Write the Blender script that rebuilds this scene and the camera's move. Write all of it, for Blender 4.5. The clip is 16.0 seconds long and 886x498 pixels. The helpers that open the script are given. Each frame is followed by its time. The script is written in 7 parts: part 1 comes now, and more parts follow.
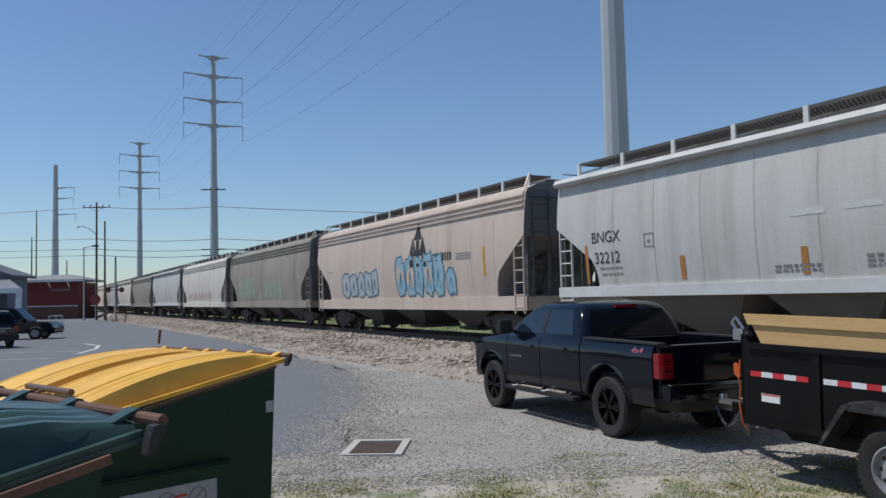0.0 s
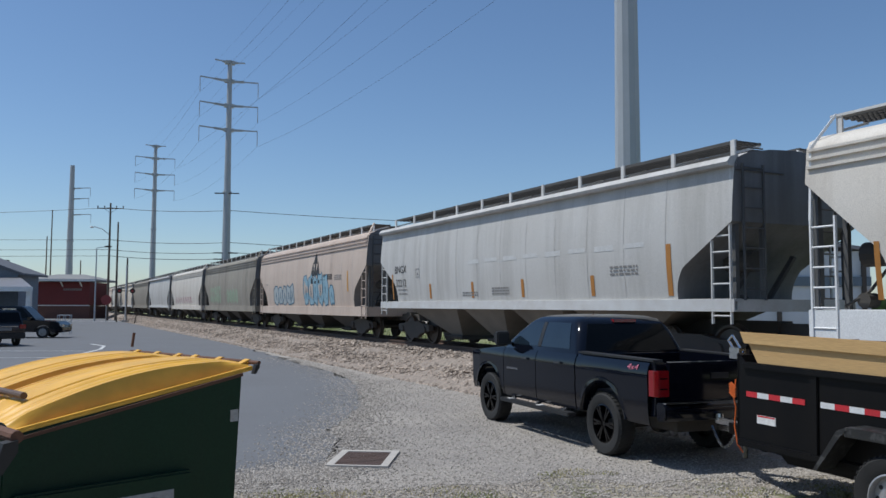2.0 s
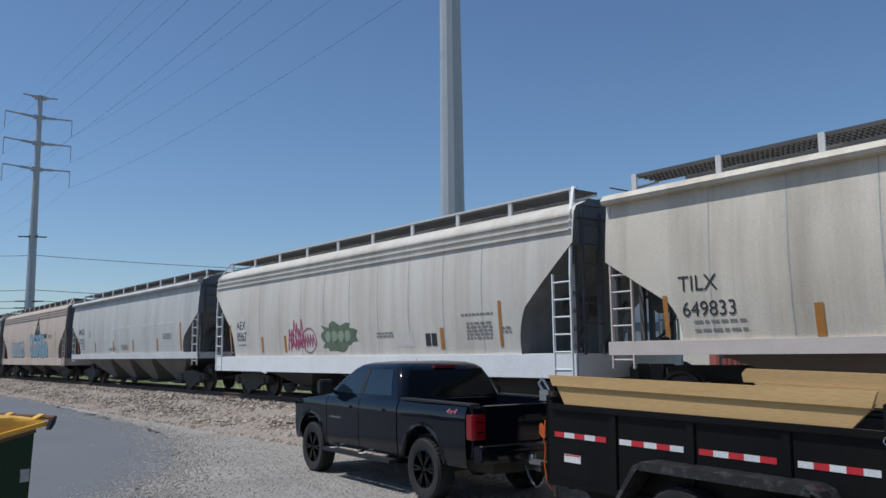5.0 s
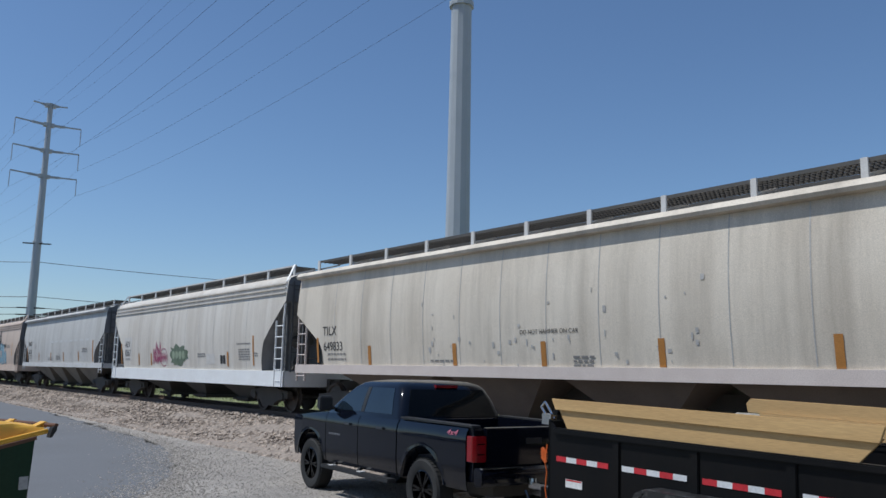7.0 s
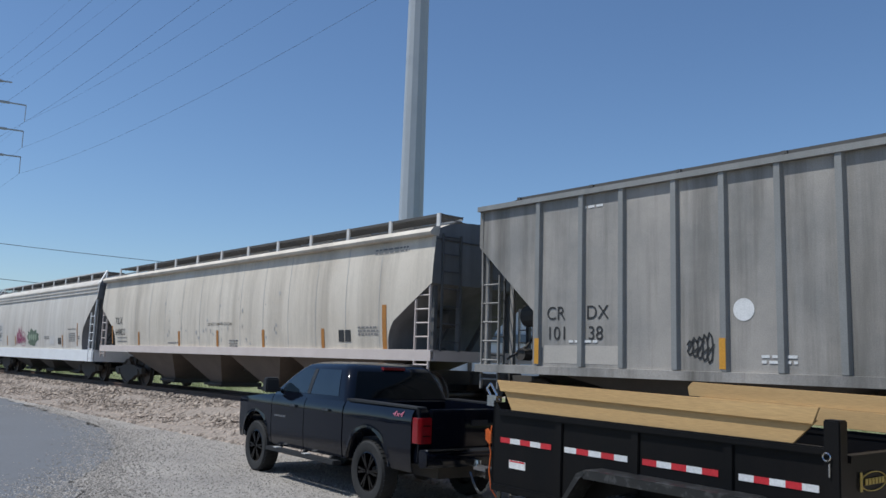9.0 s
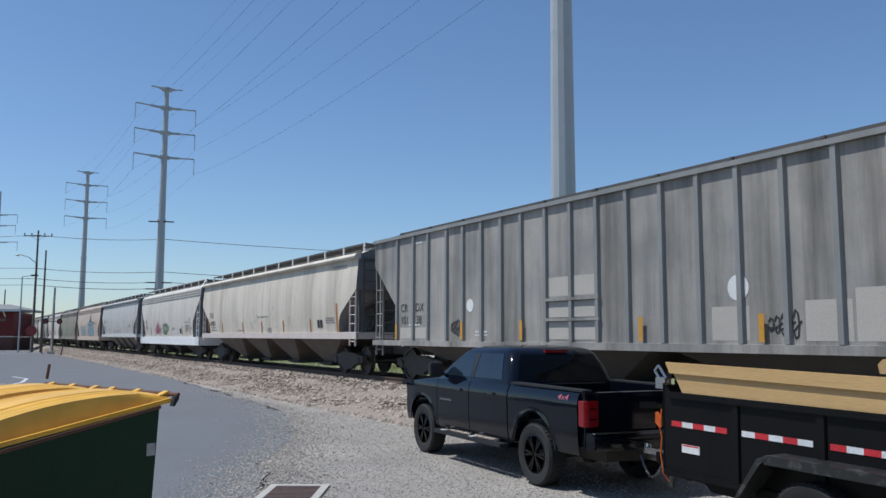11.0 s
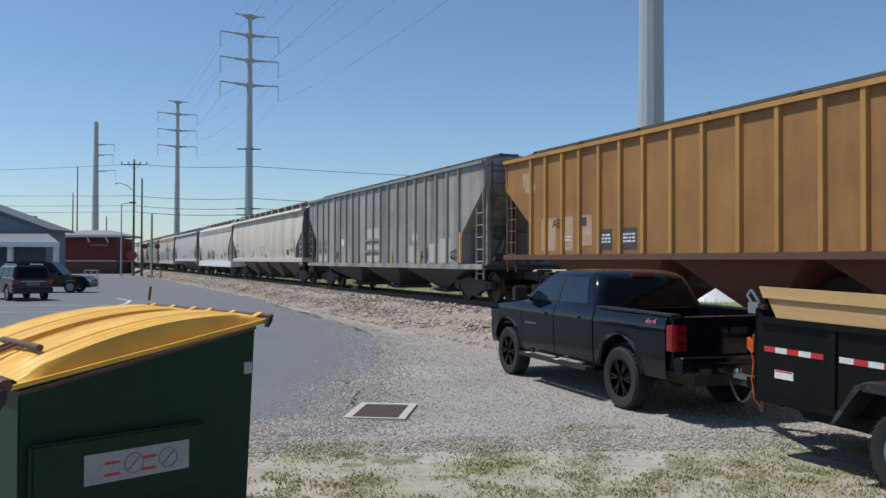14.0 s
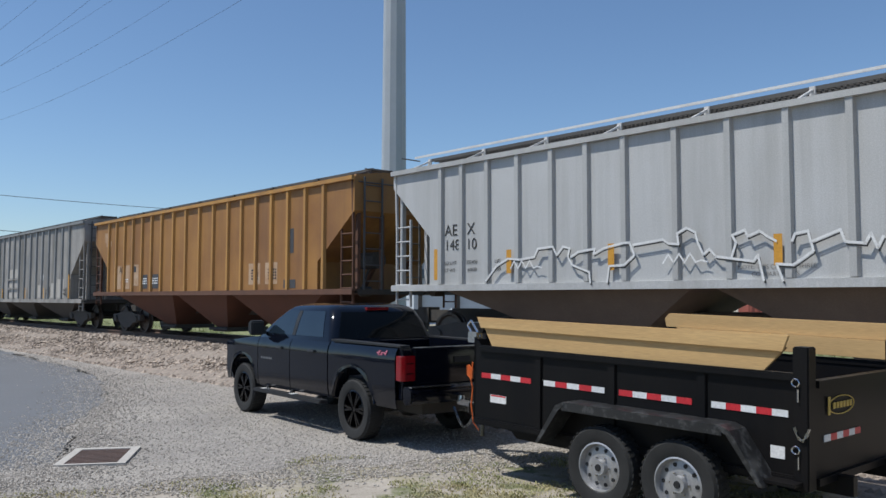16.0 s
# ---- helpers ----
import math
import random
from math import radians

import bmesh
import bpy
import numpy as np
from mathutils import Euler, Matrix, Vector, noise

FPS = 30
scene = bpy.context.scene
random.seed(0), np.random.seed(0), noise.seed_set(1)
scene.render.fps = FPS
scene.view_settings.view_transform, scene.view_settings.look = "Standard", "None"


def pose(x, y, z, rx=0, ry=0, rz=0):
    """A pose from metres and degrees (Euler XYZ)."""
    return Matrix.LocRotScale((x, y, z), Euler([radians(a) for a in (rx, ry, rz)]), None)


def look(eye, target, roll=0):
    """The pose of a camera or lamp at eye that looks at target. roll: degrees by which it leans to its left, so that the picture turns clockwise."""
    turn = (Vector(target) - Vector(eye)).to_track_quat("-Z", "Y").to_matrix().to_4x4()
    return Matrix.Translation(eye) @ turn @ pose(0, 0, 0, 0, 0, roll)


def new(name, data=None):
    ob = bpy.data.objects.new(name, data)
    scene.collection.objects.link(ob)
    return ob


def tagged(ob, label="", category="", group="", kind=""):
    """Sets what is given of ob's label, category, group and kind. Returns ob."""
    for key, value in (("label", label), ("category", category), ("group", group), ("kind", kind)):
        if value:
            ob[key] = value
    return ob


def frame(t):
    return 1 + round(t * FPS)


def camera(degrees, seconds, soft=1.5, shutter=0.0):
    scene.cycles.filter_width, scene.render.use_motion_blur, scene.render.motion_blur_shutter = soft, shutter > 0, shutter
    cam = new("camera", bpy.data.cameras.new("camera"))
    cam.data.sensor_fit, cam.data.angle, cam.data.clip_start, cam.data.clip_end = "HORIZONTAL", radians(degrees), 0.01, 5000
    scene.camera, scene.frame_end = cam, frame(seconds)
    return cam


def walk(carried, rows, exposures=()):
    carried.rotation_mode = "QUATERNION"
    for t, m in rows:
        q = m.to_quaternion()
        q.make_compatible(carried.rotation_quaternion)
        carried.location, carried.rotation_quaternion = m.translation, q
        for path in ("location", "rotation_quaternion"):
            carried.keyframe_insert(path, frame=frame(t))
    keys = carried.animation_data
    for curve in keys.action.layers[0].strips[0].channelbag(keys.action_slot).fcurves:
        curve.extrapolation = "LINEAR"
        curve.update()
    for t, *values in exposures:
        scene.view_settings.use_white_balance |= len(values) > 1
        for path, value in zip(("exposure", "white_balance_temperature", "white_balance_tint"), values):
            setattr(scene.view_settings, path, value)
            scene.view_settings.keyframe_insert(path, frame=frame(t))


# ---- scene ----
cam = camera(57.0, 16.0, soft=1.5)
# seconds, eye, target, roll
PATH = [
    (0, (-0.888, 0.329, 2.042), (-0.708, 2.318, 2.158), -1.3),
    (0.5, (-0.731, 0.401, 2.045), (-0.698, 2.394, 2.201), 0.3),
    (1, (-0.571, 0.499, 2.023), (-0.517, 2.494, 2.158), 0.8),
    (1.5, (-0.601, 0.557, 2.044), (-0.569, 2.554, 2.138), -0.4),
    (2, (-0.611, 0.528, 2.044), (-0.463, 2.518, 2.183), 0.2),
    (2.5, (-0.642, 0.585, 2.059), (-0.639, 2.573, 2.273), -2.9),
    (3, (-0.418, 0.333, 2.028), (-0.404, 2.325, 2.199), -3.7),
    (3.5, (-0.42, 0.435, 2.025), (0.015, 2.381, 2.185), -1.1),
    (4, (-0.564, 0.544, 2.026), (-0.014, 2.451, 2.266), -1.3),
    (4.2, (-0.508, 0.4, 2.034), (0.072, 2.297, 2.294), -0.8),
    (6.5, (-0.578, 0.415, 2.025), (-0.092, 2.34, 2.263), -0.3),
    (7, (-0.564, 0.436, 2.028), (-0.019, 2.337, 2.33), 1.2),
    (7.5, (-0.546, 0.432, 2.032), (-0.021, 2.349, 2.257), 2.3),
    (8, (-0.470, 0.470, 1.950), (0.244, 2.317, 2.229), 3.1),
    (10.3, (-0.501, 0.486, 2.027), (-0.011, 2.406, 2.296), -0.7),
    (10.5, (-0.512, 0.496, 2.039), (-0.052, 2.424, 2.308), -0.8),
    (11, (-0.514, 0.517, 2.038), (-0.221, 2.484, 2.253), 0.2),
    (11.5, (-0.553, 0.532, 2.04), (-0.338, 2.516, 2.17), 1.8),
    (12, (-0.536, 0.553, 2.026), (-0.475, 2.547, 2.161), -0.0),
    (12.5, (-0.52, 0.556, 2.024), (-0.525, 2.551, 2.17), -0.3),
    (13, (-0.494, 0.549, 2.01), (-0.449, 2.547, 2.074), 0.1),
    (13.5, (-0.531, 0.556, 2.032), (-0.393, 2.551, 2.038), -0.3),
    (14, (-0.536, 0.569, 2.031), (-0.442, 2.566, 2.061), 0.2),
    (14.5, (-0.519, 0.532, 2.024), (-0.463, 2.53, 2.096), 1.1),
    (15, (-0.479, 0.481, 2.038), (-0.441, 2.472, 2.229), -0.0),
    (15.5, (-0.47, 0.403, 2.061), (-0.029, 2.336, 2.317), 2.2),
    (16, (-0.376, 0.424, 1.984), (0.313, 2.297, 2.106), 0.1),
]
walk(cam, [(t, look(e, g, r)) for t, e, g, r in PATH],
     [(0, 0.08, 6050, 8), (3.0, 0.02, 6050, 8), (4.0, -0.05, 6000, 8), (7.0, 0.04, 5950, 8), (10.5, 0.19, 5950, 8), (12.5, 0.22, 6000, 8), (14.5, 0.23, 6150, 8), (16.0, 0.27, 6150, 8)])

# ---- light ----
SUN_AZ, SUN_EL = 279.0, 62.0   # compass-like: degrees clockwise from +y, and above the horizon
world = bpy.data.worlds.new("world")
scene.world = world
world.use_nodes = True
wn = world.node_tree.nodes
wl = world.node_tree.links
sky = wn.new("ShaderNodeTexSky")
sky.sky_type = "NISHITA"
sky.sun_disc = False
sky.sun_elevation = radians(SUN_EL)
sky.sun_rotation = radians(SUN_AZ)
sky.air_density, sky.dust_density, sky.ozone_density = 1.0, 0.35, 4.5
wn["Background"].inputs["Strength"].default_value = 0.095
wl.new(sky.outputs["Color"], wn["Background"].inputs["Color"])

sun = new("sun", bpy.data.lights.new("sun", "SUN"))
sun.data.energy, sun.data.angle, sun.data.color = 3.6, radians(0.55), (1.0, 0.95, 0.87)
_d = Vector((math.sin(radians(SUN_AZ)) * math.cos(radians(SUN_EL)), math.cos(radians(SUN_AZ)) * math.cos(radians(SUN_EL)), math.sin(radians(SUN_EL))))
sun.matrix_world = look(_d * 60, (0, 0, 0))

# ---- materials ----
def material(name, color, rough=0.6, metal=0.0, second=None, scale=3.0, fine=60.0, bump=0.0, mix=0.5, coords="Object", spec=0.5, streak=None, streak_color=(0.05, 0.045, 0.04), coat=0.0, lo=0.35, hi=0.7):
    """A surface with large stains (second colour), fine grain, relief and, on request, vertical streaks."""
    m = bpy.data.materials.new(name)
    m.use_nodes = True
    n, l = m.node_tree.nodes, m.node_tree.links
    b = n["Principled BSDF"]
    b.inputs["Roughness"].default_value = rough
    b.inputs["Metallic"].default_value = metal
    b.inputs["Specular IOR Level"].default_value = spec
    b.inputs["Coat Weight"].default_value = coat
    b.inputs["Coat Roughness"].default_value = 0.06
    tc = n.new("ShaderNodeTexCoord")
    vec = tc.outputs[coords]
    big = n.new("ShaderNodeTexNoise")
    big.inputs["Scale"].default_value, big.inputs["Detail"].default_value, big.inputs["Roughness"].default_value = scale, 6, 0.62
    l.new(vec, big.inputs["Vector"])
    ramp = n.new("ShaderNodeMapRange")
    ramp.inputs["From Min"].default_value, ramp.inputs["From Max"].default_value = lo, hi
    ramp.inputs["To Max"].default_value = mix
    l.new(big.outputs["Fac"], ramp.inputs["Value"])
    c1 = n.new("ShaderNodeMix")
    c1.data_type = "RGBA"
    c1.inputs["A"].default_value = (*color, 1)
    c1.inputs["B"].default_value = (*(second or [v * 0.7 for v in color]), 1)
    l.new(ramp.outputs["Result"], c1.inputs["Factor"])
    out = c1.outputs["Result"]
    grain = n.new("ShaderNodeTexNoise")
    grain.inputs["Scale"].default_value, grain.inputs["Detail"].default_value = fine, 4
    l.new(vec, grain.inputs["Vector"])
    g = n.new("ShaderNodeMapRange")
    g.inputs["From Min"].default_value, g.inputs["From Max"].default_value = 0.3, 0.7
    g.inputs["To Min"].default_value, g.inputs["To Max"].default_value = 0.86, 1.1
    l.new(grain.outputs["Fac"], g.inputs["Value"])
    c2 = n.new("ShaderNodeMix")
    c2.data_type, c2.blend_type = "RGBA", "MULTIPLY"
    c2.inputs["Factor"].default_value = 1.0
    l.new(out, c2.inputs["A"])
    l.new(g.outputs["Result"], c2.inputs["B"])
    out = c2.outputs["Result"]
    if streak:
        mp = n.new("ShaderNodeMapping")
        mp.inputs["Scale"].default_value = (1.05, 1.05, 0.06)
        l.new(vec, mp.inputs["Vector"])
        st = n.new("ShaderNodeTexNoise")
        st.inputs["Scale"].default_value, st.inputs["Detail"].default_value, st.inputs["Roughness"].default_value = 1.6, 7, 0.68
        l.new(mp.outputs["Vector"], st.inputs["Vector"])
        sr = n.new("ShaderNodeMapRange")
        sr.inputs["From Min"].default_value, sr.inputs["From Max"].default_value = 0.44, 0.70
        sr.inputs["To Max"].default_value = streak
        l.new(st.outputs["Fac"], sr.inputs["Value"])
        c3 = n.new("ShaderNodeMix")
        c3.data_type = "RGBA"
        l.new(sr.outputs["Result"], c3.inputs["Factor"])
        l.new(out, c3.inputs["A"])
        c3.inputs["B"].default_value = (*streak_color, 1)
        out = c3.outputs["Result"]
    l.new(out, b.inputs["Base Color"])
    if bump:
        bp = n.new("ShaderNodeBump")
        bp.inputs["Strength"].default_value, bp.inputs["Distance"].default_value = 0.6, bump
        l.new(grain.outputs["Fac"], bp.inputs["Height"])
        l.new(bp.outputs["Normal"], b.inputs["Normal"])
    return m


def grain_map(m, scale):
    """Stretches a material's noises along one axis, as wood grain runs."""
    n, l = m.node_tree.nodes, m.node_tree.links
    tc = next(k for k in n if k.type == "TEX_COORD")
    mp = n.new("ShaderNodeMapping")
    mp.inputs["Scale"].default_value = scale
    l.new(tc.outputs["Object"], mp.inputs["Vector"])
    for k in list(n):
        if k.type == "TEX_NOISE":
            l.new(mp.outputs["Vector"], k.inputs["Vector"])


def glow(name, color, strength):
    m = material(name, color, 0.3)
    b = m.node_tree.nodes["Principled BSDF"]
    b.inputs["Emission Color"].default_value = (*color, 1)
    b.inputs["Emission Strength"].default_value = strength
    return m


M_GREY_CAR = material("silver_grey_car_paint", (0.53, 0.515, 0.49), 0.55, second=(0.44, 0.415, 0.375), scale=0.5, streak=0.38, streak_color=(0.19, 0.17, 0.14), bump=0.002)
M_WHITE_CAR = material("weathered_white_car_paint", (0.64, 0.595, 0.53), 0.6, second=(0.53, 0.475, 0.40), scale=0.5, streak=0.42, streak_color=(0.30, 0.24, 0.18), bump=0.002)
M_BEIGE_CAR = material("beige_pink_car_paint", (0.56, 0.45, 0.37), 0.6, second=(0.46, 0.37, 0.30), scale=0.6, streak=0.35, streak_color=(0.3, 0.2, 0.15), bump=0.002)
M_BROWN_CAR = material("grime_brown_car_paint", (0.30, 0.27, 0.22), 0.7, second=(0.20, 0.17, 0.14), scale=0.5, streak=0.55, streak_color=(0.12, 0.1, 0.08), bump=0.002)
M_TAN_CAR = material("dusty_tan_car_paint", (0.66, 0.59, 0.49), 0.65, second=(0.52, 0.445, 0.35), scale=0.6, streak=0.45, streak_color=(0.2, 0.165, 0.125), bump=0.002)
M_RIB_CAR = material("dull_grey_ribbed_paint", (0.245, 0.234, 0.216), 0.6, second=(0.42, 0.38, 0.335), scale=0.7, mix=0.9, streak=0.9, streak_color=(0.09, 0.08, 0.064), bump=0.002)
M_ORANGE_CAR = material("faded_orange_car_paint", (0.36, 0.176, 0.045), 0.62, second=(0.23, 0.102, 0.031), scale=0.7, mix=0.85, streak=0.6, streak_color=(0.15, 0.07, 0.035), bump=0.002)
M_SILVER_CAR = material("light_silver_car_paint", (0.49, 0.485, 0.475), 0.5, second=(0.41, 0.40, 0.38), scale=0.6, streak=0.5, streak_color=(0.24, 0.225, 0.20), bump=0.002)
M_UNDER = material("grimy_underframe", (0.055, 0.05, 0.045), 0.8, second=(0.09, 0.075, 0.06), scale=2)
M_ASPHALT = material("worn_asphalt", (0.14, 0.145, 0.155), 0.9, second=(0.115, 0.115, 0.12), scale=0.35, fine=45, bump=0.004)
M_BLACK = material("black_truck_paint", (0.003, 0.004, 0.008), 0.08, second=(0.004, 0.0055, 0.010), scale=2, spec=0.42)
M_POLE = material("galvanised_pole_steel", (0.40, 0.43, 0.46), 0.55, second=(0.33, 0.36, 0.385), scale=1.2, streak=0.3, streak_color=(0.22, 0.23, 0.22))

# ---- building helpers ----
def cube(bm, lo, hi):
    """An axis-aligned box in bm."""
    v = [bm.verts.new((x, y, z)) for x in (lo[0], hi[0]) for y in (lo[1], hi[1]) for z in (lo[2], hi[2])]
    for q in ((0, 1, 3, 2), (4, 6, 7, 5), (0, 4, 5, 1), (2, 3, 7, 6), (0, 2, 6, 4), (1, 5, 7, 3)):
        bm.faces.new([v[i] for i in q])
    return v


def beam(bm, a, b, w, h=None, up=(0, 0, 1)):
    """A box-section bar from a to b."""
    a, b = Vector(a), Vector(b)
    d = (b - a).normalized()
    up = Vector(up)
    if abs(d.dot(up)) > 0.97:
        up = Vector((1, 0, 0))
    s = d.cross(up).normalized()
    t = s.cross(d)
    h = h or w
    ring = [[bm.verts.new(p + s * (i * w / 2) + t * (j * h / 2)) for i, j in ((-1, -1), (1, -1), (1, 1), (-1, 1))] for p in (a, b)]
    for k in range(4):
        bm.faces.new((ring[0][k], ring[0][(k + 1) % 4], ring[1][(k + 1) % 4], ring[1][k]))
    bm.faces.new(ring[0][::-1])
    bm.faces.new(ring[1])


def rod(bm, a, b, r0, r1=None, n=8):
    """A round bar from a to b."""
    a, b = Vector(a), Vector(b)
    r1 = r0 if r1 is None else r1
    d = (b - a).normalized()
    s = d.cross(Vector((0, 0, 1)) if abs(d.z) < 0.97 else Vector((1, 0, 0))).normalized()
    t = s.cross(d)
    rings = []
    for p, r in ((a, r0), (b, r1)):
        rings.append([bm.verts.new(p + (s * math.cos(2 * math.pi * k / n) + t * math.sin(2 * math.pi * k / n)) * r) for k in range(n)])
    for k in range(n):
        bm.faces.new((rings[0][k], rings[1][k], rings[1][(k + 1) % n], rings[0][(k + 1) % n]))
    bm.faces.new(rings[0])
    bm.faces.new(rings[1][::-1])


def pipe(bm, pts, r, n=8):
    for a, b in zip(pts, pts[1:]):
        rod(bm, a, b, r, r, n)


def lathe(bm, prof, centre, axis="y", n=28, caps=True):
    """A turned shape: prof is (radius, along) pairs, about an axis through centre."""
    c = Vector(centre)
    rings = []
    for r, w in prof:
        ring = []
        for k in range(n):
            a = 2 * math.pi * k / n
            p = {"y": (r * math.cos(a), w, r * math.sin(a)), "z": (r * math.cos(a), r * math.sin(a), w), "x": (w, r * math.cos(a), r * math.sin(a))}[axis]
            ring.append(bm.verts.new(c + Vector(p)))
        rings.append(ring)
    for p, q in zip(rings, rings[1:]):
        for k in range(n):
            bm.faces.new((p[k], p[(k + 1) % n], q[(k + 1) % n], q[k]))
    if caps and prof[0][0] > 1e-6:
        bm.faces.new(rings[0][::-1])
    if caps and prof[-1][0] > 1e-6:
        bm.faces.new(rings[-1])


def prism(bm, pts, a, b, axis="y"):
    """A flat outline pts (pairs) drawn out from a to b along an axis."""
    def at(p, w):
        return {"y": (p[0], w, p[1]), "x": (w, p[0], p[1]), "z": (p[0], p[1], w)}[axis]
    r0 = [bm.verts.new(at(p, a)) for p in pts]
    r1 = [bm.verts.new(at(p, b)) for p in pts]
    n = len(pts)
    for k in range(n):
        bm.faces.new((r0[k], r0[(k + 1) % n], r1[(k + 1) % n], r1[k]))
    bm.faces.new(r0[::-1])
    bm.faces.new(r1)


def mesh_of(name, bm, mat, bevel=0.0, smooth=False):
    bmesh.ops.remove_doubles(bm, verts=bm.verts, dist=1e-5)
    bmesh.ops.recalc_face_normals(bm, faces=bm.faces)
    if bevel:
        es = [e for e in bm.edges if len(e.link_faces) == 2 and e.calc_face_angle(0) > 0.5]
        bmesh.ops.bevel(bm, geom=es, offset=bevel, segments=2, affect="EDGES", clamp_overlap=True)
    me = bpy.data.meshes.new(name)
    bm.to_mesh(me)
    bm.free()
    me.materials.append(mat)
    if smooth:
        for p in me.polygons:
            p.use_smooth = True
        me.set_sharp_from_angle(angle=radians(38))
    return me


def part(name, bm, mat, parent=None, label="", bevel=0.0, smooth=False):
    """Links a bmesh as one mesh object, under a thing or a part."""
    ob = new(name, mesh_of(name, bm, mat, bevel, smooth))
    if parent is not None:
        ob.parent = parent
    if label:
        tagged(ob, label)
    return ob


def thing(name, label, category, m=None, group="", kind=""):
    """An Empty at the thing's base, that carries its parts."""
    ob = new(name)
    ob.empty_display_size = 0.2
    if m is not None:
        ob.matrix_basis = m
    return tagged(ob, label, category, group, kind)


# the track's line: a point beside it and its direction, away from the camera
TRACK = Matrix(((-0.3748, -0.9271, 0, 2.713), (0.9271, -0.3748, 0, 25.494), (0, 0, 1, 0), (0, 0, 0, 1)))
RAIL_Z = 0.8
SPEED = 5.6

# ---- ground, roads and the track ----
def ground_material():
    """Pale sand, brown dirt, dry turf and green turf, mixed at several scales."""
    m = material("sandy_dirt_and_turf", (0.42, 0.37, 0.31), 0.95, second=(0.29, 0.255, 0.21), scale=1.6, fine=45, bump=0.02, mix=0.9)
    n, l = m.node_tree.nodes, m.node_tree.links
    b = n["Principled BSDF"]
    src = b.inputs["Base Color"].links[0].from_socket
    tc = n.new("ShaderNodeTexCoord")
    for scale, lo, hi, top, colour in ((0.9, 0.50, 0.62, 0.8, (0.28, 0.25, 0.14)), (1.5, 0.53, 0.61, 0.85, (0.125, 0.14, 0.05)), (7.0, 0.56, 0.66, 0.6, (0.17, 0.145, 0.115))):
        g = n.new("ShaderNodeTexNoise")
        g.inputs["Scale"].default_value, g.inputs["Detail"].default_value, g.inputs["Roughness"].default_value = scale, 9, 0.66
        l.new(tc.outputs["Object"], g.inputs["Vector"])
        r = n.new("ShaderNodeMapRange")
        r.inputs["From Min"].default_value, r.inputs["From Max"].default_value, r.inputs["To Max"].default_value = lo, hi, top
        l.new(g.outputs["Fac"], r.inputs["Value"])
        mx = n.new("ShaderNodeMix")
        mx.data_type = "RGBA"
        mx.inputs["B"].default_value = (*colour, 1)
        l.new(r.outputs["Result"], mx.inputs["Factor"])
        l.new(src, mx.inputs["A"])
        src = mx.outputs["Result"]
    l.new(src, b.inputs["Base Color"])
    return m


def gravel_material():
    """Crushed grey stone: cells of many tones with pale specks."""
    m = material("crushed_grey_gravel", (0.335, 0.305, 0.27), 0.95, second=(0.235, 0.215, 0.195), scale=0.55, fine=30, bump=0.02, mix=0.9)
    n, l = m.node_tree.nodes, m.node_tree.links
    b = n["Principled BSDF"]
    src = b.inputs["Base Color"].links[0].from_socket
    tc = n.new("ShaderNodeTexCoord")
    v = n.new("ShaderNodeTexVoronoi")
    v.inputs["Scale"].default_value = 45
    l.new(tc.outputs["Object"], v.inputs["Vector"])
    r = n.new("ShaderNodeMapRange")
    r.inputs["To Min"].default_value, r.inputs["To Max"].default_value = 0.7, 1.3
    l.new(v.outputs["Color"], r.inputs["Value"])
    mx = n.new("ShaderNodeMix")
    mx.data_type, mx.blend_type = "RGBA", "MULTIPLY"
    mx.inputs["Factor"].default_value = 1.0
    l.new(src, mx.inputs["A"])
    l.new(r.outputs["Result"], mx.inputs["B"])
    l.new(mx.outputs["Result"], b.inputs["Base Color"])
    return m


M_GROUND = ground_material()
M_GRAVEL = gravel_material()
M_STONE = material("pale_ballast_stone", (0.32, 0.27, 0.225), 0.9, second=(0.16, 0.13, 0.11), scale=9, fine=40, mix=0.9)
M_CONCRETE = material("weathered_concrete", (0.45, 0.42, 0.38), 0.9, second=(0.34, 0.31, 0.28), scale=3, fine=50, bump=0.004)
M_TIE = material("creosoted_tie_wood", (0.075, 0.06, 0.05), 0.9, second=(0.12, 0.1, 0.085), scale=4)
M_RAIL = material("rusty_rail", (0.11, 0.065, 0.045), 0.6, second=(0.07, 0.05, 0.04), scale=3)
M_LINE = material("worn_white_road_paint", (0.62, 0.62, 0.6), 0.8, second=(0.35, 0.35, 0.36), scale=5, mix=0.9)
M_GRASS = material("dry_green_grass", (0.25, 0.255, 0.10), 0.8, second=(0.42, 0.36, 0.19), scale=1.3, mix=1.0, lo=0.42, hi=0.6)


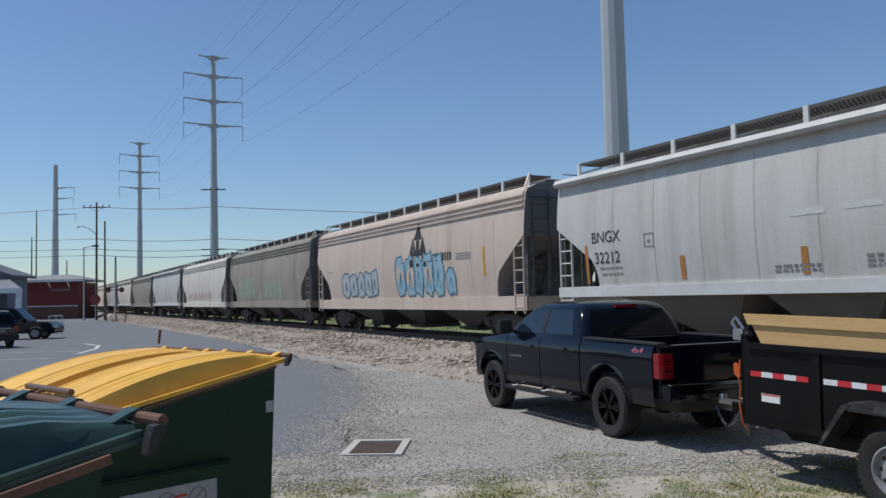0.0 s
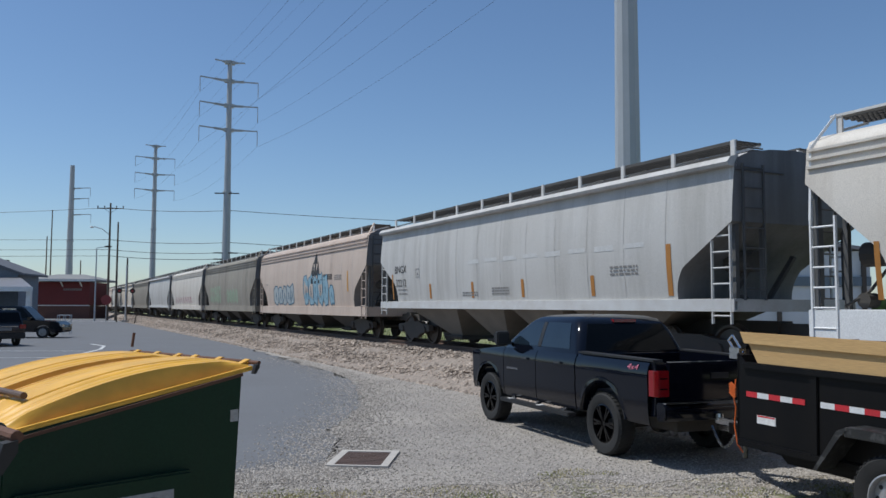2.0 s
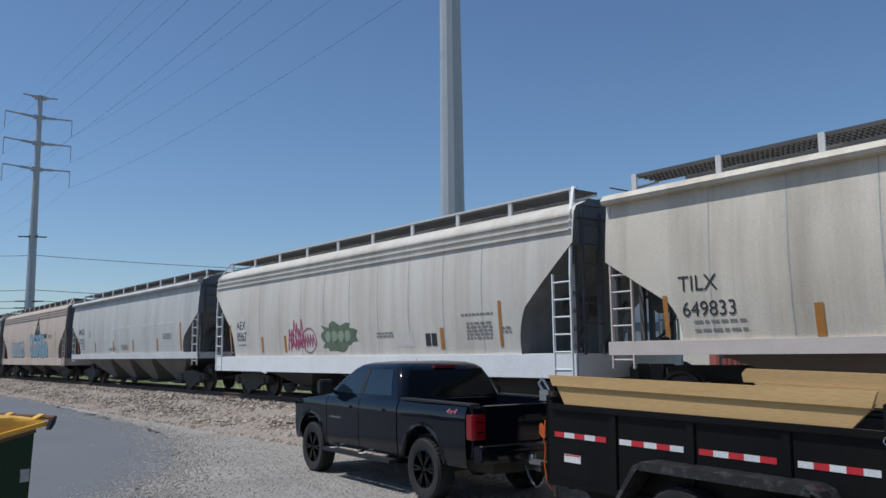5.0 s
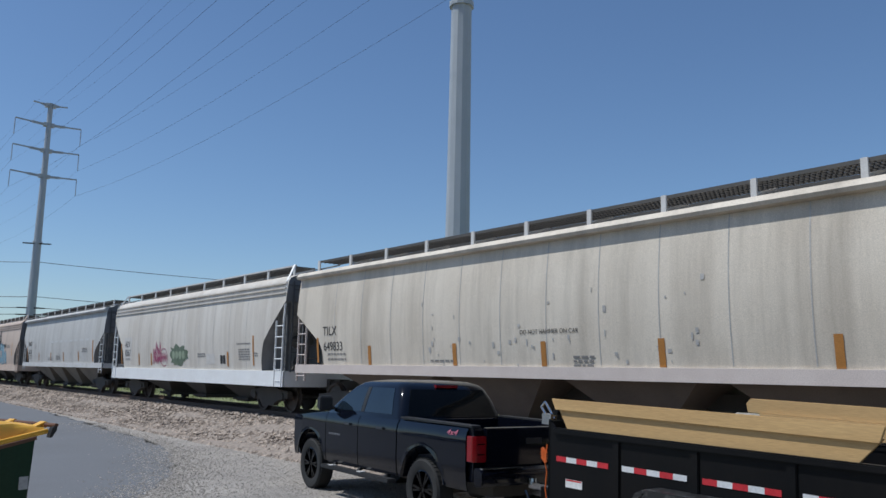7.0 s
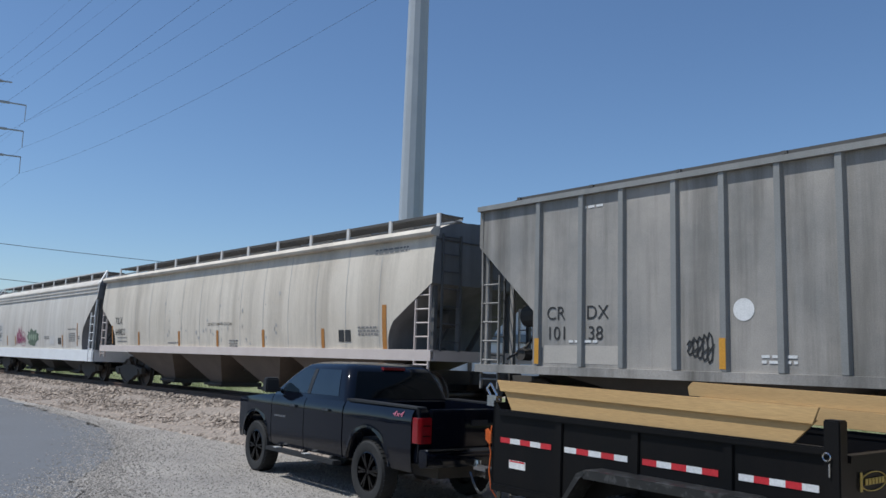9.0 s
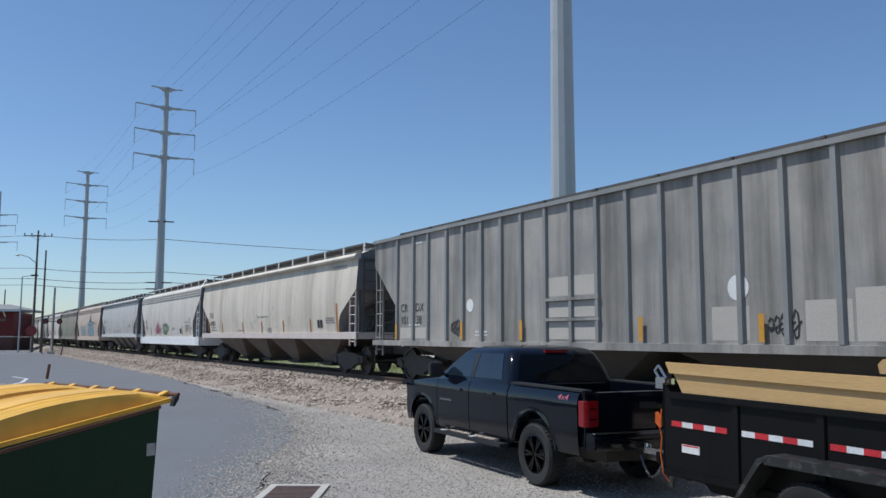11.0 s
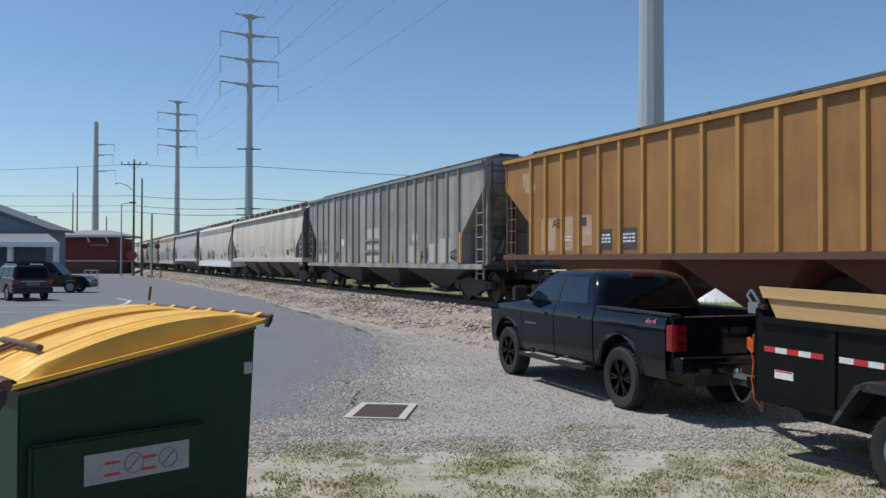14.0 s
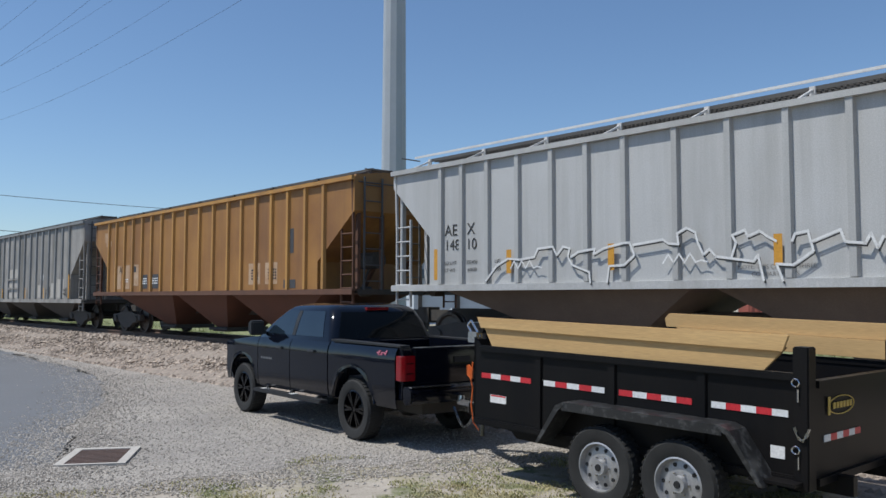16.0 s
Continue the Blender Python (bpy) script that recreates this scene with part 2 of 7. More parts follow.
def sheet(name, pts, z, mat, label, jitter=0.0, seed=1):
    """A thin flat surface with a slightly ragged outline."""
    rnd = random.Random(seed)
    out = []
    for (x0, y0), (x1, y1) in zip(pts, pts[1:] + pts[:1]):
        d = math.hypot(x1 - x0, y1 - y0)
        n = max(1, min(40, int(d / 0.35))) if jitter and y0 < 60 and y1 < 60 and min(x0, x1) > -30 else 1
        for k in range(n):
            t = k / n
            out.append((x0 + (x1 - x0) * t + (rnd.random() - 0.5) * jitter * (k > 0), y0 + (y1 - y0) * t + (rnd.random() - 0.5) * jitter * (k > 0)))
    bm = bmesh.new()
    top = [bm.verts.new((x, y, z)) for x, y in out]
    bot = [bm.verts.new((x, y, z - 0.05)) for x, y in out]
    f = bm.faces.new(top)
    n = len(top)
    for k in range(n):
        bm.faces.new((top[k], bot[k], bot[(k + 1) % n], top[(k + 1) % n]))
    bmesh.ops.triangulate(bm, faces=[f])
    return tagged(part(name, bm, mat), label, name, kind="structure")


bm = bmesh.new()
cube(bm, (-1600, -1600, -0.6), (1600, 1600, -0.004))
tagged(part("ground", bm, M_GROUND), "sandy ground with thin dry grass reaching the horizon", "ground", kind="structure")

EDGE = [(-2.36, 10.43), (-1.78, 10.6), (-1.42, 11.1), (-1.3, 12.6), (-1.46, 13.9), (-1.17, 15.9), (-1.1, 18.7), (-1.28, 21.8), (-2.32, 26.3), (-4.6, 32.9), (-8.4, 44.4), (-16.5, 66), (-30, 104), (-34, 118)]
sheet("road", EDGE + [(-30, 121), (-60, 119.5), (-140, 118), (-140, 8.2), (-40, 8.6), (-8, 9.2), (-3.6, 10.0)], 0.012, M_ASPHALT, "worn grey asphalt lot curving along the track", 0.34, 2)
sheet("gravel_lot", [(-3.2, 9.6), (-1.2, 9.75), (0.4, 10.0), (1.6, 10.35), (2.4, 9.9), (3.6, 10.2), (6.0, 10.4), (7.6, 9.8), (6.7, 12.5), (1.6, 24.4), (-4.2, 37.5), (-14.0, 60), (-31, 101), (-34, 112), (-30, 104), (-16.5, 66), (-8.4, 44.4), (-2.3, 26.3), (-1.0, 18.7), (-1.4, 13.9), (-1.2, 12.5), (-1.4, 11.0), (-2.4, 10.3)], 0.004, M_GRAVEL, "grey crushed-stone lot beside the track", 0.3, 3)

# catch basin
basin = thing("catch_basin", "rusty iron drain grate in a square concrete collar", "drain", pose(-0.83, 11.56, 0.0, 0, 0, -9))
bm = bmesh.new()
for lo, hi in (((-0.40, -0.56, -0.1), (-0.30, 0.56, 0.035)), ((0.30, -0.56, -0.1), (0.40, 0.56, 0.035)), ((-0.30, 0.44, -0.1), (0.30, 0.56, 0.035)), ((-0.30, -0.56, -0.1), (0.30, -0.50, 0.035))):
    cube(bm, lo, hi)
part("collar", bm, M_CONCRETE, basin)
for k in range(11):
    bm = bmesh.new()
    cube(bm, (-0.30, -0.5 + k * 0.086, 0.0), (0.30, -0.5 + k * 0.086 + 0.055, 0.03))
    part("grate_bar", bm, M_RAIL, basin)

# painted parking lines
for pts, w in (([(-15.6, 44.2), (-14.2, 42.0), (-13.4, 39.0), (-13.0, 35.6)], 0.16), ([(-13.6, 37.6), (-18.5, 37.6)], 0.12), ([(-13.0, 33.0), (-19.0, 32.6)], 0.12), ([(-34, 112), (-47, 109)], 0.6), ([(-31, 103), (-44, 98)], 0.5)):
    bm = bmesh.new()
    for (x0, y0), (x1, y1) in zip(pts, pts[1:]):
        beam(bm, (x0, y0, 0.016), (x1, y1, 0.016), w, 0.006)
    tagged(part("parking_line", bm, M_LINE), "worn white line painted on the asphalt", "road marking", kind="structure")

# ballast bank, ties and rails
bank = thing("railroad_track", "single rusty rail track on a bank of pale crushed stone", "track", TRACK, kind="structure")
bm = bmesh.new()
prev = None
rnd = random.Random(5)
for i in range(0, 171):
    x = -70 + i * 1.6 if i < 120 else 122 + (i - 120) * 16
    prof = [(-4.2, -0.02), (-3.2, 0.18), (-2.4, 0.45), (-1.6, 0.62), (0, 0.63), (1.5, 0.62), (1.95, 0.5), (2.4, 0.28), (2.9, 0.1), (3.5, -0.02)]
    ring = [bm.verts.new((x, y + (rnd.random() - 0.5) * 0.12, z + (rnd.random() - 0.5) * 0.05 * (abs(y) > 1.7))) for y, z in prof]
    if prev:
        for k in range(len(prof) - 1):
            bm.faces.new((prev[k], prev[k + 1], ring[k + 1], ring[k]))
    prev = ring
part("ballast", bm, M_STONE, bank)
bm = bmesh.new()
cube(bm, (-0.115, -1.3, 0.47), (0.115, 1.3, 0.655))
tie_mesh = mesh_of("tie", bm, M_TIE, 0.012)
for k in range(290):
    ob = new("tie", tie_mesh)
    ob.parent = bank
    ob.location = (-45 + k * 0.53, (k * 37 % 7 - 3) * 0.012, 0)
    ob.rotation_euler = (0, 0, radians((k * 53 % 9 - 4) * 0.35))
for s in (1, -1):
    bm = bmesh.new()
    y = s * 0.755
    prism(bm, [(y - 0.07, 0.655), (y + 0.07, 0.655), (y + 0.065, 0.67), (y + 0.012, 0.685), (y + 0.012, 0.755), (y + 0.036, 0.765), (y + 0.036, 0.8), (y - 0.036, 0.8), (y - 0.036, 0.765), (y - 0.012, 0.755), (y - 0.012, 0.685), (y - 0.065, 0.67)], -80, 900, "x")
    part("rail", bm, M_RAIL, bank)


def stones(name, n, place, size, mat, label, seed):
    """Many loose angular stones as one mesh."""
    rnd = random.Random(seed)
    verts, faces = [], []
    base = [(1, 0, 0), (-1, 0, 0), (0, 1, 0), (0, -1, 0), (0, 0, 1), (0, 0, -1)]
    tri = [(0, 2, 4), (2, 1, 4), (1, 3, 4), (3, 0, 4), (2, 0, 5), (1, 2, 5), (3, 1, 5), (0, 3, 5)]
    for _ in range(n):
        x, y, z = place(rnd)
        r = size * (0.5 + rnd.random())
        a = rnd.random() * 6.28
        c, s = math.cos(a), math.sin(a)
        k = len(verts)
        for bx, by, bz in base:
            bx, by, bz = bx * r * (0.6 + rnd.random() * 0.8), by * r * (0.6 + rnd.random() * 0.8), bz * r * (0.5 + rnd.random() * 0.5)
            verts.append((x + bx * c - by * s + bz * 0.3, y + bx * s + by * c, z + bz))
        faces += [(k + p, k + q, k + w) for p, q, w in tri]
    me = bpy.data.meshes.new(name)
    me.from_pydata(verts, [], faces)
    me.materials.append(mat)
    return tagged(new(name, me), label, "stones", kind="stuff")


def stone_material(name, dark, light):
    m = material(name, light, 0.9, second=dark, scale=6, fine=60)
    n, l = m.node_tree.nodes, m.node_tree.links
    b = n["Principled BSDF"]
    src = b.inputs["Base Color"].links[0].from_socket
    gi = n.new("ShaderNodeNewGeometry")
    r = n.new("ShaderNodeMapRange")
    r.inputs["To Min"].default_value, r.inputs["To Max"].default_value = 0.5, 1.45
    l.new(gi.outputs["Random Per Island"], r.inputs["Value"])
    mx = n.new("ShaderNodeMix")
    mx.data_type, mx.blend_type = "RGBA", "MULTIPLY"
    mx.inputs["Factor"].default_value = 1.0
    l.new(src, mx.inputs["A"])
    l.new(r.outputs["Result"], mx.inputs["B"])
    l.new(mx.outputs["Result"], b.inputs["Base Color"])
    return m


M_BALLAST = stone_material("loose_ballast", (0.15, 0.117, 0.092), (0.37, 0.305, 0.25))
M_CHIPS = stone_material("loose_gravel_chips", (0.28, 0.255, 0.225), (0.38, 0.345, 0.305))


def bank_place(rnd):
    x = -30 + 130 * rnd.random() ** 1.5
    y = 0.95 + rnd.random() * 2.5
    z = 0.64 if y < 1.5 else max(0.0, 0.66 - (y - 1.5) * 0.4)
    return tuple(TRACK @ Vector((x, y, z)))


stones("ballast_stones", 26000, bank_place, 0.062, M_BALLAST, "loose pale crushed ballast stones on the bank", 8)


def lot_place(rnd):
    while True:
        x, y = -2.5 + rnd.random() * 9, 9.3 + 14 * rnd.random() ** 1.4
        if x > -1.2 - 0.05 * (y > 20) or y < 10.8:
            if x < 1.6 + (24.4 - y) * 0.43:
                return (x, y, 0.008)


def edge_place(rnd):
    k = min(int(rnd.random() ** 1.3 * 9), 8)
    (x0, y0), (x1, y1) = EDGE[k], EDGE[k + 1]
    t = rnd.random()
    return (x0 + (x1 - x0) * t + rnd.gauss(0.0, 0.46), y0 + (y1 - y0) * t + rnd.gauss(0, 0.25), 0.014)


stones("edge_chips", 16000, edge_place, 0.0125, M_CHIPS, "loose stones scattered along the asphalt's edge", 19)
def south_place(rnd):
    x = -3.0 + 10 * rnd.random()
    return (x, 9.75 + 0.04 * x + rnd.gauss(0.1, 0.42), 0.004)


stones("verge_chips", 9000, south_place, 0.012, M_CHIPS, "loose stones scattered where gravel meets sand", 23)
stones("gravel_chips", 26000, lot_place, 0.0105, M_CHIPS, "small loose grey stones over the lot", 9)


def blades(name, spots, mat, label, seed, tall=0.05):
    """Thin bent grass blades in tufts, one mesh."""
    rnd = random.Random(seed)
    verts, faces = [], []
    for cx, cy, rad, n in spots:
        for _ in range(n):
            a, r = rnd.random() * 6.28, rad * math.sqrt(rnd.random())
            x, y = cx + r * math.cos(a), cy + r * math.sin(a)
            h = tall * (0.35 + rnd.random())
            b = rnd.random() * 6.28
            dx, dy = math.cos(b) * h * 0.6, math.sin(b) * h * 0.6
            wx, wy = -math.sin(b) * 0.006, math.cos(b) * 0.006
            k = len(verts)
            verts += [(x - wx, y - wy, 0), (x + wx, y + wy, 0), (x + dx * 0.4 + wx, y + dy * 0.4 + wy, h * 0.7), (x + dx * 0.4 - wx, y + dy * 0.4 - wy, h * 0.7), (x + dx, y + dy, h)]
            faces += [(k, k + 1, k + 2, k + 3), (k + 3, k + 2, k + 4)]
    me = bpy.data.meshes.new(name)
    me.from_pydata(verts, [], faces)
    me.materials.append(mat)
    return tagged(new(name, me), label, "grass", kind="stuff")


rnd = random.Random(12)
spots = []
for _ in range(900):
    x, y = -2.6 + rnd.random() * 8.6, 4.2 + rnd.random() * 5.5
    # dense turf close by, thinning into bare sand towards the gravel
    if noise.noise((x * 0.6, y * 0.9, 3.1)) + 0.35 * noise.noise((x * 1.9, y * 2.3, 7.7)) > -0.42 + 0.21 * max(0.0, y - 6.3 - 0.16 * max(0.0, x)):
        spots.append((x, y, 0.10 + rnd.random() * 0.24, 80))
spots += [(1.75, 10.55, 0.26, 260), (1.45, 10.4, 0.2, 140), (2.15, 10.5, 0.14, 80), (0.6, 9.5, 0.12, 60)]
blades("grass_tufts", spots, M_GRASS, "sparse dry grass tufts in the sandy dirt", 13, 0.021)
spots = []
for _ in range(330):
    s, y = -30 + rnd.random() * 130, -5.0 - rnd.random() * 9
    p = TRACK @ Vector((s, y, 0))
    spots.append((p.x, p.y, 0.8, 45))
blades("verge_grass", spots, material("green_verge", (0.15, 0.19, 0.06), 0.8, second=(0.26, 0.26, 0.11), scale=0.8), "green rough grass beyond the track", 14, 0.4)
p = [TRACK @ Vector(v) for v in ((-70, -4.4, 0), (400, -4.4, 0), (400, -22, 0), (-70, -22, 0))]
sheet("verge", [(v.x, v.y) for v in p], 0.006, material("mown_verge", (0.19, 0.21, 0.085), 0.95, second=(0.28, 0.26, 0.13), scale=0.4, fine=12, bump=0.03), "green mown verge behind the track")

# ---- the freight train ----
# for end posts and ladders: the shade at the car ends, put into the colour
M_SHADEPAINT = material("shaded_end_paint", (0.10, 0.10, 0.10), 0.7, second=(0.06, 0.055, 0.05), scale=1.5)
M_GRIMESHADE = material("shaded_grimy_end_sheet", (0.20, 0.20, 0.205), 0.7, second=(0.12, 0.115, 0.11), scale=1.2, streak=0.5, streak_color=(0.06, 0.055, 0.05))
M_RUST = material("rusty_brown_steel", (0.13, 0.06, 0.035), 0.8, second=(0.07, 0.04, 0.03), scale=2.5, bump=0.003)
M_WHEEL = material("worn_wheel_steel", (0.10, 0.085, 0.075), 0.5, metal=0.7, second=(0.06, 0.04, 0.03), scale=4)
M_GRATE = material("dark_grating", (0.06, 0.058, 0.055), 0.7, second=(0.1, 0.09, 0.08))
M_LIGHTSTEEL = material("pale_painted_steel", (0.58, 0.58, 0.57), 0.55, second=(0.42, 0.38, 0.34), scale=3)
M_INK = material("black_stencil_ink", (0.03, 0.03, 0.03), 0.7)
M_FADED = material("faded_stencil_ink", (0.22, 0.21, 0.2), 0.7)
M_JOINT = material("dusty_sheet_joint", (0.36, 0.345, 0.33), 0.7, second=(0.5, 0.48, 0.45), scale=3, mix=0.9)
M_WHITEINK = material("white_paint_marks", (0.75, 0.74, 0.72), 0.6)
M_YELLOWTAPE = material("yellow_reflective_strip", (0.62, 0.30, 0.03), 0.45)
M_ORANGETAPE = material("worn_orange_strip", (0.42, 0.18, 0.035), 0.55)
M_BLUEPAINT = material("sky_blue_spray_paint", (0.22, 0.37, 0.45), 0.6, second=(0.36, 0.44, 0.47), scale=4)
M_PALEBLUE = material("faded_grey_blue_spray_paint", (0.40, 0.41, 0.40), 0.7, second=(0.33, 0.40, 0.43), scale=3, mix=0.9)
M_BLUELINE = material("deep_blue_outline_paint", (0.07, 0.17, 0.24), 0.7)
M_PINKPAINT = material("magenta_spray_paint", (0.36, 0.07, 0.15), 0.6)
M_GREENPAINT = material("dark_green_spray_paint", (0.09, 0.13, 0.08), 0.7, second=(0.2, 0.22, 0.17), scale=5)
M_PALEGREEN = material("pale_green_spray_paint", (0.28, 0.34, 0.24), 0.7)
M_RUBBED = material("pale_rubbed_paint", (0.55, 0.545, 0.53), 0.55, second=(0.48, 0.47, 0.45), scale=6, mix=0.9)
M_PATCH = material("grey_touch_up_patch", (0.60, 0.57, 0.53), 0.7)
M_ORRIB = material("yellow_orange_rib_paint", (0.48, 0.25, 0.06), 0.6, second=(0.33, 0.16, 0.05), scale=1.1, streak=0.5, streak_color=(0.2, 0.1, 0.045))
M_DUST = material("pale_dust_wash", (0.46, 0.42, 0.37), 0.8, second=(0.38, 0.35, 0.31), scale=2)
M_ORDUST = material("rubbed_tan_patch", (0.46, 0.33, 0.22), 0.8, second=(0.36, 0.2, 0.1), scale=4, mix=0.9)
M_BAY_GREY = material("dusty_grey_hopper_bay", (0.19, 0.175, 0.155), 0.8, second=(0.085, 0.078, 0.07), scale=1.2)
M_BAY_RED = material("oxide_red_hopper_bay", (0.13, 0.05, 0.03), 0.8, second=(0.085, 0.04, 0.027), scale=1.2)
M_BAY_DARK = material("dark_hopper_bay", (0.085, 0.08, 0.075), 0.8, second=(0.05, 0.045, 0.04), scale=1.2)

Z_SILL = 1.98      # underside of the body sheets
Z_EAVE = 4.62


def half_width(z, curved):
    if not curved:
        return 1.60
    return 1.47 + 0.13 * math.sin(math.pi * min(1, max(0, (z - 1.75) / 3.1)))


def stencil(body, size, x, z, mat, parent, curved, name="lettering", spacing=1.0):
    """Built-in-font letters on the side that faces +y, reading towards -x."""
    cu = bpy.data.curves.new(name, "FONT")
    cu.body, cu.size, cu.space_character = body, size, spacing
    tmp = bpy.data.objects.new(name, cu)
    me = bpy.data.meshes.new_from_object(tmp)
    bpy.data.objects.remove(tmp)
    for v in me.vertices:
        zz = z + v.co.y
        v.co = (x - v.co.x, half_width(zz, curved) + 0.009, zz)
    me.materials.clear()
    me.materials.append(mat)
    ob = new(name, me)
    ob.parent = parent
    return ob


def decal_quads(bm, rects, curved, lift=0.008):
    """Thin plates (x0, x1, z0, z1) lying on the +y side, a few millimetres thick."""
    for x0, x1, z0, z1 in rects:
        n = 4 if curved and z1 - z0 > 0.3 else 1
        for k in range(n):
            a, b = z0 + (z1 - z0) * k / n, z0 + (z1 - z0) * (k + 1) / n
            q = [bm.verts.new((x, half_width(z, curved) + lift, z)) for x, z in ((x0, a), (x1, a), (x1, b), (x0, b))]
            bm.faces.new(q)


def ribbon(bm, pts, w, curved, lift=0.010):
    """A painted line of width w through (x, z) points on the side."""
    for (x0, z0), (x1, z1) in zip(pts, pts[1:]):
        dx, dz = x1 - x0, z1 - z0
        d = math.hypot(dx, dz) or 1
        ox, oz = -dz / d * w / 2, dx / d * w / 2
        ex, ez = dx / d * w * 0.35, dz / d * w * 0.35
        q = [(x0 + ox - ex, z0 + oz - ez), (x1 + ox + ex, z1 + oz + ez), (x1 - ox + ex, z1 - oz + ez), (x0 - ox - ex, z0 - oz - ez)]
        bm.faces.new([bm.verts.new((x, half_width(z, curved) + lift, z)) for x, z in q])


def blob(bm, cx, cz, rx, rz, curved, n=18, lift=0.007, rough=0.15, seed=0, square=0.0):
    rnd = random.Random(seed)
    ring = []
    for k in range(n):
        a = 2 * math.pi * k / n
        r = 1 + rough * (rnd.random() - 0.5) * 2
        c, s = math.cos(a), math.sin(a)
        p = 1 - square * 0.5
        x = cx + rx * r * math.copysign(abs(c) ** p, c)
        z = cz + rz * r * math.copysign(abs(s) ** p, s)
        ring.append((x, z))
    bm.faces.new([bm.verts.new((x, half_width(z, curved) + lift, z)) for x, z in ring])
    return ring


def bogie_parts(car, xc):
    """One four-wheel bogie: two side frames, a bolster and two wheelsets."""
    bm = bmesh.new()
    prism(bm, [(-1.22, 1.22), (-1.22, 1.42), (-0.75, 1.45), (-0.42, 1.52), (0.42, 1.52), (0.75, 1.45), (1.22, 1.42), (1.22, 1.22), (0.72, 1.18), (0.40, 1.05), (0.36, 0.98), (-0.36, 0.98), (-0.40, 1.05), (-0.72, 1.18)], 0.95, 1.10)
    prism(bm, [(-1.22, 1.22), (-1.22, 1.42), (-0.75, 1.45), (-0.42, 1.52), (0.42, 1.52), (0.75, 1.45), (1.22, 1.42), (1.22, 1.22), (0.72, 1.18), (0.40, 1.05), (0.36, 0.98), (-0.36, 0.98), (-0.40, 1.05), (-0.72, 1.18)], -1.10, -0.95)
    for sx in (-0.89, 0.89):
        for y in (-1.15, 1.02):
            rod(bm, (sx, y, 1.26), (sx, y + 0.13, 1.26), 0.13, 0.11, 12)
    cube(bm, (-0.2, -1.05, 1.2), (0.2, 1.05, 1.45))
    for y in (1.03, -1.03):
        for sx in (-0.16, 0.0, 0.16):
            rod(bm, (sx, y, 1.04), (sx, y, 1.28), 0.06, 0.06, 8)
    bmesh.ops.translate(bm, verts=bm.verts, vec=(xc, 0, 0))
    part("bogie_frame", bm, M_UNDER, car, "cast bogie side frames with bolster and springs", smooth=False)
    sets = []
    for sx in (-0.89, 0.89):
        bm = bmesh.new()
        for s in (-1, 1):
            lathe(bm, [(0.0, s * 0.66), (0.09, s * 0.66), (0.1, s * 0.70), (0.36, s * 0.715), (0.40, s * 0.69), (0.485, s * 0.69), (0.485, s * 0.72), (0.457, s * 0.735), (0.452, s * 0.82), (0.40, s * 0.82), (0.37, s * 0.78), (0.13, s * 0.80), (0.11, s * 0.84), (0.0, s * 0.84)], (0, 0, 0), "y", 24)
        rod(bm, (0, -0.66, 0), (0, 0.66, 0), 0.085, 0.085, 10)
        for k in range(3):
            a = 2.1 * k
            rod(bm, (0.25 * math.cos(a), 0.785, 0.25 * math.sin(a)), (0.25 * math.cos(a), 0.80, 0.25 * math.sin(a)), 0.02, 0.02, 6)
        ws = part("wheelset", bm, M_WHEEL, car, smooth=True)
        ws.location = (xc + sx, 0, RAIL_Z + 0.457)
        sets.append(ws)
    return sets


def ladder(bm, x0, x1, y, z0, z1, rungs, r=0.018):
    for x in (x0, x1):
        beam(bm, (x, y, z0), (x, y, z1), 0.05, 0.03)
    for k in range(rungs):
        z = z0 + (z1 - z0) * (k + 0.5) / rungs
        rod(bm, (x0, y, z), (x1, y, z), r, r, 6)


WHEELSETS = []
CARS = []


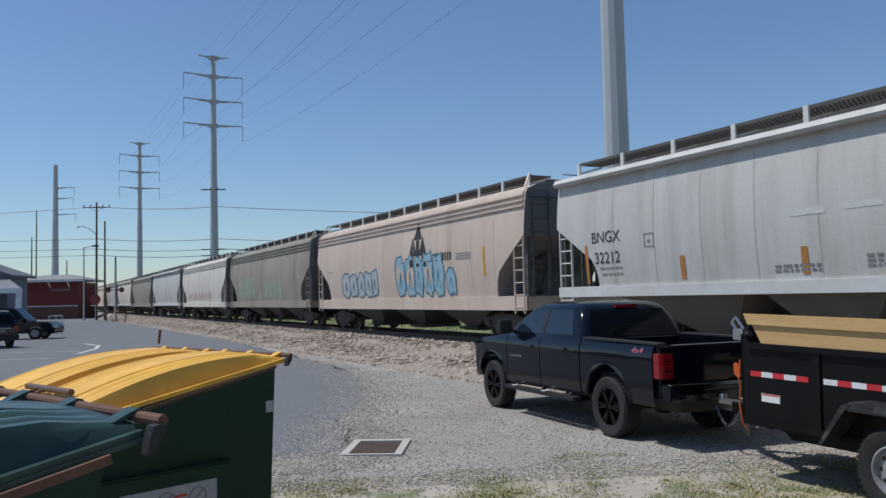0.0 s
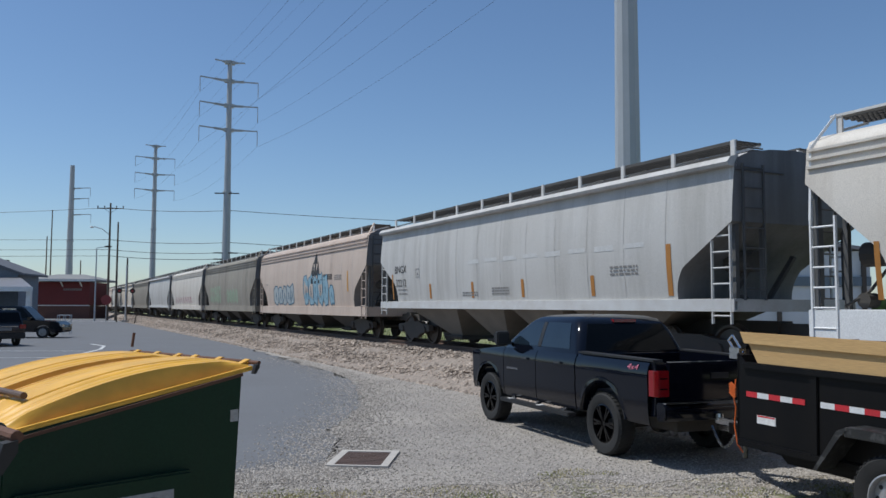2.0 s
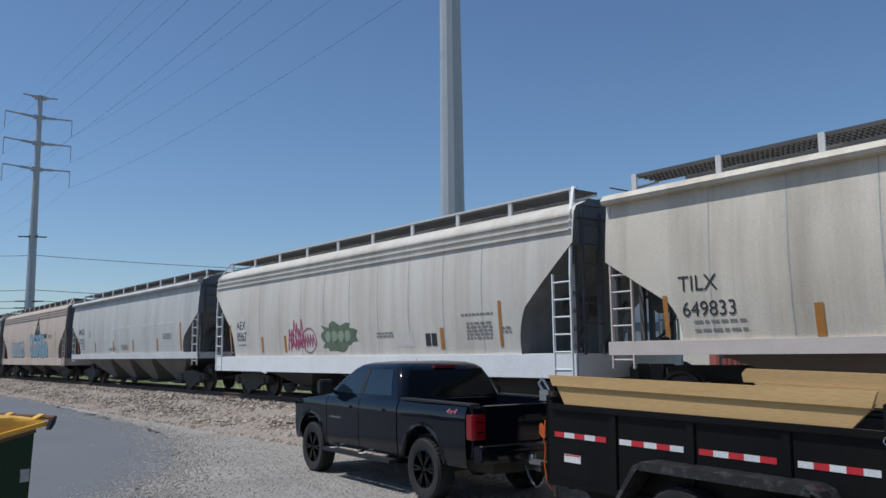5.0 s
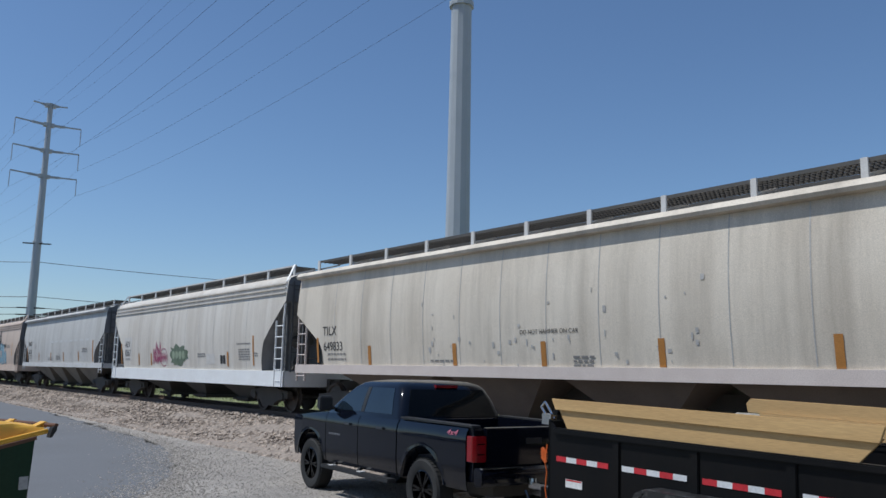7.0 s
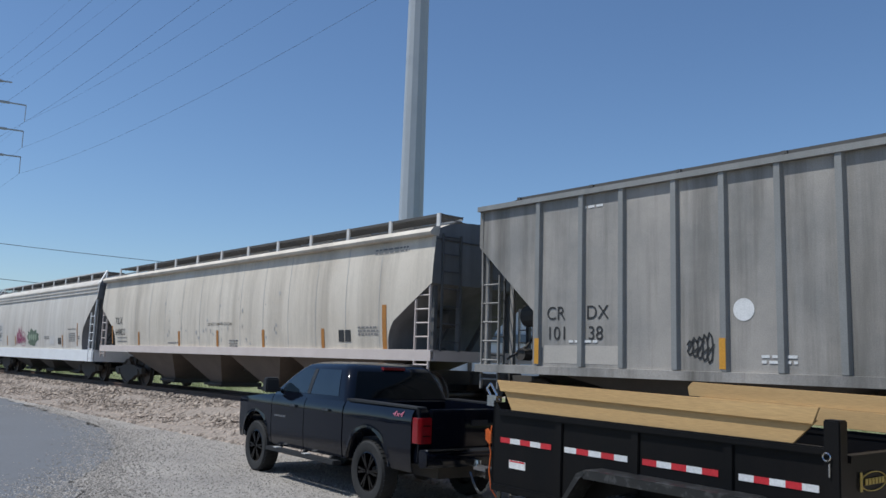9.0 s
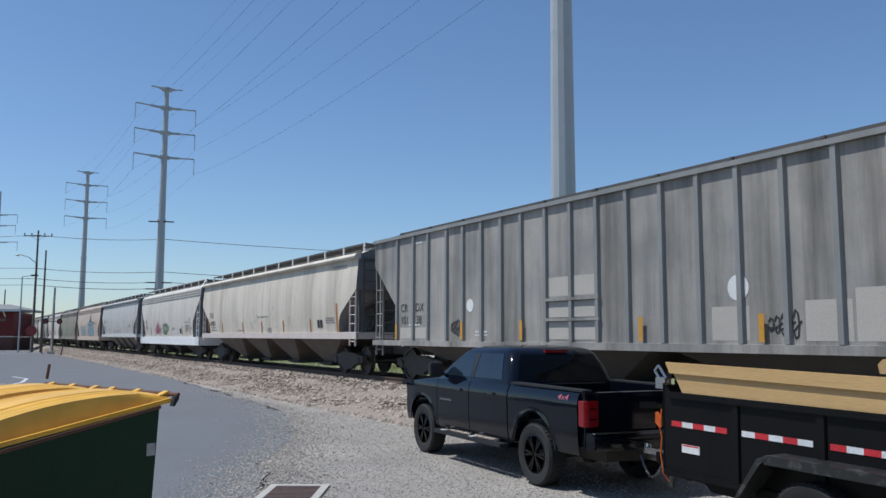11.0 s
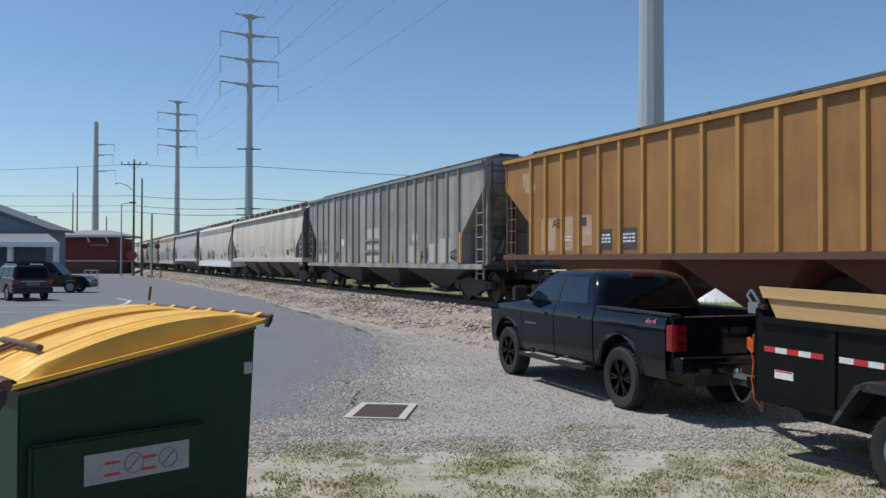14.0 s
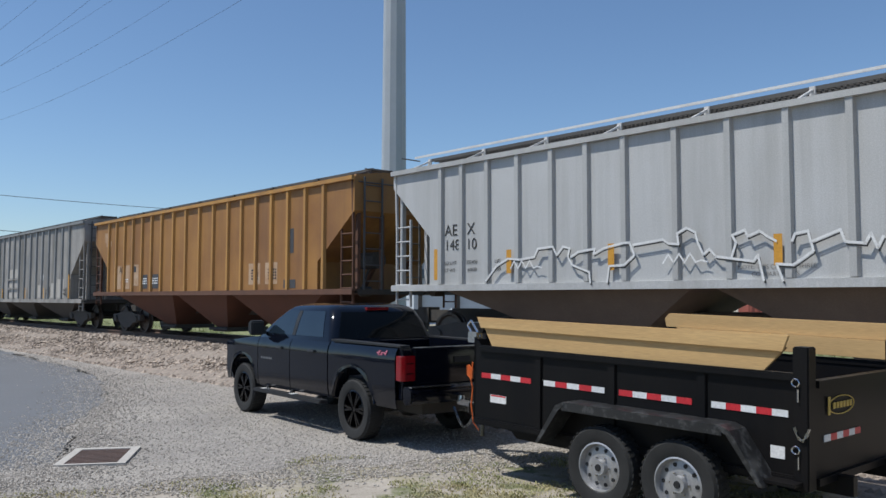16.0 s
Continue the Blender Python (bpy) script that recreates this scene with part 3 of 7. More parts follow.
def hopper_car(front, rear, paint, label, curved=True, cut=1.45, cut_top=3.55, cut_low=2.35, sill_h=0.2, sill_mat=None, bay_mat=None, bays=4, ribs=None, rib_mat=None, ridges=False, walk_style="mesh", wide_posts=1.3, eave=Z_EAVE, end_mat=None, z_side=Z_SILL, letters=()):
    """A covered hopper wagon from x = rear to x = front in the train's space."""
    car = thing("hopper_car", label, "freight car", None, "cars of the freight train")
    L = front - rear
    xm = (front + rear) / 2
    sill_mat = sill_mat or M_LIGHTSTEEL
    bay_mat = bay_mat or M_BAY_GREY
    end_mat = end_mat or paint

    # body: a loft of cross-sections whose underside rises to the slope sheets at both ends
    def low(d):
        if d >= cut and curved:
            return z_side
        if curved:
            t = d / cut
            knee = z_side + (cut_top - z_side) * 0.45
            return cut_top - (cut_top - knee) * t / 0.86 if t < 0.87 else z_side + 0.1 + (knee - z_side - 0.1) * ((1 - t) / 0.14) ** 0.45
        return cut_top + (cut_low - cut_top) * d / cut
    ds = [cut * q for q in (0, 0.3, 0.6, 0.86, 0.91, 0.95, 0.975, 0.99, 0.998, 1.0)] if curved else [0, cut * 0.5, cut]
    st = [(front - d, low(d)) for d in ds]
    if not curved:
        st.append((front - cut - 0.001, z_side))
    n_mid = 26
    xa, xb = front - cut - 0.002, rear + cut + 0.002
    st += [(xa + (xb - xa) * k / n_mid, z_side) for k in range(1, n_mid)]
    if not curved:
        st.append((rear + cut + 0.001, z_side))
    st += [(rear + d, low(d)) for d in reversed(ds)]
    bm = bmesh.new()
    roof = [(half_width(eave, curved) + 0.0, eave), (1.44, eave + 0.12), (1.16, eave + 0.24), (0.6, eave + 0.33), (0.0, eave + 0.36)] if curved else [(1.6, eave), (1.55, eave + 0.06), (0.8, eave + 0.17), (0.0, eave + 0.22)]
    loops = []
    nz = 9
    for x, zb in st:
        pts = [(half_width(zb + (eave - zb) * k / nz, curved), zb + (eave - zb) * k / nz) for k in range(nz)] + roof
        loop = [bm.verts.new((x, y, z)) for y, z in pts] + [bm.verts.new((x, -y, z)) for y, z in reversed(pts[:-1])]
        loops.append(loop)
    for p, q in zip(loops, loops[1:]):
        n = len(p)
        for k in range(n):
            bm.faces.new((p[k], p[(k + 1) % n], q[(k + 1) % n], q[k]))
    bm.faces.new(loops[0])
    bm.faces.new(loops[-1][::-1])
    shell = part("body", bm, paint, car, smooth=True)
    if curved:   # end and slope sheets: grime, with their shade put into the darker paint
        shell.data.materials.append(M_GRIMESHADE)
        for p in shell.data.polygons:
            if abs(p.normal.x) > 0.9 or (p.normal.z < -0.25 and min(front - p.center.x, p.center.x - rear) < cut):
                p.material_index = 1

    # sheets' joints or ribs
    if ribs:
        xs = [front - d for d in ribs]
        for x in xs:
            for s in (1, -1):
                bm = bmesh.new()
                prism(bm, [(x - 0.07, s * 1.598), (x - 0.045, s * 1.665), (x + 0.045, s * 1.665), (x + 0.07, s * 1.598)], z_side + 0.03, eave - 0.06, "z")
                part("side_rib", bm, rib_mat or paint, car)
        bm = bmesh.new()
        for s in (1, -1):
            cube(bm, (rear, s * 1.645 - 0.05, eave - 0.06), (front, s * 1.645 + 0.04, eave + 0.03))
        part("eave_rail", bm, rib_mat or paint, car)
    else:
        x = front - cut - 0.6
        while x > rear + cut:
            bm = bmesh.new()
            for j in range(10):
                a, b = z_side + 0.05 + (eave - z_side - 0.1) * j / 10, z_side + 0.05 + (eave - z_side - 0.1) * (j + 1) / 10
                q = [bm.verts.new((xx, half_width(z, True) + 0.004, z)) for xx, z in ((x, a), (x + 0.02, a), (x + 0.02, b), (x, b))]
                bm.faces.new(q)
            part("sheet_joint", bm, M_JOINT, car)
            x -= 1.27
    if curved and ridges:
        for dz in (-0.32, -0.18, -0.04):
            for s in (1, -1):
                bm = bmesh.new()
                y = s * (half_width(eave + dz, True) + 0.005)
                beam(bm, (rear + 0.05, y, eave + dz), (front - 0.05, y, eave + dz), 0.09, 0.04)
                part("roof_ridge", bm, paint, car)
    elif curved:
        bm = bmesh.new()
        for s in (1, -1):
            prism(bm, [(s * 1.45, eave - 0.05), (s * 1.65, eave - 0.03), (s * 1.68, eave + 0.03), (s * 1.60, eave + 0.13), (s * 1.40, eave + 0.18)], rear, front, "x")
        part("roof_edge", bm, paint, car, smooth=True)

    # running boards on brackets
    zt = eave + 0.49 if curved else eave + (0.33 if walk_style == "rail" else 0.28)
    for s in (1, -1):
        bm = bmesh.new()
        y0, y1 = s * (1.12 if curved else 0.85), s * (0.52 if curved else 0.3)
        beam(bm, (rear + 0.3, y0, zt), (front - 0.3, y0, zt), 0.03, 0.06)
        beam(bm, (rear + 0.3, y1, zt), (front - 0.3, y1, zt), 0.03, 0.05)
        x = rear + 0.3
        step = 0.085 if s > 0 else 0.3
        while x < front - 0.3:
            beam(bm, (x, y0, zt), (x, y1, zt), 0.022, 0.03)
            x += step
        for k in range(3):
            y = y0 + (y1 - y0) * (k + 1) / 4
            beam(bm, (rear + 0.3, y, zt - 0.005), (front - 0.3, y, zt - 0.005), 0.03, 0.03)
        part("running_board", bm, M_GRATE, car, "dark steel grating walkway along the roof")
    nb = max(2, round((L - 0.7) / wide_posts))
    for k in range(nb + 1):
        x = rear + 0.35 + (L - 0.7) * k / nb
        for s in (1, -1):
            bm = bmesh.new()
            y0 = s * (1.16 if curved else 0.9)
            if curved:
                cube(bm, (x - 0.05, y0 - 0.02, eave + 0.2), (x + 0.05, y0 + 0.02, zt + 0.03))
                beam(bm, (x, y0, eave + 0.27), (x, s * 0.5, zt - 0.03), 0.05, 0.04)
            else:
                cube(bm, (x - 0.04, y0 - 0.02, eave + 0.12), (x + 0.04, y0 + 0.02, zt + 0.02))
                beam(bm, (x, s * 1.5, eave + 0.03), (x, y0, zt - 0.03), 0.04, 0.03)
            part("walkway_bracket", bm, M_LIGHTSTEEL if walk_style != "dark" else M_GRATE, car)
    if walk_style == "rail":
        bm = bmesh.new()
        for s in (1, -1):
            beam(bm, (rear + 0.2, s * 1.18, zt + 0.03), (front - 0.2, s * 1.18, zt + 0.03), 0.03, 0.04)
        part("walkway_edge", bm, M_LIGHTSTEEL, car)
    # loading hatches
    bm = bmesh.new()
    cube(bm, (rear + 0.8, -0.32, eave + 0.3 if curved else eave + 0.18), (front - 0.8, 0.32, zt + 0.02))
    part("trough_hatch", bm, M_GRATE, car)

    # side sill
    for s in (1, -1):
        bm = bmesh.new()
        y = s * (half_width(z_side, curved) + 0.03)
        prism(bm, [(y - s * 0.16, z_side + 0.03), (y + s * 0.03, z_side + 0.02), (y + s * 0.03, z_side - sill_h), (y - s * 0.12, z_side - sill_h), (y - s * 0.12, z_side - sill_h + 0.03), (y - s * 0.0, z_side - sill_h + 0.03), (y - s * 0.0, z_side - 0.02), (y - s * 0.16, z_side - 0.02)], rear, front, "x")
        part("side_sill", bm, sill_mat, car)
    # end sills, centre sill, couplers
    for s, x in ((1, front), (-1, rear)):
        bm = bmesh.new()
        cube(bm, (min(x, x - s * 0.18), -1.5, z_side - sill_h), (max(x, x - s * 0.18), 1.5, z_side + 0.02))
        cube(bm, (min(x - s * 0.18, x - s * 1.5), -1.45, z_side - 0.05), (max(x - s * 0.18, x - s * 1.5), 1.45, z_side + 0.0))
        part("end_platform", bm, sill_mat if curved else M_UNDER, car)
        bm = bmesh.new()
        beam(bm, (x - s * 0.3, 0, 1.62), (x + s * 0.66, 0, 1.62), 0.22, 0.24)
        cube(bm, (x + s * 0.66 - 0.14, -0.17, 1.45), (x + s * 0.66 + 0.02 if s > 0 else x + s * 0.66 + 0.14, 0.17, 1.80))
        part("coupler", bm, M_UNDER, car)
        # posts under the slope sheet and the brake gear between them
        ztop = cut_top - 0.05
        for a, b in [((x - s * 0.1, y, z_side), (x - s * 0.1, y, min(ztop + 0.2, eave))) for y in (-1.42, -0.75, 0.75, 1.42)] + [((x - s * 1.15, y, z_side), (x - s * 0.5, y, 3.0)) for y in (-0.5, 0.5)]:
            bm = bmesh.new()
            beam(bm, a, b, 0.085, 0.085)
            part("end_post", bm, M_SHADEPAINT if curved else end_mat, car)
        bm = bmesh.new()
        rod(bm, (x - s * 0.35, 0.62, 2.88), (x - s * 1.0, 0.62, 2.88), 0.2, 0.2, 14)
        rod(bm, (x - s * 0.55, 0.75, 2.15), (x - s * 0.55, 1.0, 2.15), 0.12, 0.12, 10)
        pipe(bm, [(x - s * 0.75, 0.62, 2.7), (x - s * 0.6, 0.9, 2.3), (x - s * 0.3, 1.1, 2.05)], 0.025, 6)
        part("brake_reservoir", bm, M_UNDER, car)
        # ladders on the side and on the end
        for sy in (1, -1):
            bm = bmesh.new()
            ladder(bm, x - s * 0.08, x - s * 0.52, sy * 1.56, z_side - 0.42, 3.45 if curved else 3.6, 6)
            beam(bm, (x - s * 0.08, sy * 1.56, 3.4), (x - s * 0.08, sy * (1.5 if curved else 1.6), eave + 0.05), 0.05, 0.04)
            if ridges:
                beam(bm, (x - s * 0.08, sy * 1.52, eave), (x - s * 0.3, sy * 1.18, zt + 0.05), 0.05, 0.04)
            part("side_ladder", bm, sill_mat, car)
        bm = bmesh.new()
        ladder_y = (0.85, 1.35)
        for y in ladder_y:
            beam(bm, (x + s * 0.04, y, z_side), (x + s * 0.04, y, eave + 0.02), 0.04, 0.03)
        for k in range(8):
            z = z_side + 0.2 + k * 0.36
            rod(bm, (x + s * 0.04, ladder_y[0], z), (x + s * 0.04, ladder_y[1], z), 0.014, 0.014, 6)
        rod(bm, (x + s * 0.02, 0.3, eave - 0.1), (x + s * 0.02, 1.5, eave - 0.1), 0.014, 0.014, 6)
        part("end_ladder", bm, M_SHADEPAINT, car)
    bm = bmesh.new()
    cube(bm, (rear + 0.3, -0.2, 1.5), (front - 0.3, 0.2, 1.78))
    part("centre_sill", bm, M_UNDER, car)

    # discharge bays
    span = L - 2 * (cut + 1.25)
    for k in range(bays):
        w = span / bays
        x1 = front - cut - 1.25 - k * w
        x0 = x1 - w
        xc = (x0 + x1) / 2
        bm = bmesh.new()
        top = [(x0 + 0.02, -1.42), (x1 - 0.02, -1.42), (x1 - 0.02, 1.42), (x0 + 0.02, 1.42)]
        bot = [(xc - 0.35, -0.62), (xc + 0.35, -0.62), (xc + 0.35, 0.62), (xc - 0.35, 0.62)]
        if k == 0:
            top[1], top[2] = (front - cut + 0.1, -1.42), (front - cut + 0.1, 1.42)
        if k == bays - 1:
            top[0], top[3] = (rear + cut - 0.1, -1.42), (rear + cut - 0.1, 1.42)
        t = [bm.verts.new((x, y, z_side + 0.01)) for x, y in top]
        b = [bm.verts.new((x, y, RAIL_Z + 0.33)) for x, y in bot]
        for j in range(4):
            bm.faces.new((t[j], t[(j + 1) % 4], b[(j + 1) % 4], b[j]))
        bm.faces.new(t)
        bm.faces.new(b[::-1])
        bay = part("hopper_bay", bm, bay_mat, car)
        bm = bmesh.new()
        cube(bm, (xc - 0.42, -0.7, RAIL_Z + 0.2), (xc + 0.42, 0.7, RAIL_Z + 0.33))
        rod(bm, (xc - 0.55, 0.72, RAIL_Z + 0.27), (xc + 0.6, 0.72, RAIL_Z + 0.27), 0.04, 0.04, 8)
        part("outlet_gate", bm, M_UNDER, bay)
    for xc in (front - 1.75, rear + 1.75):
        WHEELSETS.extend(bogie_parts(car, xc))
    # lettering and strips
    for body, size, x, z, mat in letters:
        stencil(body, size, front - x, z, mat, car, curved)
    car["span"] = (front, rear)
    CARS.append(car)
    return car


def strips(car, front, xs, z0, z1, mat, curved, w=0.11):
    for x in xs:
        bm = bmesh.new()
        decal_quads(bm, [(front - x - w, front - x, z0, z1)], curved, 0.072 if not curved else 0.009)
        part("reflective_strip", bm, mat, car)


def patches(car, name, front, rects, mat, curved, lift=0.004, label=""):
    """Painted patches: (from the front, to, z0, z1), each a part."""
    for x0, x1, z0, z1 in rects:
        bm = bmesh.new()
        decal_quads(bm, [(front - x1, front - x0, z0, z1)], curved, lift)
        part(name, bm, mat, car, label)


def bars(car, front, rects, mat, curved, name="small_print"):
    """Rows of short bars where print is too small to read: (x, z, width, rows)."""
    bm = bmesh.new()
    rnd = random.Random(len(rects) + int(front * 10))
    for x, z, w, rows in rects:
        for r in range(rows):
            zz, xx = z - r * 0.075, x
            while xx < x + w:
                d = min(0.06 + rnd.random() * 0.12, x + w - xx)
                decal_quads(bm, [(front - xx - d, front - xx, zz, zz + 0.04)], curved, 0.009)
                xx += d + 0.035
    tagged(part(name, bm, mat, car), kind="stuff")


# -- car with the weathered tan paint and blue lettering sprayed along its side
f, r = 11.56, -4.68
c = hopper_car(f, r, M_BEIGE_CAR, "beige pink covered hopper car with sky-blue graffiti along its side", ridges=True, bays=3, sill_h=0.34, sill_mat=M_BEIGE_CAR, bay_mat=M_BAY_DARK, end_mat=M_RUST)
bars(c, f, [(1.35, 3.1, 0.5, 1), (12.6, 3.25, 0.9, 3)], M_FADED, True)
for i, (cx, w, h) in enumerate(((3.4, 0.55, 0.8), (4.2, 0.5, 0.75), (5.0, 0.45, 0.75), (5.7, 0.5, 0.8), (6.3, 0.4, 0.85), (8.6, 0.5, 1.1), (9.35, 0.5, 1.15), (10.0, 0.45, 1.1), (10.7, 0.5, 1.2), (11.4, 0.5, 1.1), (12.2, 0.4, 0.65))):
    bm = bmesh.new()
    bmo = bmesh.new()
    ring = blob(bm, f - cx, 2.15 + h / 2, w * 0.78, h * 0.58, True, seed=i, square=0.6, lift=0.0075 + 0.0004 * i)
    ribbon(bmo, ring + ring[:1], 0.05, True, 0.013)
    ribbon(bmo, [(f - cx - 0.1, 2.3), (f - cx, 2.2 + h * 0.6), (f - cx + 0.12, 2.35)], 0.04, True, 0.013)
    letter = part("graffiti_letter", bm, M_BLUEPAINT if i > 4 else M_PALEBLUE, c, "sky-blue bubble graffiti letter" if i > 4 else "pale half-faded bubble graffiti letter")
    part("outline", bmo, M_BLUELINE, letter)
bm = bmesh.new()
cx, cz = f - 10.0, 3.75
for dx in (-1, 0, 1):
    ox, oz = dx * 0.36, (0.42 if dx == 0 else -0.1)
    q = [(cx + ox - 0.3, cz + oz - 0.3), (cx + ox + 0.3, cz + oz - 0.3), (cx + ox, cz + oz + 0.32)]
    bm.faces.new([bm.verts.new((x, half_width(z, True) + 0.0072, z)) for x, z in q])
decal_quads(bm, [(cx - 0.62, cx - 0.3, cz - 0.75, cz - 0.38), (cx + 0.3, cx + 0.62, cz - 0.75, cz - 0.38), (cx - 0.12, cx + 0.12, cz - 0.75, cz + 0.1)], True, 0.0074)
part("emblem", bm, M_INK, c, "black arrow emblem")
bm = bmesh.new()
decal_quads(bm, [(f - 12.2 + 0.16 * -k - 0.1, f - 12.2 + 0.16 * -k, 3.12, 3.36) for k in range(-9, 1)], True)
part("painted_bars", bm, M_INK, c)
strips(c, f, [14.15], 2.6, 3.4, M_YELLOWTAPE, True)

# -- silver-grey car
f, r = -6.13, -22.57
c = hopper_car(f, r, M_GREY_CAR, "silver-grey curved-side covered hopper car with dirt streaks", eave=4.57, wide_posts=1.6, z_side=2.16, bays=4, bay_mat=M_BAY_GREY, end_mat=M_SHADEPAINT,
               letters=(("BNGX", 0.35, 1.3, 3.13, M_INK), ("32212", 0.35, 1.38, 2.68, M_INK)))
bars(c, f, [(1.55, 2.55, 0.75, 1), (1.6, 2.42, 0.7, 1), (6.2, 2.4, 0.9, 2), (7.9, 2.5, 0.9, 3), (13.0, 2.85, 0.9, 3)], M_FADED, True)
bm = bmesh.new()
ribbon(bm, [(f - 3.03, 2.96), (f - 3.3, 2.96), (f - 3.3, 3.22), (f - 3.03, 3.22), (f - 3.03, 2.96)], 0.02, True)
decal_quads(bm, [(f - 3.2, f - 3.12, 3.03, 3.1)], True)
part("test_panel", bm, M_FADED, c)
strips(c, f, [1.06], 2.25, 3.1, M_ORANGETAPE, True, 0.09)
strips(c, f, [4.0, 6.75, 9.4, 12.3], 2.27, 2.72, M_ORANGETAPE, True, 0.13)
strips(c, f, [14.75], 2.25, 3.25, M_ORANGETAPE, True, 0.14)
patches(c, "rubbed_mark", f, [(6.6 + k * 0.98, 7.25 + k * 0.98, 3.22 + 0.02 * (k % 2), 3.34) for k in range(8)], M_RUBBED, True, 0.005, "pale rubbed paint mark")

# -- weathered white car with a dark green and a magenta tag
f, r = -24.09, -40.05
c = hopper_car(f, r, M_WHITE_CAR, "weathered white covered hopper car with a bright white sill and tags", ridges=True, eave=4.56, cut_top=4.0, bays=3, sill_h=0.42, sill_mat=material("bright_white_sill", (0.78, 0.78, 0.77), 0.5, second=(0.66, 0.64, 0.62), scale=1.5), bay_mat=M_BAY_DARK, end_mat=M_SHADEPAINT, walk_style="rail", wide_posts=1.66,
               letters=(("AEX", 0.35, 1.69, 2.84, M_INK), ("8967", 0.35, 1.71, 2.5, M_INK)))
patches(c, "paint_patch", f, [(1.6, 2.55, 2.3, 3.25), (10.36, 11.07, 2.19, 2.52)], M_PATCH, True, 0.004)
patches(c, "paint_patch", f, [(x, x + w, 1.72, 1.9) for x, w in ((1.3, 0.6), (4.4, 0.7), (8.6, 0.8), (10.3, 0.7))], M_PATCH, True, 0.066)
bars(c, f, [(1.75, 2.48, 0.6, 1), (1.8, 2.34, 0.55, 1), (9.6, 2.5, 0.7, 2), (12.8, 2.8, 1.0, 1), (12.95, 2.62, 0.8, 5), (14.0, 2.5, 0.3, 2)], M_FADED, True)
bm = bmesh.new()
rnd = random.Random(4)
for k in range(6):
    x = f - 5.1 - k * 0.14
    ribbon(bm, [(x, 2.15 + rnd.random() * 0.2), (x - 0.1, 2.7 + rnd.random() * 0.35), (x - 0.25, 2.25), (x - 0.12, 2.35 + rnd.random() * 0.3)], 0.05, True)
ring = [(f - 6.3 + 0.38 * math.cos(a * 0.35), 2.42 + 0.33 * math.sin(a * 0.35)) for a in range(19)]
ribbon(bm, ring, 0.03, True)
for k in range(4):
    ribbon(bm, [(f - 6.05 - k * 0.14, 2.25), (f - 6.1 - k * 0.14, 2.58), (f - 6.18 - k * 0.14, 2.3)], 0.035, True)
part("magenta_tag", bm, M_PINKPAINT, c)
bm = bmesh.new()
blob(bm, f - 7.8, 2.5, 0.88, 0.34, True, n=26, rough=0.25, seed=9, square=0.5)
part("green_tag", bm, M_GREENPAINT, c, "dark green sprayed tag")
bm = bmesh.new()
for k in range(4):
    blob(bm, f - 7.32 - k * 0.32, 2.5, 0.14, 0.15, True, n=12, lift=0.0105, seed=k)
part("tag_letters", bm, M_PALEGREEN, c)
bm = bmesh.new()
decal_quads(bm, [(f - 11.7 - k * 0.22, f - 11.52 - k * 0.22, 2.2, 2.47) for k in range(2)], True)
part("data_plate", bm, M_INK, c)
strips(c, f, [1.18], 2.15, 3.0, M_ORANGETAPE, True, 0.09)
strips(c, f, [3.4, 4.85, 12.05], 2.12, 2.58, M_ORANGETAPE, True, 0.12)
strips(c, f, [13.95], 2.15, 3.05, M_ORANGETAPE, True, 0.09)

# -- long dusty tan car
f, r = -40.82, -59.85
c = hopper_car(f, r, M_TAN_CAR, "long dusty tan covered hopper car with dark grime runs", eave=4.57, wide_posts=1.6, z_side=2.17, bays=4, bay_mat=material("brown_dust_bay", (0.15, 0.12, 0.1), 0.8, second=(0.07, 0.06, 0.05), scale=1.1), end_mat=M_SHADEPAINT,
               sill_mat=material("dusty_pink_sill", (0.60, 0.52, 0.47), 0.6, second=(0.48, 0.4, 0.36), scale=2),
               letters=(("TILX", 0.34, 1.46, 2.95, M_INK), ("649833", 0.32, 1.5, 2.56, M_INK), ("DO NOT HAMMER ON CAR", 0.12, 8.95, 2.8, M_INK)))
bars(c, f, [(1.7, 2.45, 0.9, 1), (1.7, 2.32, 0.9, 1), (6.1, 2.28, 0.8, 1), (10.3, 2.35, 0.5, 3), (16.5, 2.65, 0.75, 3), (17.0, 4.35, 1.2, 2)], M_FADED, True)
bm = bmesh.new()
rnd = random.Random(11)
for k in range(46):
    x, z = f - 5.5 - rnd.random() * 7.5, 2.15 + rnd.random() * (0.6 if k % 3 else 1.4)
    decal_quads(bm, [(x - 0.02 - rnd.random() * 0.06, x, z, z + 0.02 + rnd.random() * 0.1)], True)
part("scuffs", bm, M_JOINT, c)
strips(c, f, [1.15], 2.25, 2.9, M_ORANGETAPE, True, 0.09)
strips(c, f, [3.62, 6.88, 9.5, 12.15, 15.0], 2.2, 2.66, M_ORANGETAPE, True, 0.13)
strips(c, f, [17.4], 2.2, 3.15, M_ORANGETAPE, True, 0.15)
bm = bmesh.new()
decal_quads(bm, [(f - 15.95 - k * 0.26, f - 15.73 - k * 0.26, 2.35, 2.62) for k in range(2)], True)
part("data_plate", bm, M_INK, c)

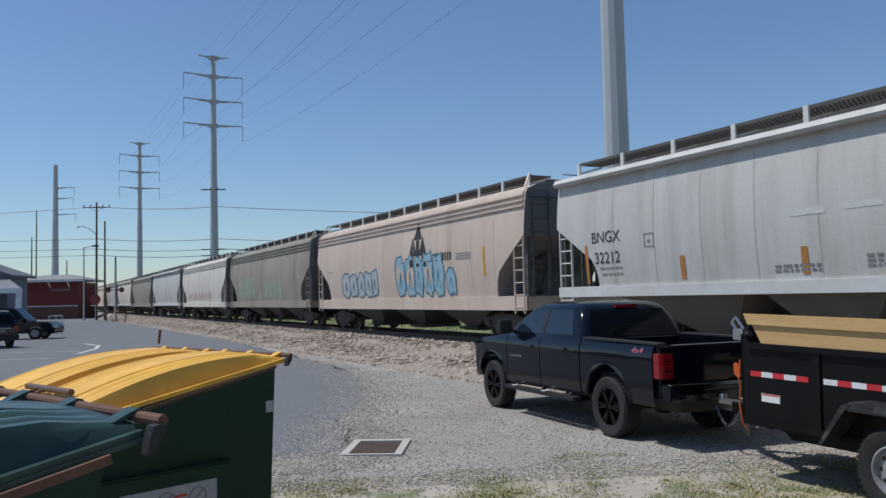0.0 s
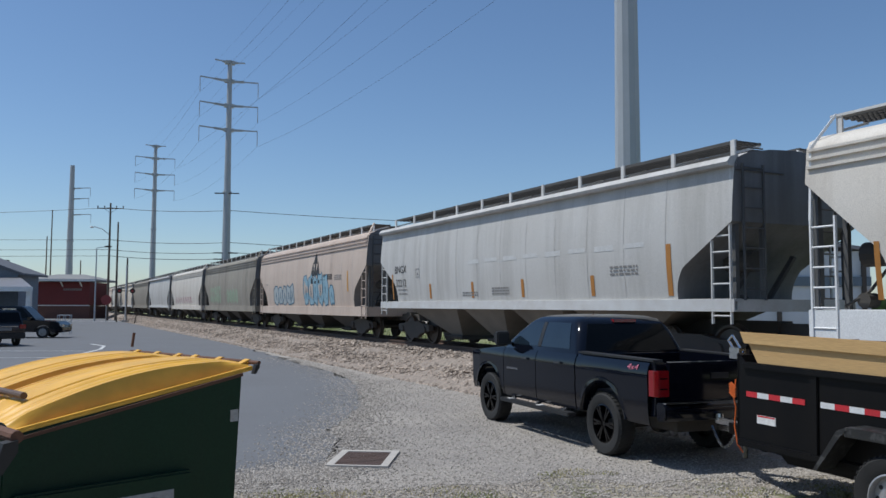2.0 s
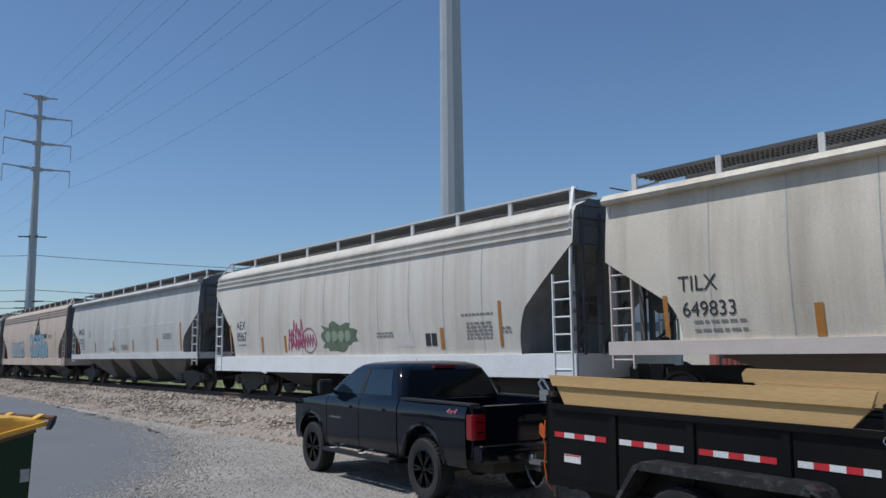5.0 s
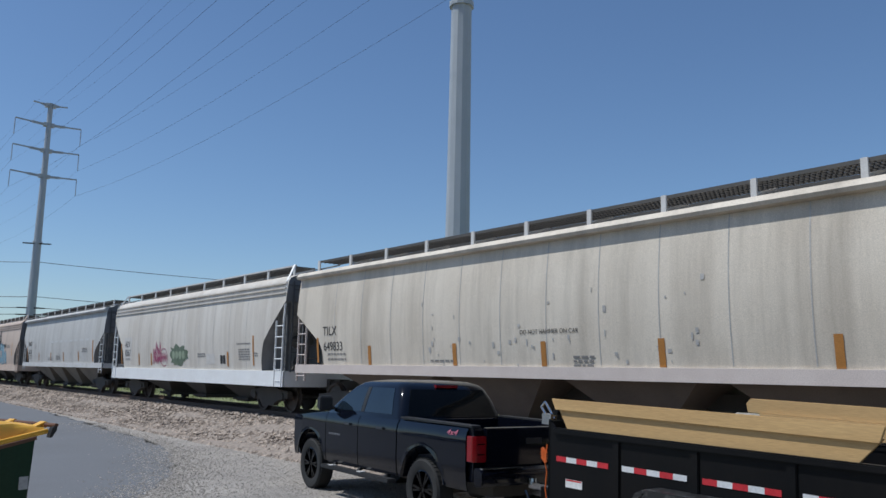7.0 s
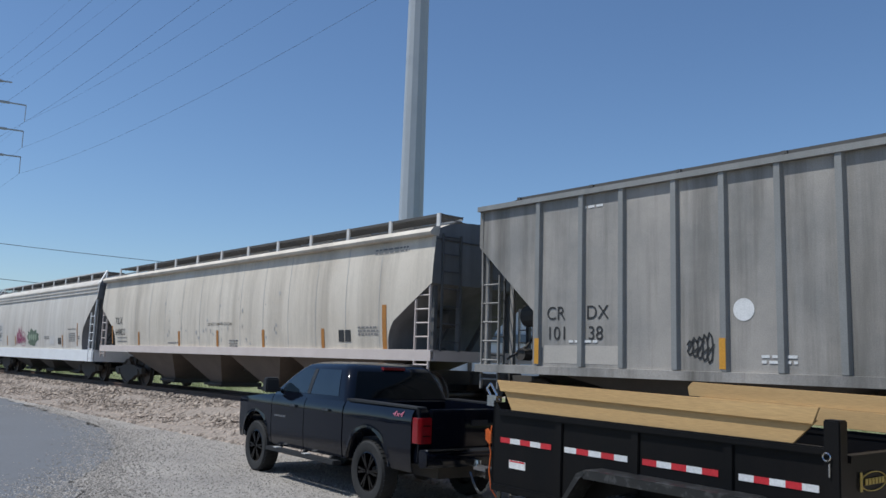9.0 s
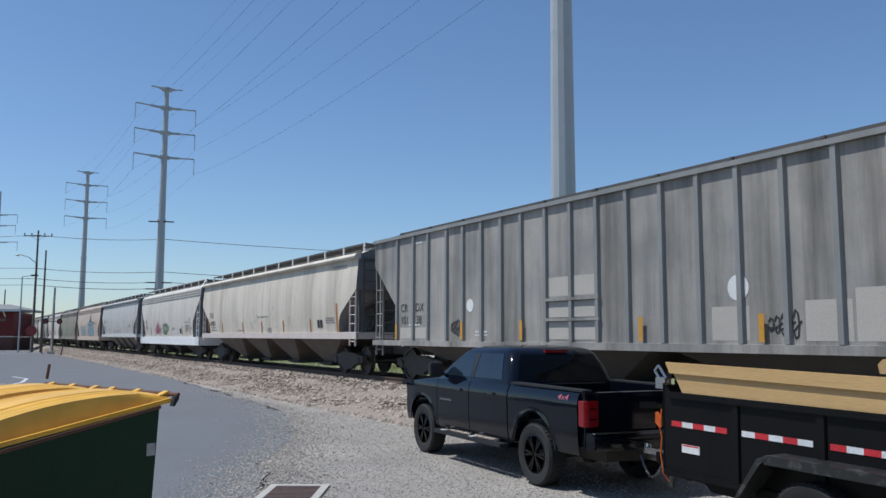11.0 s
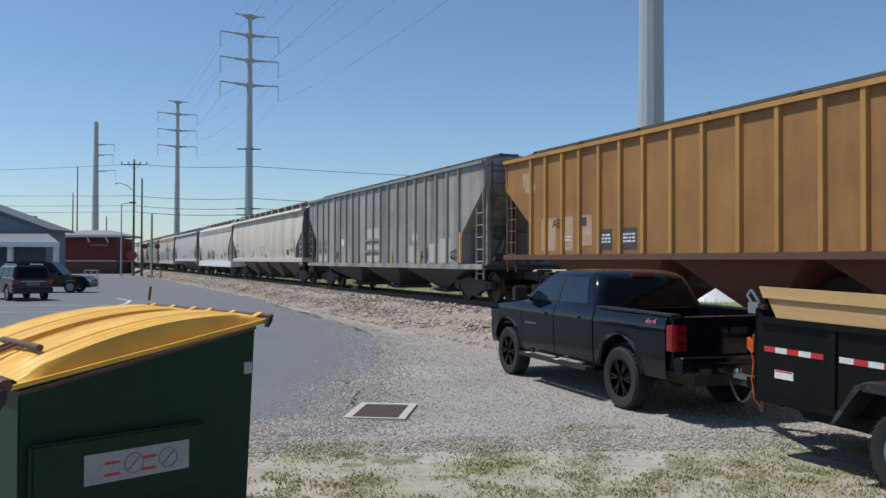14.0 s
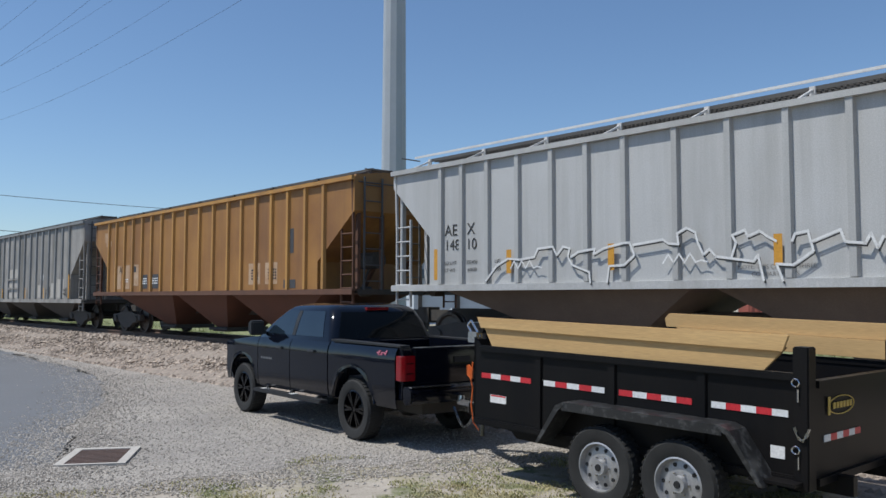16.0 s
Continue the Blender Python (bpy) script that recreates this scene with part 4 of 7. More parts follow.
# -- ribbed dull grey car
f, r = -61.23, -79.7
c = hopper_car(f, r, M_RIB_CAR, "dull grey ribbed covered hopper car with two white discs", curved=False, cut=1.4, cut_top=4.15, cut_low=2.9, ribs=[1.53, 2.49, 3.31, 4.28, 5.08, 5.92, 6.75, 7.54, 8.42, 9.26, 10.07, 10.92, 11.8, 12.65, 13.48, 14.33, 15.21, 16.04, 16.87], rib_mat=material("grey_rib_paint", (0.22, 0.22, 0.21), 0.6, second=(0.32, 0.32, 0.31), scale=1.2, streak=0.4, streak_color=(0.12, 0.12, 0.11)), bays=3, bay_mat=M_BAY_DARK, walk_style="dark", wide_posts=1.75, eave=4.89, end_mat=M_RIB_CAR, sill_h=0.12, sill_mat=M_RIB_CAR, z_side=1.92,
               letters=(("CR", 0.32, 1.72, 2.74, M_INK), ("DX", 0.32, 2.58, 2.74, M_INK), ("101", 0.32, 1.72, 2.4, M_INK), ("38", 0.32, 2.62, 2.4, M_INK)))
f -= 0.42
for dx, dz, rr in ((4.95, 2.82, 0.16), (13.0, 2.85, 0.21)):
    bm = bmesh.new()
    blob(bm, f - dx, dz, rr, rr, False, n=24, rough=0.0, lift=0.006)
    part("white_disc", bm, M_WHITEINK, c)
patches(c, "pale_panel", f, [(8.08, 8.8, 2.0, 2.36), (8.9, 9.65, 2.0, 2.36), (8.08, 8.8, 2.46, 2.78), (8.9, 9.65, 2.46, 2.78)], M_DUST, False, 0.008, "pale worn side panel")
bm = bmesh.new()
for z in (2.41, 2.83):
    beam(bm, (f - 9.72, 1.64, z), (f - 8.0, 1.64, z), 0.06, 0.06)
part("panel_frame", bm, M_RIB_CAR, c)
patches(c, "dust_panel", f, [(12.45, 13.2, 2.0, 2.55), (14.2, 14.95, 2.0, 2.6), (15.0, 15.85, 2.0, 2.75), (1.25, 2.9, 2.0, 2.3), (8.05, 9.65, 2.9, 3.3)], M_DUST, False, 0.003, "pale dusty patch")
strips(c, f, [1.08, 4.6, 7.1, 10.8, 13.42], 1.98, 2.42, M_YELLOWTAPE, False, 0.1)
strips(c, f, [16.55], 1.98, 2.9, M_YELLOWTAPE, False, 0.12)
rnd = random.Random(3)
for x0, z0, w in ((13.6, 2.12, 0.55), (15.85, 2.1, 0.6), (4.1, 2.15, 0.4)):
    bm = bmesh.new()
    for k in range(5):
        x = f - x0 - w * k / 5
        ribbon(bm, [(x + 0.05 * math.cos(q), z0 + 0.13 + (0.1 + 0.03 * k % 3) * math.sin(q)) for q in (0.5, 1.4, 2.3, 3.2, 4.1, 5.0, 5.8)] + [(x - w / 6, z0 + 0.28 * rnd.random())], 0.025, False)
    part("black_tag", bm, M_INK, c)
bars(c, f, [(1.8, 2.35, 0.6, 1), (5.2, 2.15, 0.5, 2), (2.0, 4.6, 0.5, 1)], M_WHITEINK, False)

# -- faded orange ribbed car
f, r = -80.96, -97.0
c = hopper_car(f, r, M_ORANGE_CAR, "faded orange ribbed covered hopper car with red-brown bays", curved=False, cut=1.45, cut_top=3.95, cut_low=2.85, ribs=[1.39, 2.08, 2.83, 3.54, 4.31, 5.07, 5.84, 6.7, 7.57, 8.47, 9.34, 10.21, 10.97, 11.75, 12.53, 13.31, 14.09, 14.87], rib_mat=M_ORRIB, bays=3, bay_mat=M_BAY_RED, walk_style="dark", wide_posts=2.2, eave=4.7, end_mat=M_RUST, sill_h=0.1, sill_mat=M_RUST, z_side=2.18, letters=(("AEX", 0.3, 2.35, 2.85, M_INK),))
f -= 0.3
patches(c, "white_patch", f, [(0.62, 1.1, 3.95, 4.3), (0.75, 1.25, 3.8, 4.0), (1.55, 2.2, 2.3, 3.1), (2.4, 2.95, 2.3, 3.1), (3.15, 3.7, 2.4, 3.1), (11.05, 11.65, 2.35, 2.9), (11.9, 12.5, 2.35, 2.9)], M_ORDUST, False, 0.0035, "pale painted-over patch")
patches(c, "stencil_panel", f, [(3.95, 4.45, 2.3, 2.75), (4.8, 5.3, 2.3, 2.75), (12.8, 13.35, 2.24, 2.45), (12.95, 13.25, 3.1, 3.7), (3.3, 3.5, 2.85, 3.05)], material("dark_slate_panel", (0.06, 0.06, 0.065), 0.7), False, 0.006)
bars(c, f, [(4.0, 2.6, 0.4, 3), (4.85, 2.6, 0.4, 3), (2.4, 2.6, 0.45, 2)], M_WHITEINK, False)
bars(c, f, [(11.2, 2.7, 0.35, 4), (12.05, 2.7, 0.4, 4)], M_INK, False)

# -- light silver ribbed car with a white zigzag outline
f, r = -98.39, -116.89
c = hopper_car(f, r, M_SILVER_CAR, "light silver ribbed covered hopper car with white zigzag graffiti", curved=False, cut=1.15, cut_top=4.28, cut_low=3.2, ribs=[1.51, 2.1, 2.78, 3.53, 4.31, 5.05, 5.79, 6.7, 7.55, 8.39, 9.21, 10.07, 10.93, 11.79, 12.65, 13.51, 14.37, 15.23, 16.09, 16.95], rib_mat=material("silver_rib_paint", (0.45, 0.445, 0.43), 0.5, second=(0.36, 0.35, 0.33), scale=1, streak=0.5, streak_color=(0.24, 0.22, 0.2)), bays=3, bay_mat=material("dust_brown_bay", (0.17, 0.13, 0.105), 0.8, second=(0.085, 0.065, 0.055), scale=1.2), walk_style="rail", wide_posts=1.65, eave=4.6, sill_h=0.1, sill_mat=M_SILVER_CAR, z_side=2.24,
               letters=(("AE", 0.31, 1.6, 3.2, M_INK), ("X", 0.31, 2.22, 3.2, M_INK), ("148", 0.29, 1.6, 2.92, M_INK), ("10", 0.29, 2.2, 2.92, M_INK), ("LD LMT", 0.10, 1.6, 2.64, M_INK), ("LT WT", 0.10, 1.6, 2.5, M_INK), ("202400", 0.10, 2.2, 2.64, M_INK), ("60600", 0.10, 2.24, 2.5, M_INK), ("LBS", 0.10, 2.95, 2.64, M_INK), ("LBS", 0.10, 2.95, 2.5, M_INK), ("NOTE: THIS CAR HAS THREE", 0.085, 7.65, 2.4, M_FADED), ("COMPARTMENTS", 0.085, 7.85, 2.3, M_FADED)))
for line in (
        [(2.79, 2.34), (3.08, 2.63), (3.37, 2.75), (3.66, 2.72), (4.02, 2.76), (4.11, 2.91), (4.46, 2.93), (4.55, 2.77), (4.69, 2.92), (4.84, 2.88), (4.80, 2.73), (4.90, 2.58), (5.26, 2.45), (5.28, 2.27)],
        [(4.87, 2.73), (5.02, 2.81), (5.38, 2.85), (5.36, 2.76), (5.56, 2.85), (5.95, 2.92), (6.08, 2.92), (6.17, 2.71), (5.97, 2.55), (5.67, 2.54), (5.63, 2.27)],
        [(6.15, 2.88), (6.70, 2.94), (6.80, 2.87), (6.98, 2.85), (6.96, 3.02), (7.12, 3.10), (7.27, 3.02), (7.31, 2.86), (7.40, 2.67), (7.50, 2.75), (7.61, 2.63), (8.19, 2.54), (8.26, 2.63), (8.34, 2.26)],
        [(7.86, 2.62), (7.93, 2.83), (7.87, 2.94), (8.07, 3.01), (8.11, 2.91), (8.29, 2.98), (8.41, 2.89), (8.53, 2.82)],
        [(8.62, 2.25), (8.53, 2.49), (8.77, 2.47), (9.05, 2.66), (8.98, 2.94), (8.80, 2.91), (8.76, 2.81)],
        [(9.01, 2.78), (9.41, 2.93), (9.47, 2.76), (9.72, 2.73), (9.79, 2.86), (9.87, 2.66), (9.94, 2.81)],
):
    line = [(f - 0.14 - a * 0.949, 2.03 + (b - 2.03) * 0.93) for a, b in line]
    bm = bmesh.new()
    bmd = bmesh.new()
    ribbon(bm, line, 0.034, False, 0.074)
    ribbon(bmd, [(a - 0.02, b - 0.035) for a, b in line], 0.022, False, 0.072)
    stroke = part("graffiti_stroke", bm, M_WHITEINK, c, "white sprayed zigzag outline")
    part("drop_shadow", bmd, M_INK, stroke)
for x0 in (3.4, 6.5, 10.0, 12.0):
    bm = bmesh.new()
    ribbon(bm, [(f - x0 - k * 0.09, 2.52 + (0.13 if k % 2 else 0) * (1 if k < 6 else 0.2)) for k in range(9)], 0.026, False, 0.074)
    part("graffiti_stroke", bm, M_WHITEINK, c)
strips(c, f, [1.36], 2.35, 2.95, M_YELLOWTAPE, False, 0.1)
strips(c, f, [3.3, 5.5, 8.2, 11.5], 2.44, 2.86, M_YELLOWTAPE, False, 0.12)
bars(c, f, [(10.2, 2.38, 1.0, 2)], M_FADED, False)

# -- the cars ahead, already far along the line
FAR = [(M_BROWN_CAR, "grime-brown covered hopper car with pale green graffiti", True), (M_WHITE_CAR, "whitish covered hopper car with a pink tag", True), (M_GREY_CAR, "grey curved covered hopper car down the line", False), (M_BROWN_CAR, "brown covered hopper car far down the line", True), (M_TAN_CAR, "dusty tan covered hopper car far down the line", False), (M_GREY_CAR, "grey curved covered hopper car down the line", False), (M_BEIGE_CAR, "beige covered hopper car far down the line", True), (M_WHITE_CAR, "whitish covered hopper car far down the line", True)]
x = 12.74
for i, (mat, lab, rid) in enumerate(FAR):
    c = hopper_car(x + 15.6, x, mat, lab, ridges=rid, bays=3, sill_h=0.3 if rid else 0.2, sill_mat=mat if rid else M_LIGHTSTEEL, bay_mat=M_BAY_DARK, end_mat=M_SHADEPAINT)
    f = x + 15.6
    if i == 0:
        for k in range(9):
            bm = bmesh.new()
            if k < 5:
                blob(bm, f - 2.6 - k * 0.75, 2.75, 0.36, 0.55, True, seed=k + 30, square=0.5)
            else:
                blob(bm, f - 8.2 - (k - 5) * 0.85, 2.6, 0.4, 0.42, True, seed=k + 35, square=0.5)
            part("graffiti_letter", bm, M_PALEGREEN, c)
        bm = bmesh.new()
        decal_quads(bm, [(f - 11.5, f - 1.5, 1.72, 1.82), (f - 9, f - 7.5, 1.85, 1.92)], True, 0.068)
        part("pale_overspray", bm, M_PALEGREEN, c)
    if i == 1:
        bm = bmesh.new()
        for k in range(7):
            ribbon(bm, [(f - 3 - k * 1.2, 2.2), (f - 3.4 - k * 1.2, 2.7), (f - 3.9 - k * 1.2, 2.25)], 0.09, True)
        part("pink_tag", bm, M_PINKPAINT, c)
    x += 15.6 + 1.36

# ---- pickup truck ----
M_TYRE = material("black_tyre_rubber", (0.014, 0.014, 0.014), 0.85, second=(0.03, 0.029, 0.028), scale=6, fine=90, bump=0.003)
M_RIMBLACK = material("gloss_black_rim", (0.003, 0.003, 0.0035), 0.22, spec=0.3)
M_GLASS = material("dark_tinted_glass", (0.004, 0.005, 0.006), 0.05, spec=0.16)
M_SIDEGLASS = material("blue_grey_side_glass", (0.012, 0.02, 0.03), 0.04, spec=0.55)
M_CHROME = material("dull_chrome", (0.55, 0.55, 0.56), 0.22, metal=1.0)
M_REDLENS = material("red_tail_lens", (0.24, 0.006, 0.010), 0.12, second=(0.15, 0.004, 0.007), scale=9, coat=0.5)
M_DARKCHROME = material("smoked_chrome", (0.16, 0.17, 0.18), 0.2, metal=0.9)
M_BLACKPLASTIC = material("black_trim_plastic", (0.015, 0.015, 0.016), 0.6)


def wheel(parent, x, y, z, r, width, side, rim, spokes, name="wheel", rim_r=0.62, holes=False):
    """A tyre, its tread and a rim as three meshes."""
    w = width / 2
    bm = bmesh.new()
    lathe(bm, [(r * rim_r, -w * 0.85), (r * 0.72, -w), (r * 0.93, -w), (r, -w * 0.72), (r, w * 0.72), (r * 0.93, w), (r * 0.72, w), (r * rim_r, w * 0.85)], (0, 0, 0), "y", 40, caps=False)
    tyre = part(name, bm, M_TYRE, parent, smooth=True)
    tyre.location = (x, y, z)
    bm = bmesh.new()
    for k in range(40):
        a = 2 * math.pi * k / 40
        for o in (-0.5, 0.0, 0.5):
            c = Vector((math.cos(a + o * 0.07) * r, o * w * 1.2, math.sin(a + o * 0.07) * r))
            t = Vector((-math.sin(a), 0, math.cos(a)))
            beam(bm, c - t * 0.014, c + t * 0.014, w * 0.5, 0.012, up=(math.cos(a), 0, math.sin(a)))
    part("tread", bm, M_TYRE, tyre)
    bm = bmesh.new()
    s = side
    R = r * rim_r
    lathe(bm, [(R * 1.03, s * w * 0.86), (R * 0.96, s * w * 0.92), (R * 0.92, s * w * 0.6), (R * 0.9, -s * w * 0.5), (0.0, -s * w * 0.5)], (0, 0, 0), "y", 32, caps=False)
    part("rim", bm, rim, tyre, smooth=True)
    bm = bmesh.new()
    if holes:
        lathe(bm, [(R * 0.93, s * w * 0.35), (R * 0.6, s * w * 0.55), (R * 0.32, s * w * 0.5), (R * 0.3, s * w * 0.95), (0, s * w * 0.95)], (0, 0, 0), "y", 28, caps=False)
        part("wheel_disc", bm, rim, tyre, smooth=True)
        for k in range(10):
            bm = bmesh.new()
            a = 2 * math.pi * k / 10
            rod(bm, (R * 0.72 * math.cos(a), s * w * 0.3, R * 0.72 * math.sin(a)), (R * 0.72 * math.cos(a), s * w * 0.53, R * 0.72 * math.sin(a)), R * 0.085, R * 0.085, 10)
            part("hub_hole", bm, M_BLACKPLASTIC, tyre)
        for k in range(6):
            bm = bmesh.new()
            a = 2 * math.pi * k / 6
            rod(bm, (R * 0.42 * math.cos(a), s * w * 0.5, R * 0.42 * math.sin(a)), (R * 0.42 * math.cos(a), s * w * 0.68, R * 0.42 * math.sin(a)), R * 0.05, R * 0.04, 6)
            part("wheel_nut", bm, M_CHROME, tyre)
        bm = bmesh.new()
        rod(bm, (0, s * w * 0.9, 0), (0, s * w * 1.05, 0), R * 0.16, R * 0.13, 14)
        part("hub_cap", bm, M_BLACKPLASTIC, tyre)
    else:
        for k in range(spokes):
            a = 2 * math.pi * k / spokes
            d = Vector((math.cos(a), 0, math.sin(a)))
            for o in (-0.13, 0.13):
                e = Vector((math.cos(a + o), 0, math.sin(a + o)))
                beam(bm, d * R * 0.15 + Vector((0, s * w * 0.72, 0)), e * R * 0.95 + Vector((0, s * w * 0.72, 0)), 0.03, 0.045, up=(0, 1, 0))
        rod(bm, (0, s * w * 0.45, 0), (0, s * w * 0.82, 0), R * 0.2, R * 0.16, 14)
        part("spokes", bm, rim, tyre, smooth=True)
    return tyre


def arch(cx, cz, r, a0, a1, n=12):
    return [(cx + r * math.cos(radians(a0 + (a1 - a0) * k / n)), cz + r * math.sin(radians(a0 + (a1 - a0) * k / n))) for k in range(n + 1)]


def pickup(m):
    t = thing("pickup_truck", "glossy black crew-cab pickup truck with black rims, hitched to a trailer", "truck", m)
    R, WB = 0.425, 3.645
    # cab and bonnet
    side = [(0.64, 0.58), (0.64, 1.36), (0.8, 1.40), (3.05, 1.36), (3.25, 1.335), (4.25, 1.25), (4.5, 1.17), (4.60, 0.98), (4.58, 0.62), (4.42, 0.52), (4.22, 0.52)] + arch(WB, 0.46, 0.545, 6, 174) + [(3.06, 0.5), (0.66, 0.52)]
    bm = bmesh.new()
    prism(bm, side, -0.945, 0.945)
    for v in bm.verts:   # tumblehome towards the top and the nose
        if v.co.z > 1.2:
            v.co.y *= 0.965
        if v.co.x > 4.2:
            v.co.y *= 0.92
    part("cab_body", bm, M_BLACK, t, bevel=0.028, smooth=True)
    # roof and pillars: rounded rings that shrink towards the top
    bm = bmesh.new()
    rings = ((1.33, 0.66, 3.14, 0.955, 0.10), (1.42, 0.69, 3.02, 0.93, 0.11), (1.62, 0.77, 2.73, 0.865, 0.13), (1.79, 0.87, 2.44, 0.795, 0.15), (1.85, 0.95, 2.32, 0.745, 0.17), (1.89, 1.08, 2.15, 0.64, 0.2), (1.91, 1.3, 1.95, 0.42, 0.2))
    loops = []
    for z, x0, x1, hw, r in rings:
        loop = []
        for cx, cy, a0 in ((x1 - r, hw - r, 0), (x0 + r, hw - r, 90), (x0 + r, -hw + r, 180), (x1 - r, -hw + r, 270)):
            for k in range(5):
                a = radians(a0 + 22.5 * k)
                loop.append(bm.verts.new((cx + r * math.cos(a), cy + r * math.sin(a), z)))
        loops.append(loop)
    for p, q in zip(loops, loops[1:]):
        for k in range(20):
            bm.faces.new((p[k], p[(k + 1) % 20], q[(k + 1) % 20], q[k]))
    bm.faces.new(loops[-1])
    bm.faces.new(loops[0][::-1])
    part("cab_roof", bm, M_BLACK, t, smooth=True)

    def ring_at(z):
        for lo, hi in zip(rings, rings[1:]):
            if lo[0] <= z <= hi[0]:
                u = (z - lo[0]) / (hi[0] - lo[0])
                return [p + (q - p) * u for p, q in zip(lo, hi)]

    def pane(name, rows, mat, out, parent=t):
        """A thin sheet through rows of points, lying just off the body."""
        bm = bmesh.new()
        o = Vector(out).normalized() * 0.006
        f = [[bm.verts.new(Vector(p) + o) for p in row] for row in rows]
        b = [[bm.verts.new(Vector(p) - o) for p in row] for row in rows]
        n = len(rows[0])
        for u, v in zip(f, f[1:]):
            for k in range(n - 1):
                bm.faces.new((u[k], u[k + 1], v[k + 1], v[k]))
        for u, v in zip(b, b[1:]):
            for k in range(n - 1):
                bm.faces.new((u[k], v[k], v[k + 1], u[k + 1]))
        edge_f = f[0] + [r[-1] for r in f[1:]] + f[-1][-2::-1] + [r[0] for r in f[-2:0:-1]]
        edge_b = b[0] + [r[-1] for r in b[1:]] + b[-1][-2::-1] + [r[0] for r in b[-2:0:-1]]
        for k in range(len(edge_f)):
            q = (k + 1) % len(edge_f)
            bm.faces.new((edge_f[k], edge_b[k], edge_b[q], edge_f[q]))
        return part(name, bm, mat, parent, smooth=True)

    zs = (1.40, 1.50, 1.62, 1.72, 1.785)
    for s in (1, -1):
        pane("side_window", [[(x, s * ring_at(z)[3], z) for x in (0.93 + 0.42 * (z - 1.4), 1.35, 1.80)] for z in zs], M_SIDEGLASS, (0, s, 0.3))
        pane("side_window", [[(x, s * ring_at(z)[3], z) for x in (1.92, 2.2, ring_at(z)[2] - 0.20)] for z in zs], M_SIDEGLASS, (0, s, 0.3))
        bm = bmesh.new()
        for z0, z1 in zip(zs, zs[1:]):
            beam(bm, (1.86, s * (ring_at(z0)[3] + 0.004), z0), (1.86, s * (ring_at(z1)[3] + 0.004), z1), 0.10, 0.012, up=(0, 1, 0))
        part("door_pillar", bm, M_BLACKPLASTIC, t)
    pane("rear_window", [[(ring_at(z)[1] - 0.004, y * (ring_at(z)[3] - 0.13), z) for y in (-1, -0.5, 0, 0.5, 1)] for z in (1.38, 1.5, 1.62, 1.72, 1.775)], M_GLASS, (-1, 0, 0.45))
    pane("windshield", [[(ring_at(z)[2] + 0.004, y * (ring_at(z)[3] - 0.13), z) for y in (1, 0.5, 0, -0.5, -1)] for z in (1.42, 1.5, 1.62, 1.72, 1.79)], M_GLASS, (0.6, 0, 0.8))

    # skins with a rounded shoulder and a crease: doors, bed side and front wing
    def skin(z):
        prof = ((0.5, 0.955), (0.62, 0.985), (0.80, 0.998), (0.93, 1.000), (1.0, 0.996), (1.12, 1.004), (1.2, 1.0), (1.27, 0.985), (1.33, 0.955), (1.36, 0.93))
        for (a, u), (b, v) in zip(prof, prof[1:]):
            if a <= z <= b:
                return u + (v - u) * (z - a) / (b - a)
        return prof[-1][1]
    for s in (1, -1):
        for name, x0, x1, cx, top0, top1 in (("door_panel", 0.69, 1.865, None, 1.335, 1.335), ("door_panel", 1.885, 3.02, None, 1.335, 1.33), ("bed_panel", -1.07, 0.66, 0.0, 1.345, 1.35), ("front_wing", 3.04, 4.36, 3.645, 1.335, 1.225)):
            rows = []
            n = 26 if cx is not None else 8
            for i in range(n + 1):
                x = x0 + (x1 - x0) * i / n
                z0 = 0.54
                if cx is not None and abs(x - cx) < 0.555:
                    z0 = max(z0, 0.46 + math.sqrt(0.555 ** 2 - (x - cx) ** 2))
                z1 = top0 + (top1 - top0) * i / n
                flare = 0.010 * max(0.0, 1 - abs(math.hypot(x - cx, z0 - 0.46) - 0.555) / 0.02) if cx is not None else 0.0
                rows.append([(x, s * (skin(z0 + (z1 - z0) * k / 12) + (flare if k == 0 else flare * 0.6 if k == 1 else 0) - 0.05 * max(0, x - 4.0)), z0 + (z1 - z0) * k / 12) for k in range(13)])
            pane(name, rows, M_BLACK, (0, s, 0))
    bm = bmesh.new()
    cube(bm, (0.86, -0.2, 1.80), (0.95, 0.2, 1.845))
    part("brake_light", bm, M_REDLENS, t, "small red high brake light")
    # bed
    for s in (1, -1):
        bm = bmesh.new()
        out = [(-1.16, 0.66), (-1.2, 1.1), (-1.17, 1.345), (0.6, 1.365), (0.62, 0.60), (0.56, 0.55)] + arch(0, 0.46, 0.55, 8, 172) + [(-0.6, 0.62)]
        prism(bm, out, min(s * 0.80, s * 0.95), max(s * 0.80, s * 0.95))
        part("bed_side", bm, M_BLACK, t, bevel=0.02, smooth=True)
        bm = bmesh.new()
        lathe(bm, [(0.545, s * 0.96), (0.56, s * 1.0), (0.575, s * 1.004), (0.58, s * 0.99)], (0, 0, 0.46), "y", 36, caps=False)
        bmesh.ops.delete(bm, geom=[v for v in bm.verts if v.co.z < 0.5], context="VERTS")
        part("wheel_arch_trim", bm, M_BLACK, t, smooth=True)
        bm = bmesh.new()
        beam(bm, (0.62, s * 0.9, 1.375), (-1.15, s * 0.9, 1.355), 0.15, 0.025)
        part("bed_rail_cap", bm, M_BLACKPLASTIC, t)
    bm = bmesh.new()
    prism(bm, [(-1.165, 0.72), (-1.225, 0.74), (-1.235, 1.0), (-1.215, 1.33), (-1.14, 1.345), (-1.12, 0.74)], -0.79, 0.79)
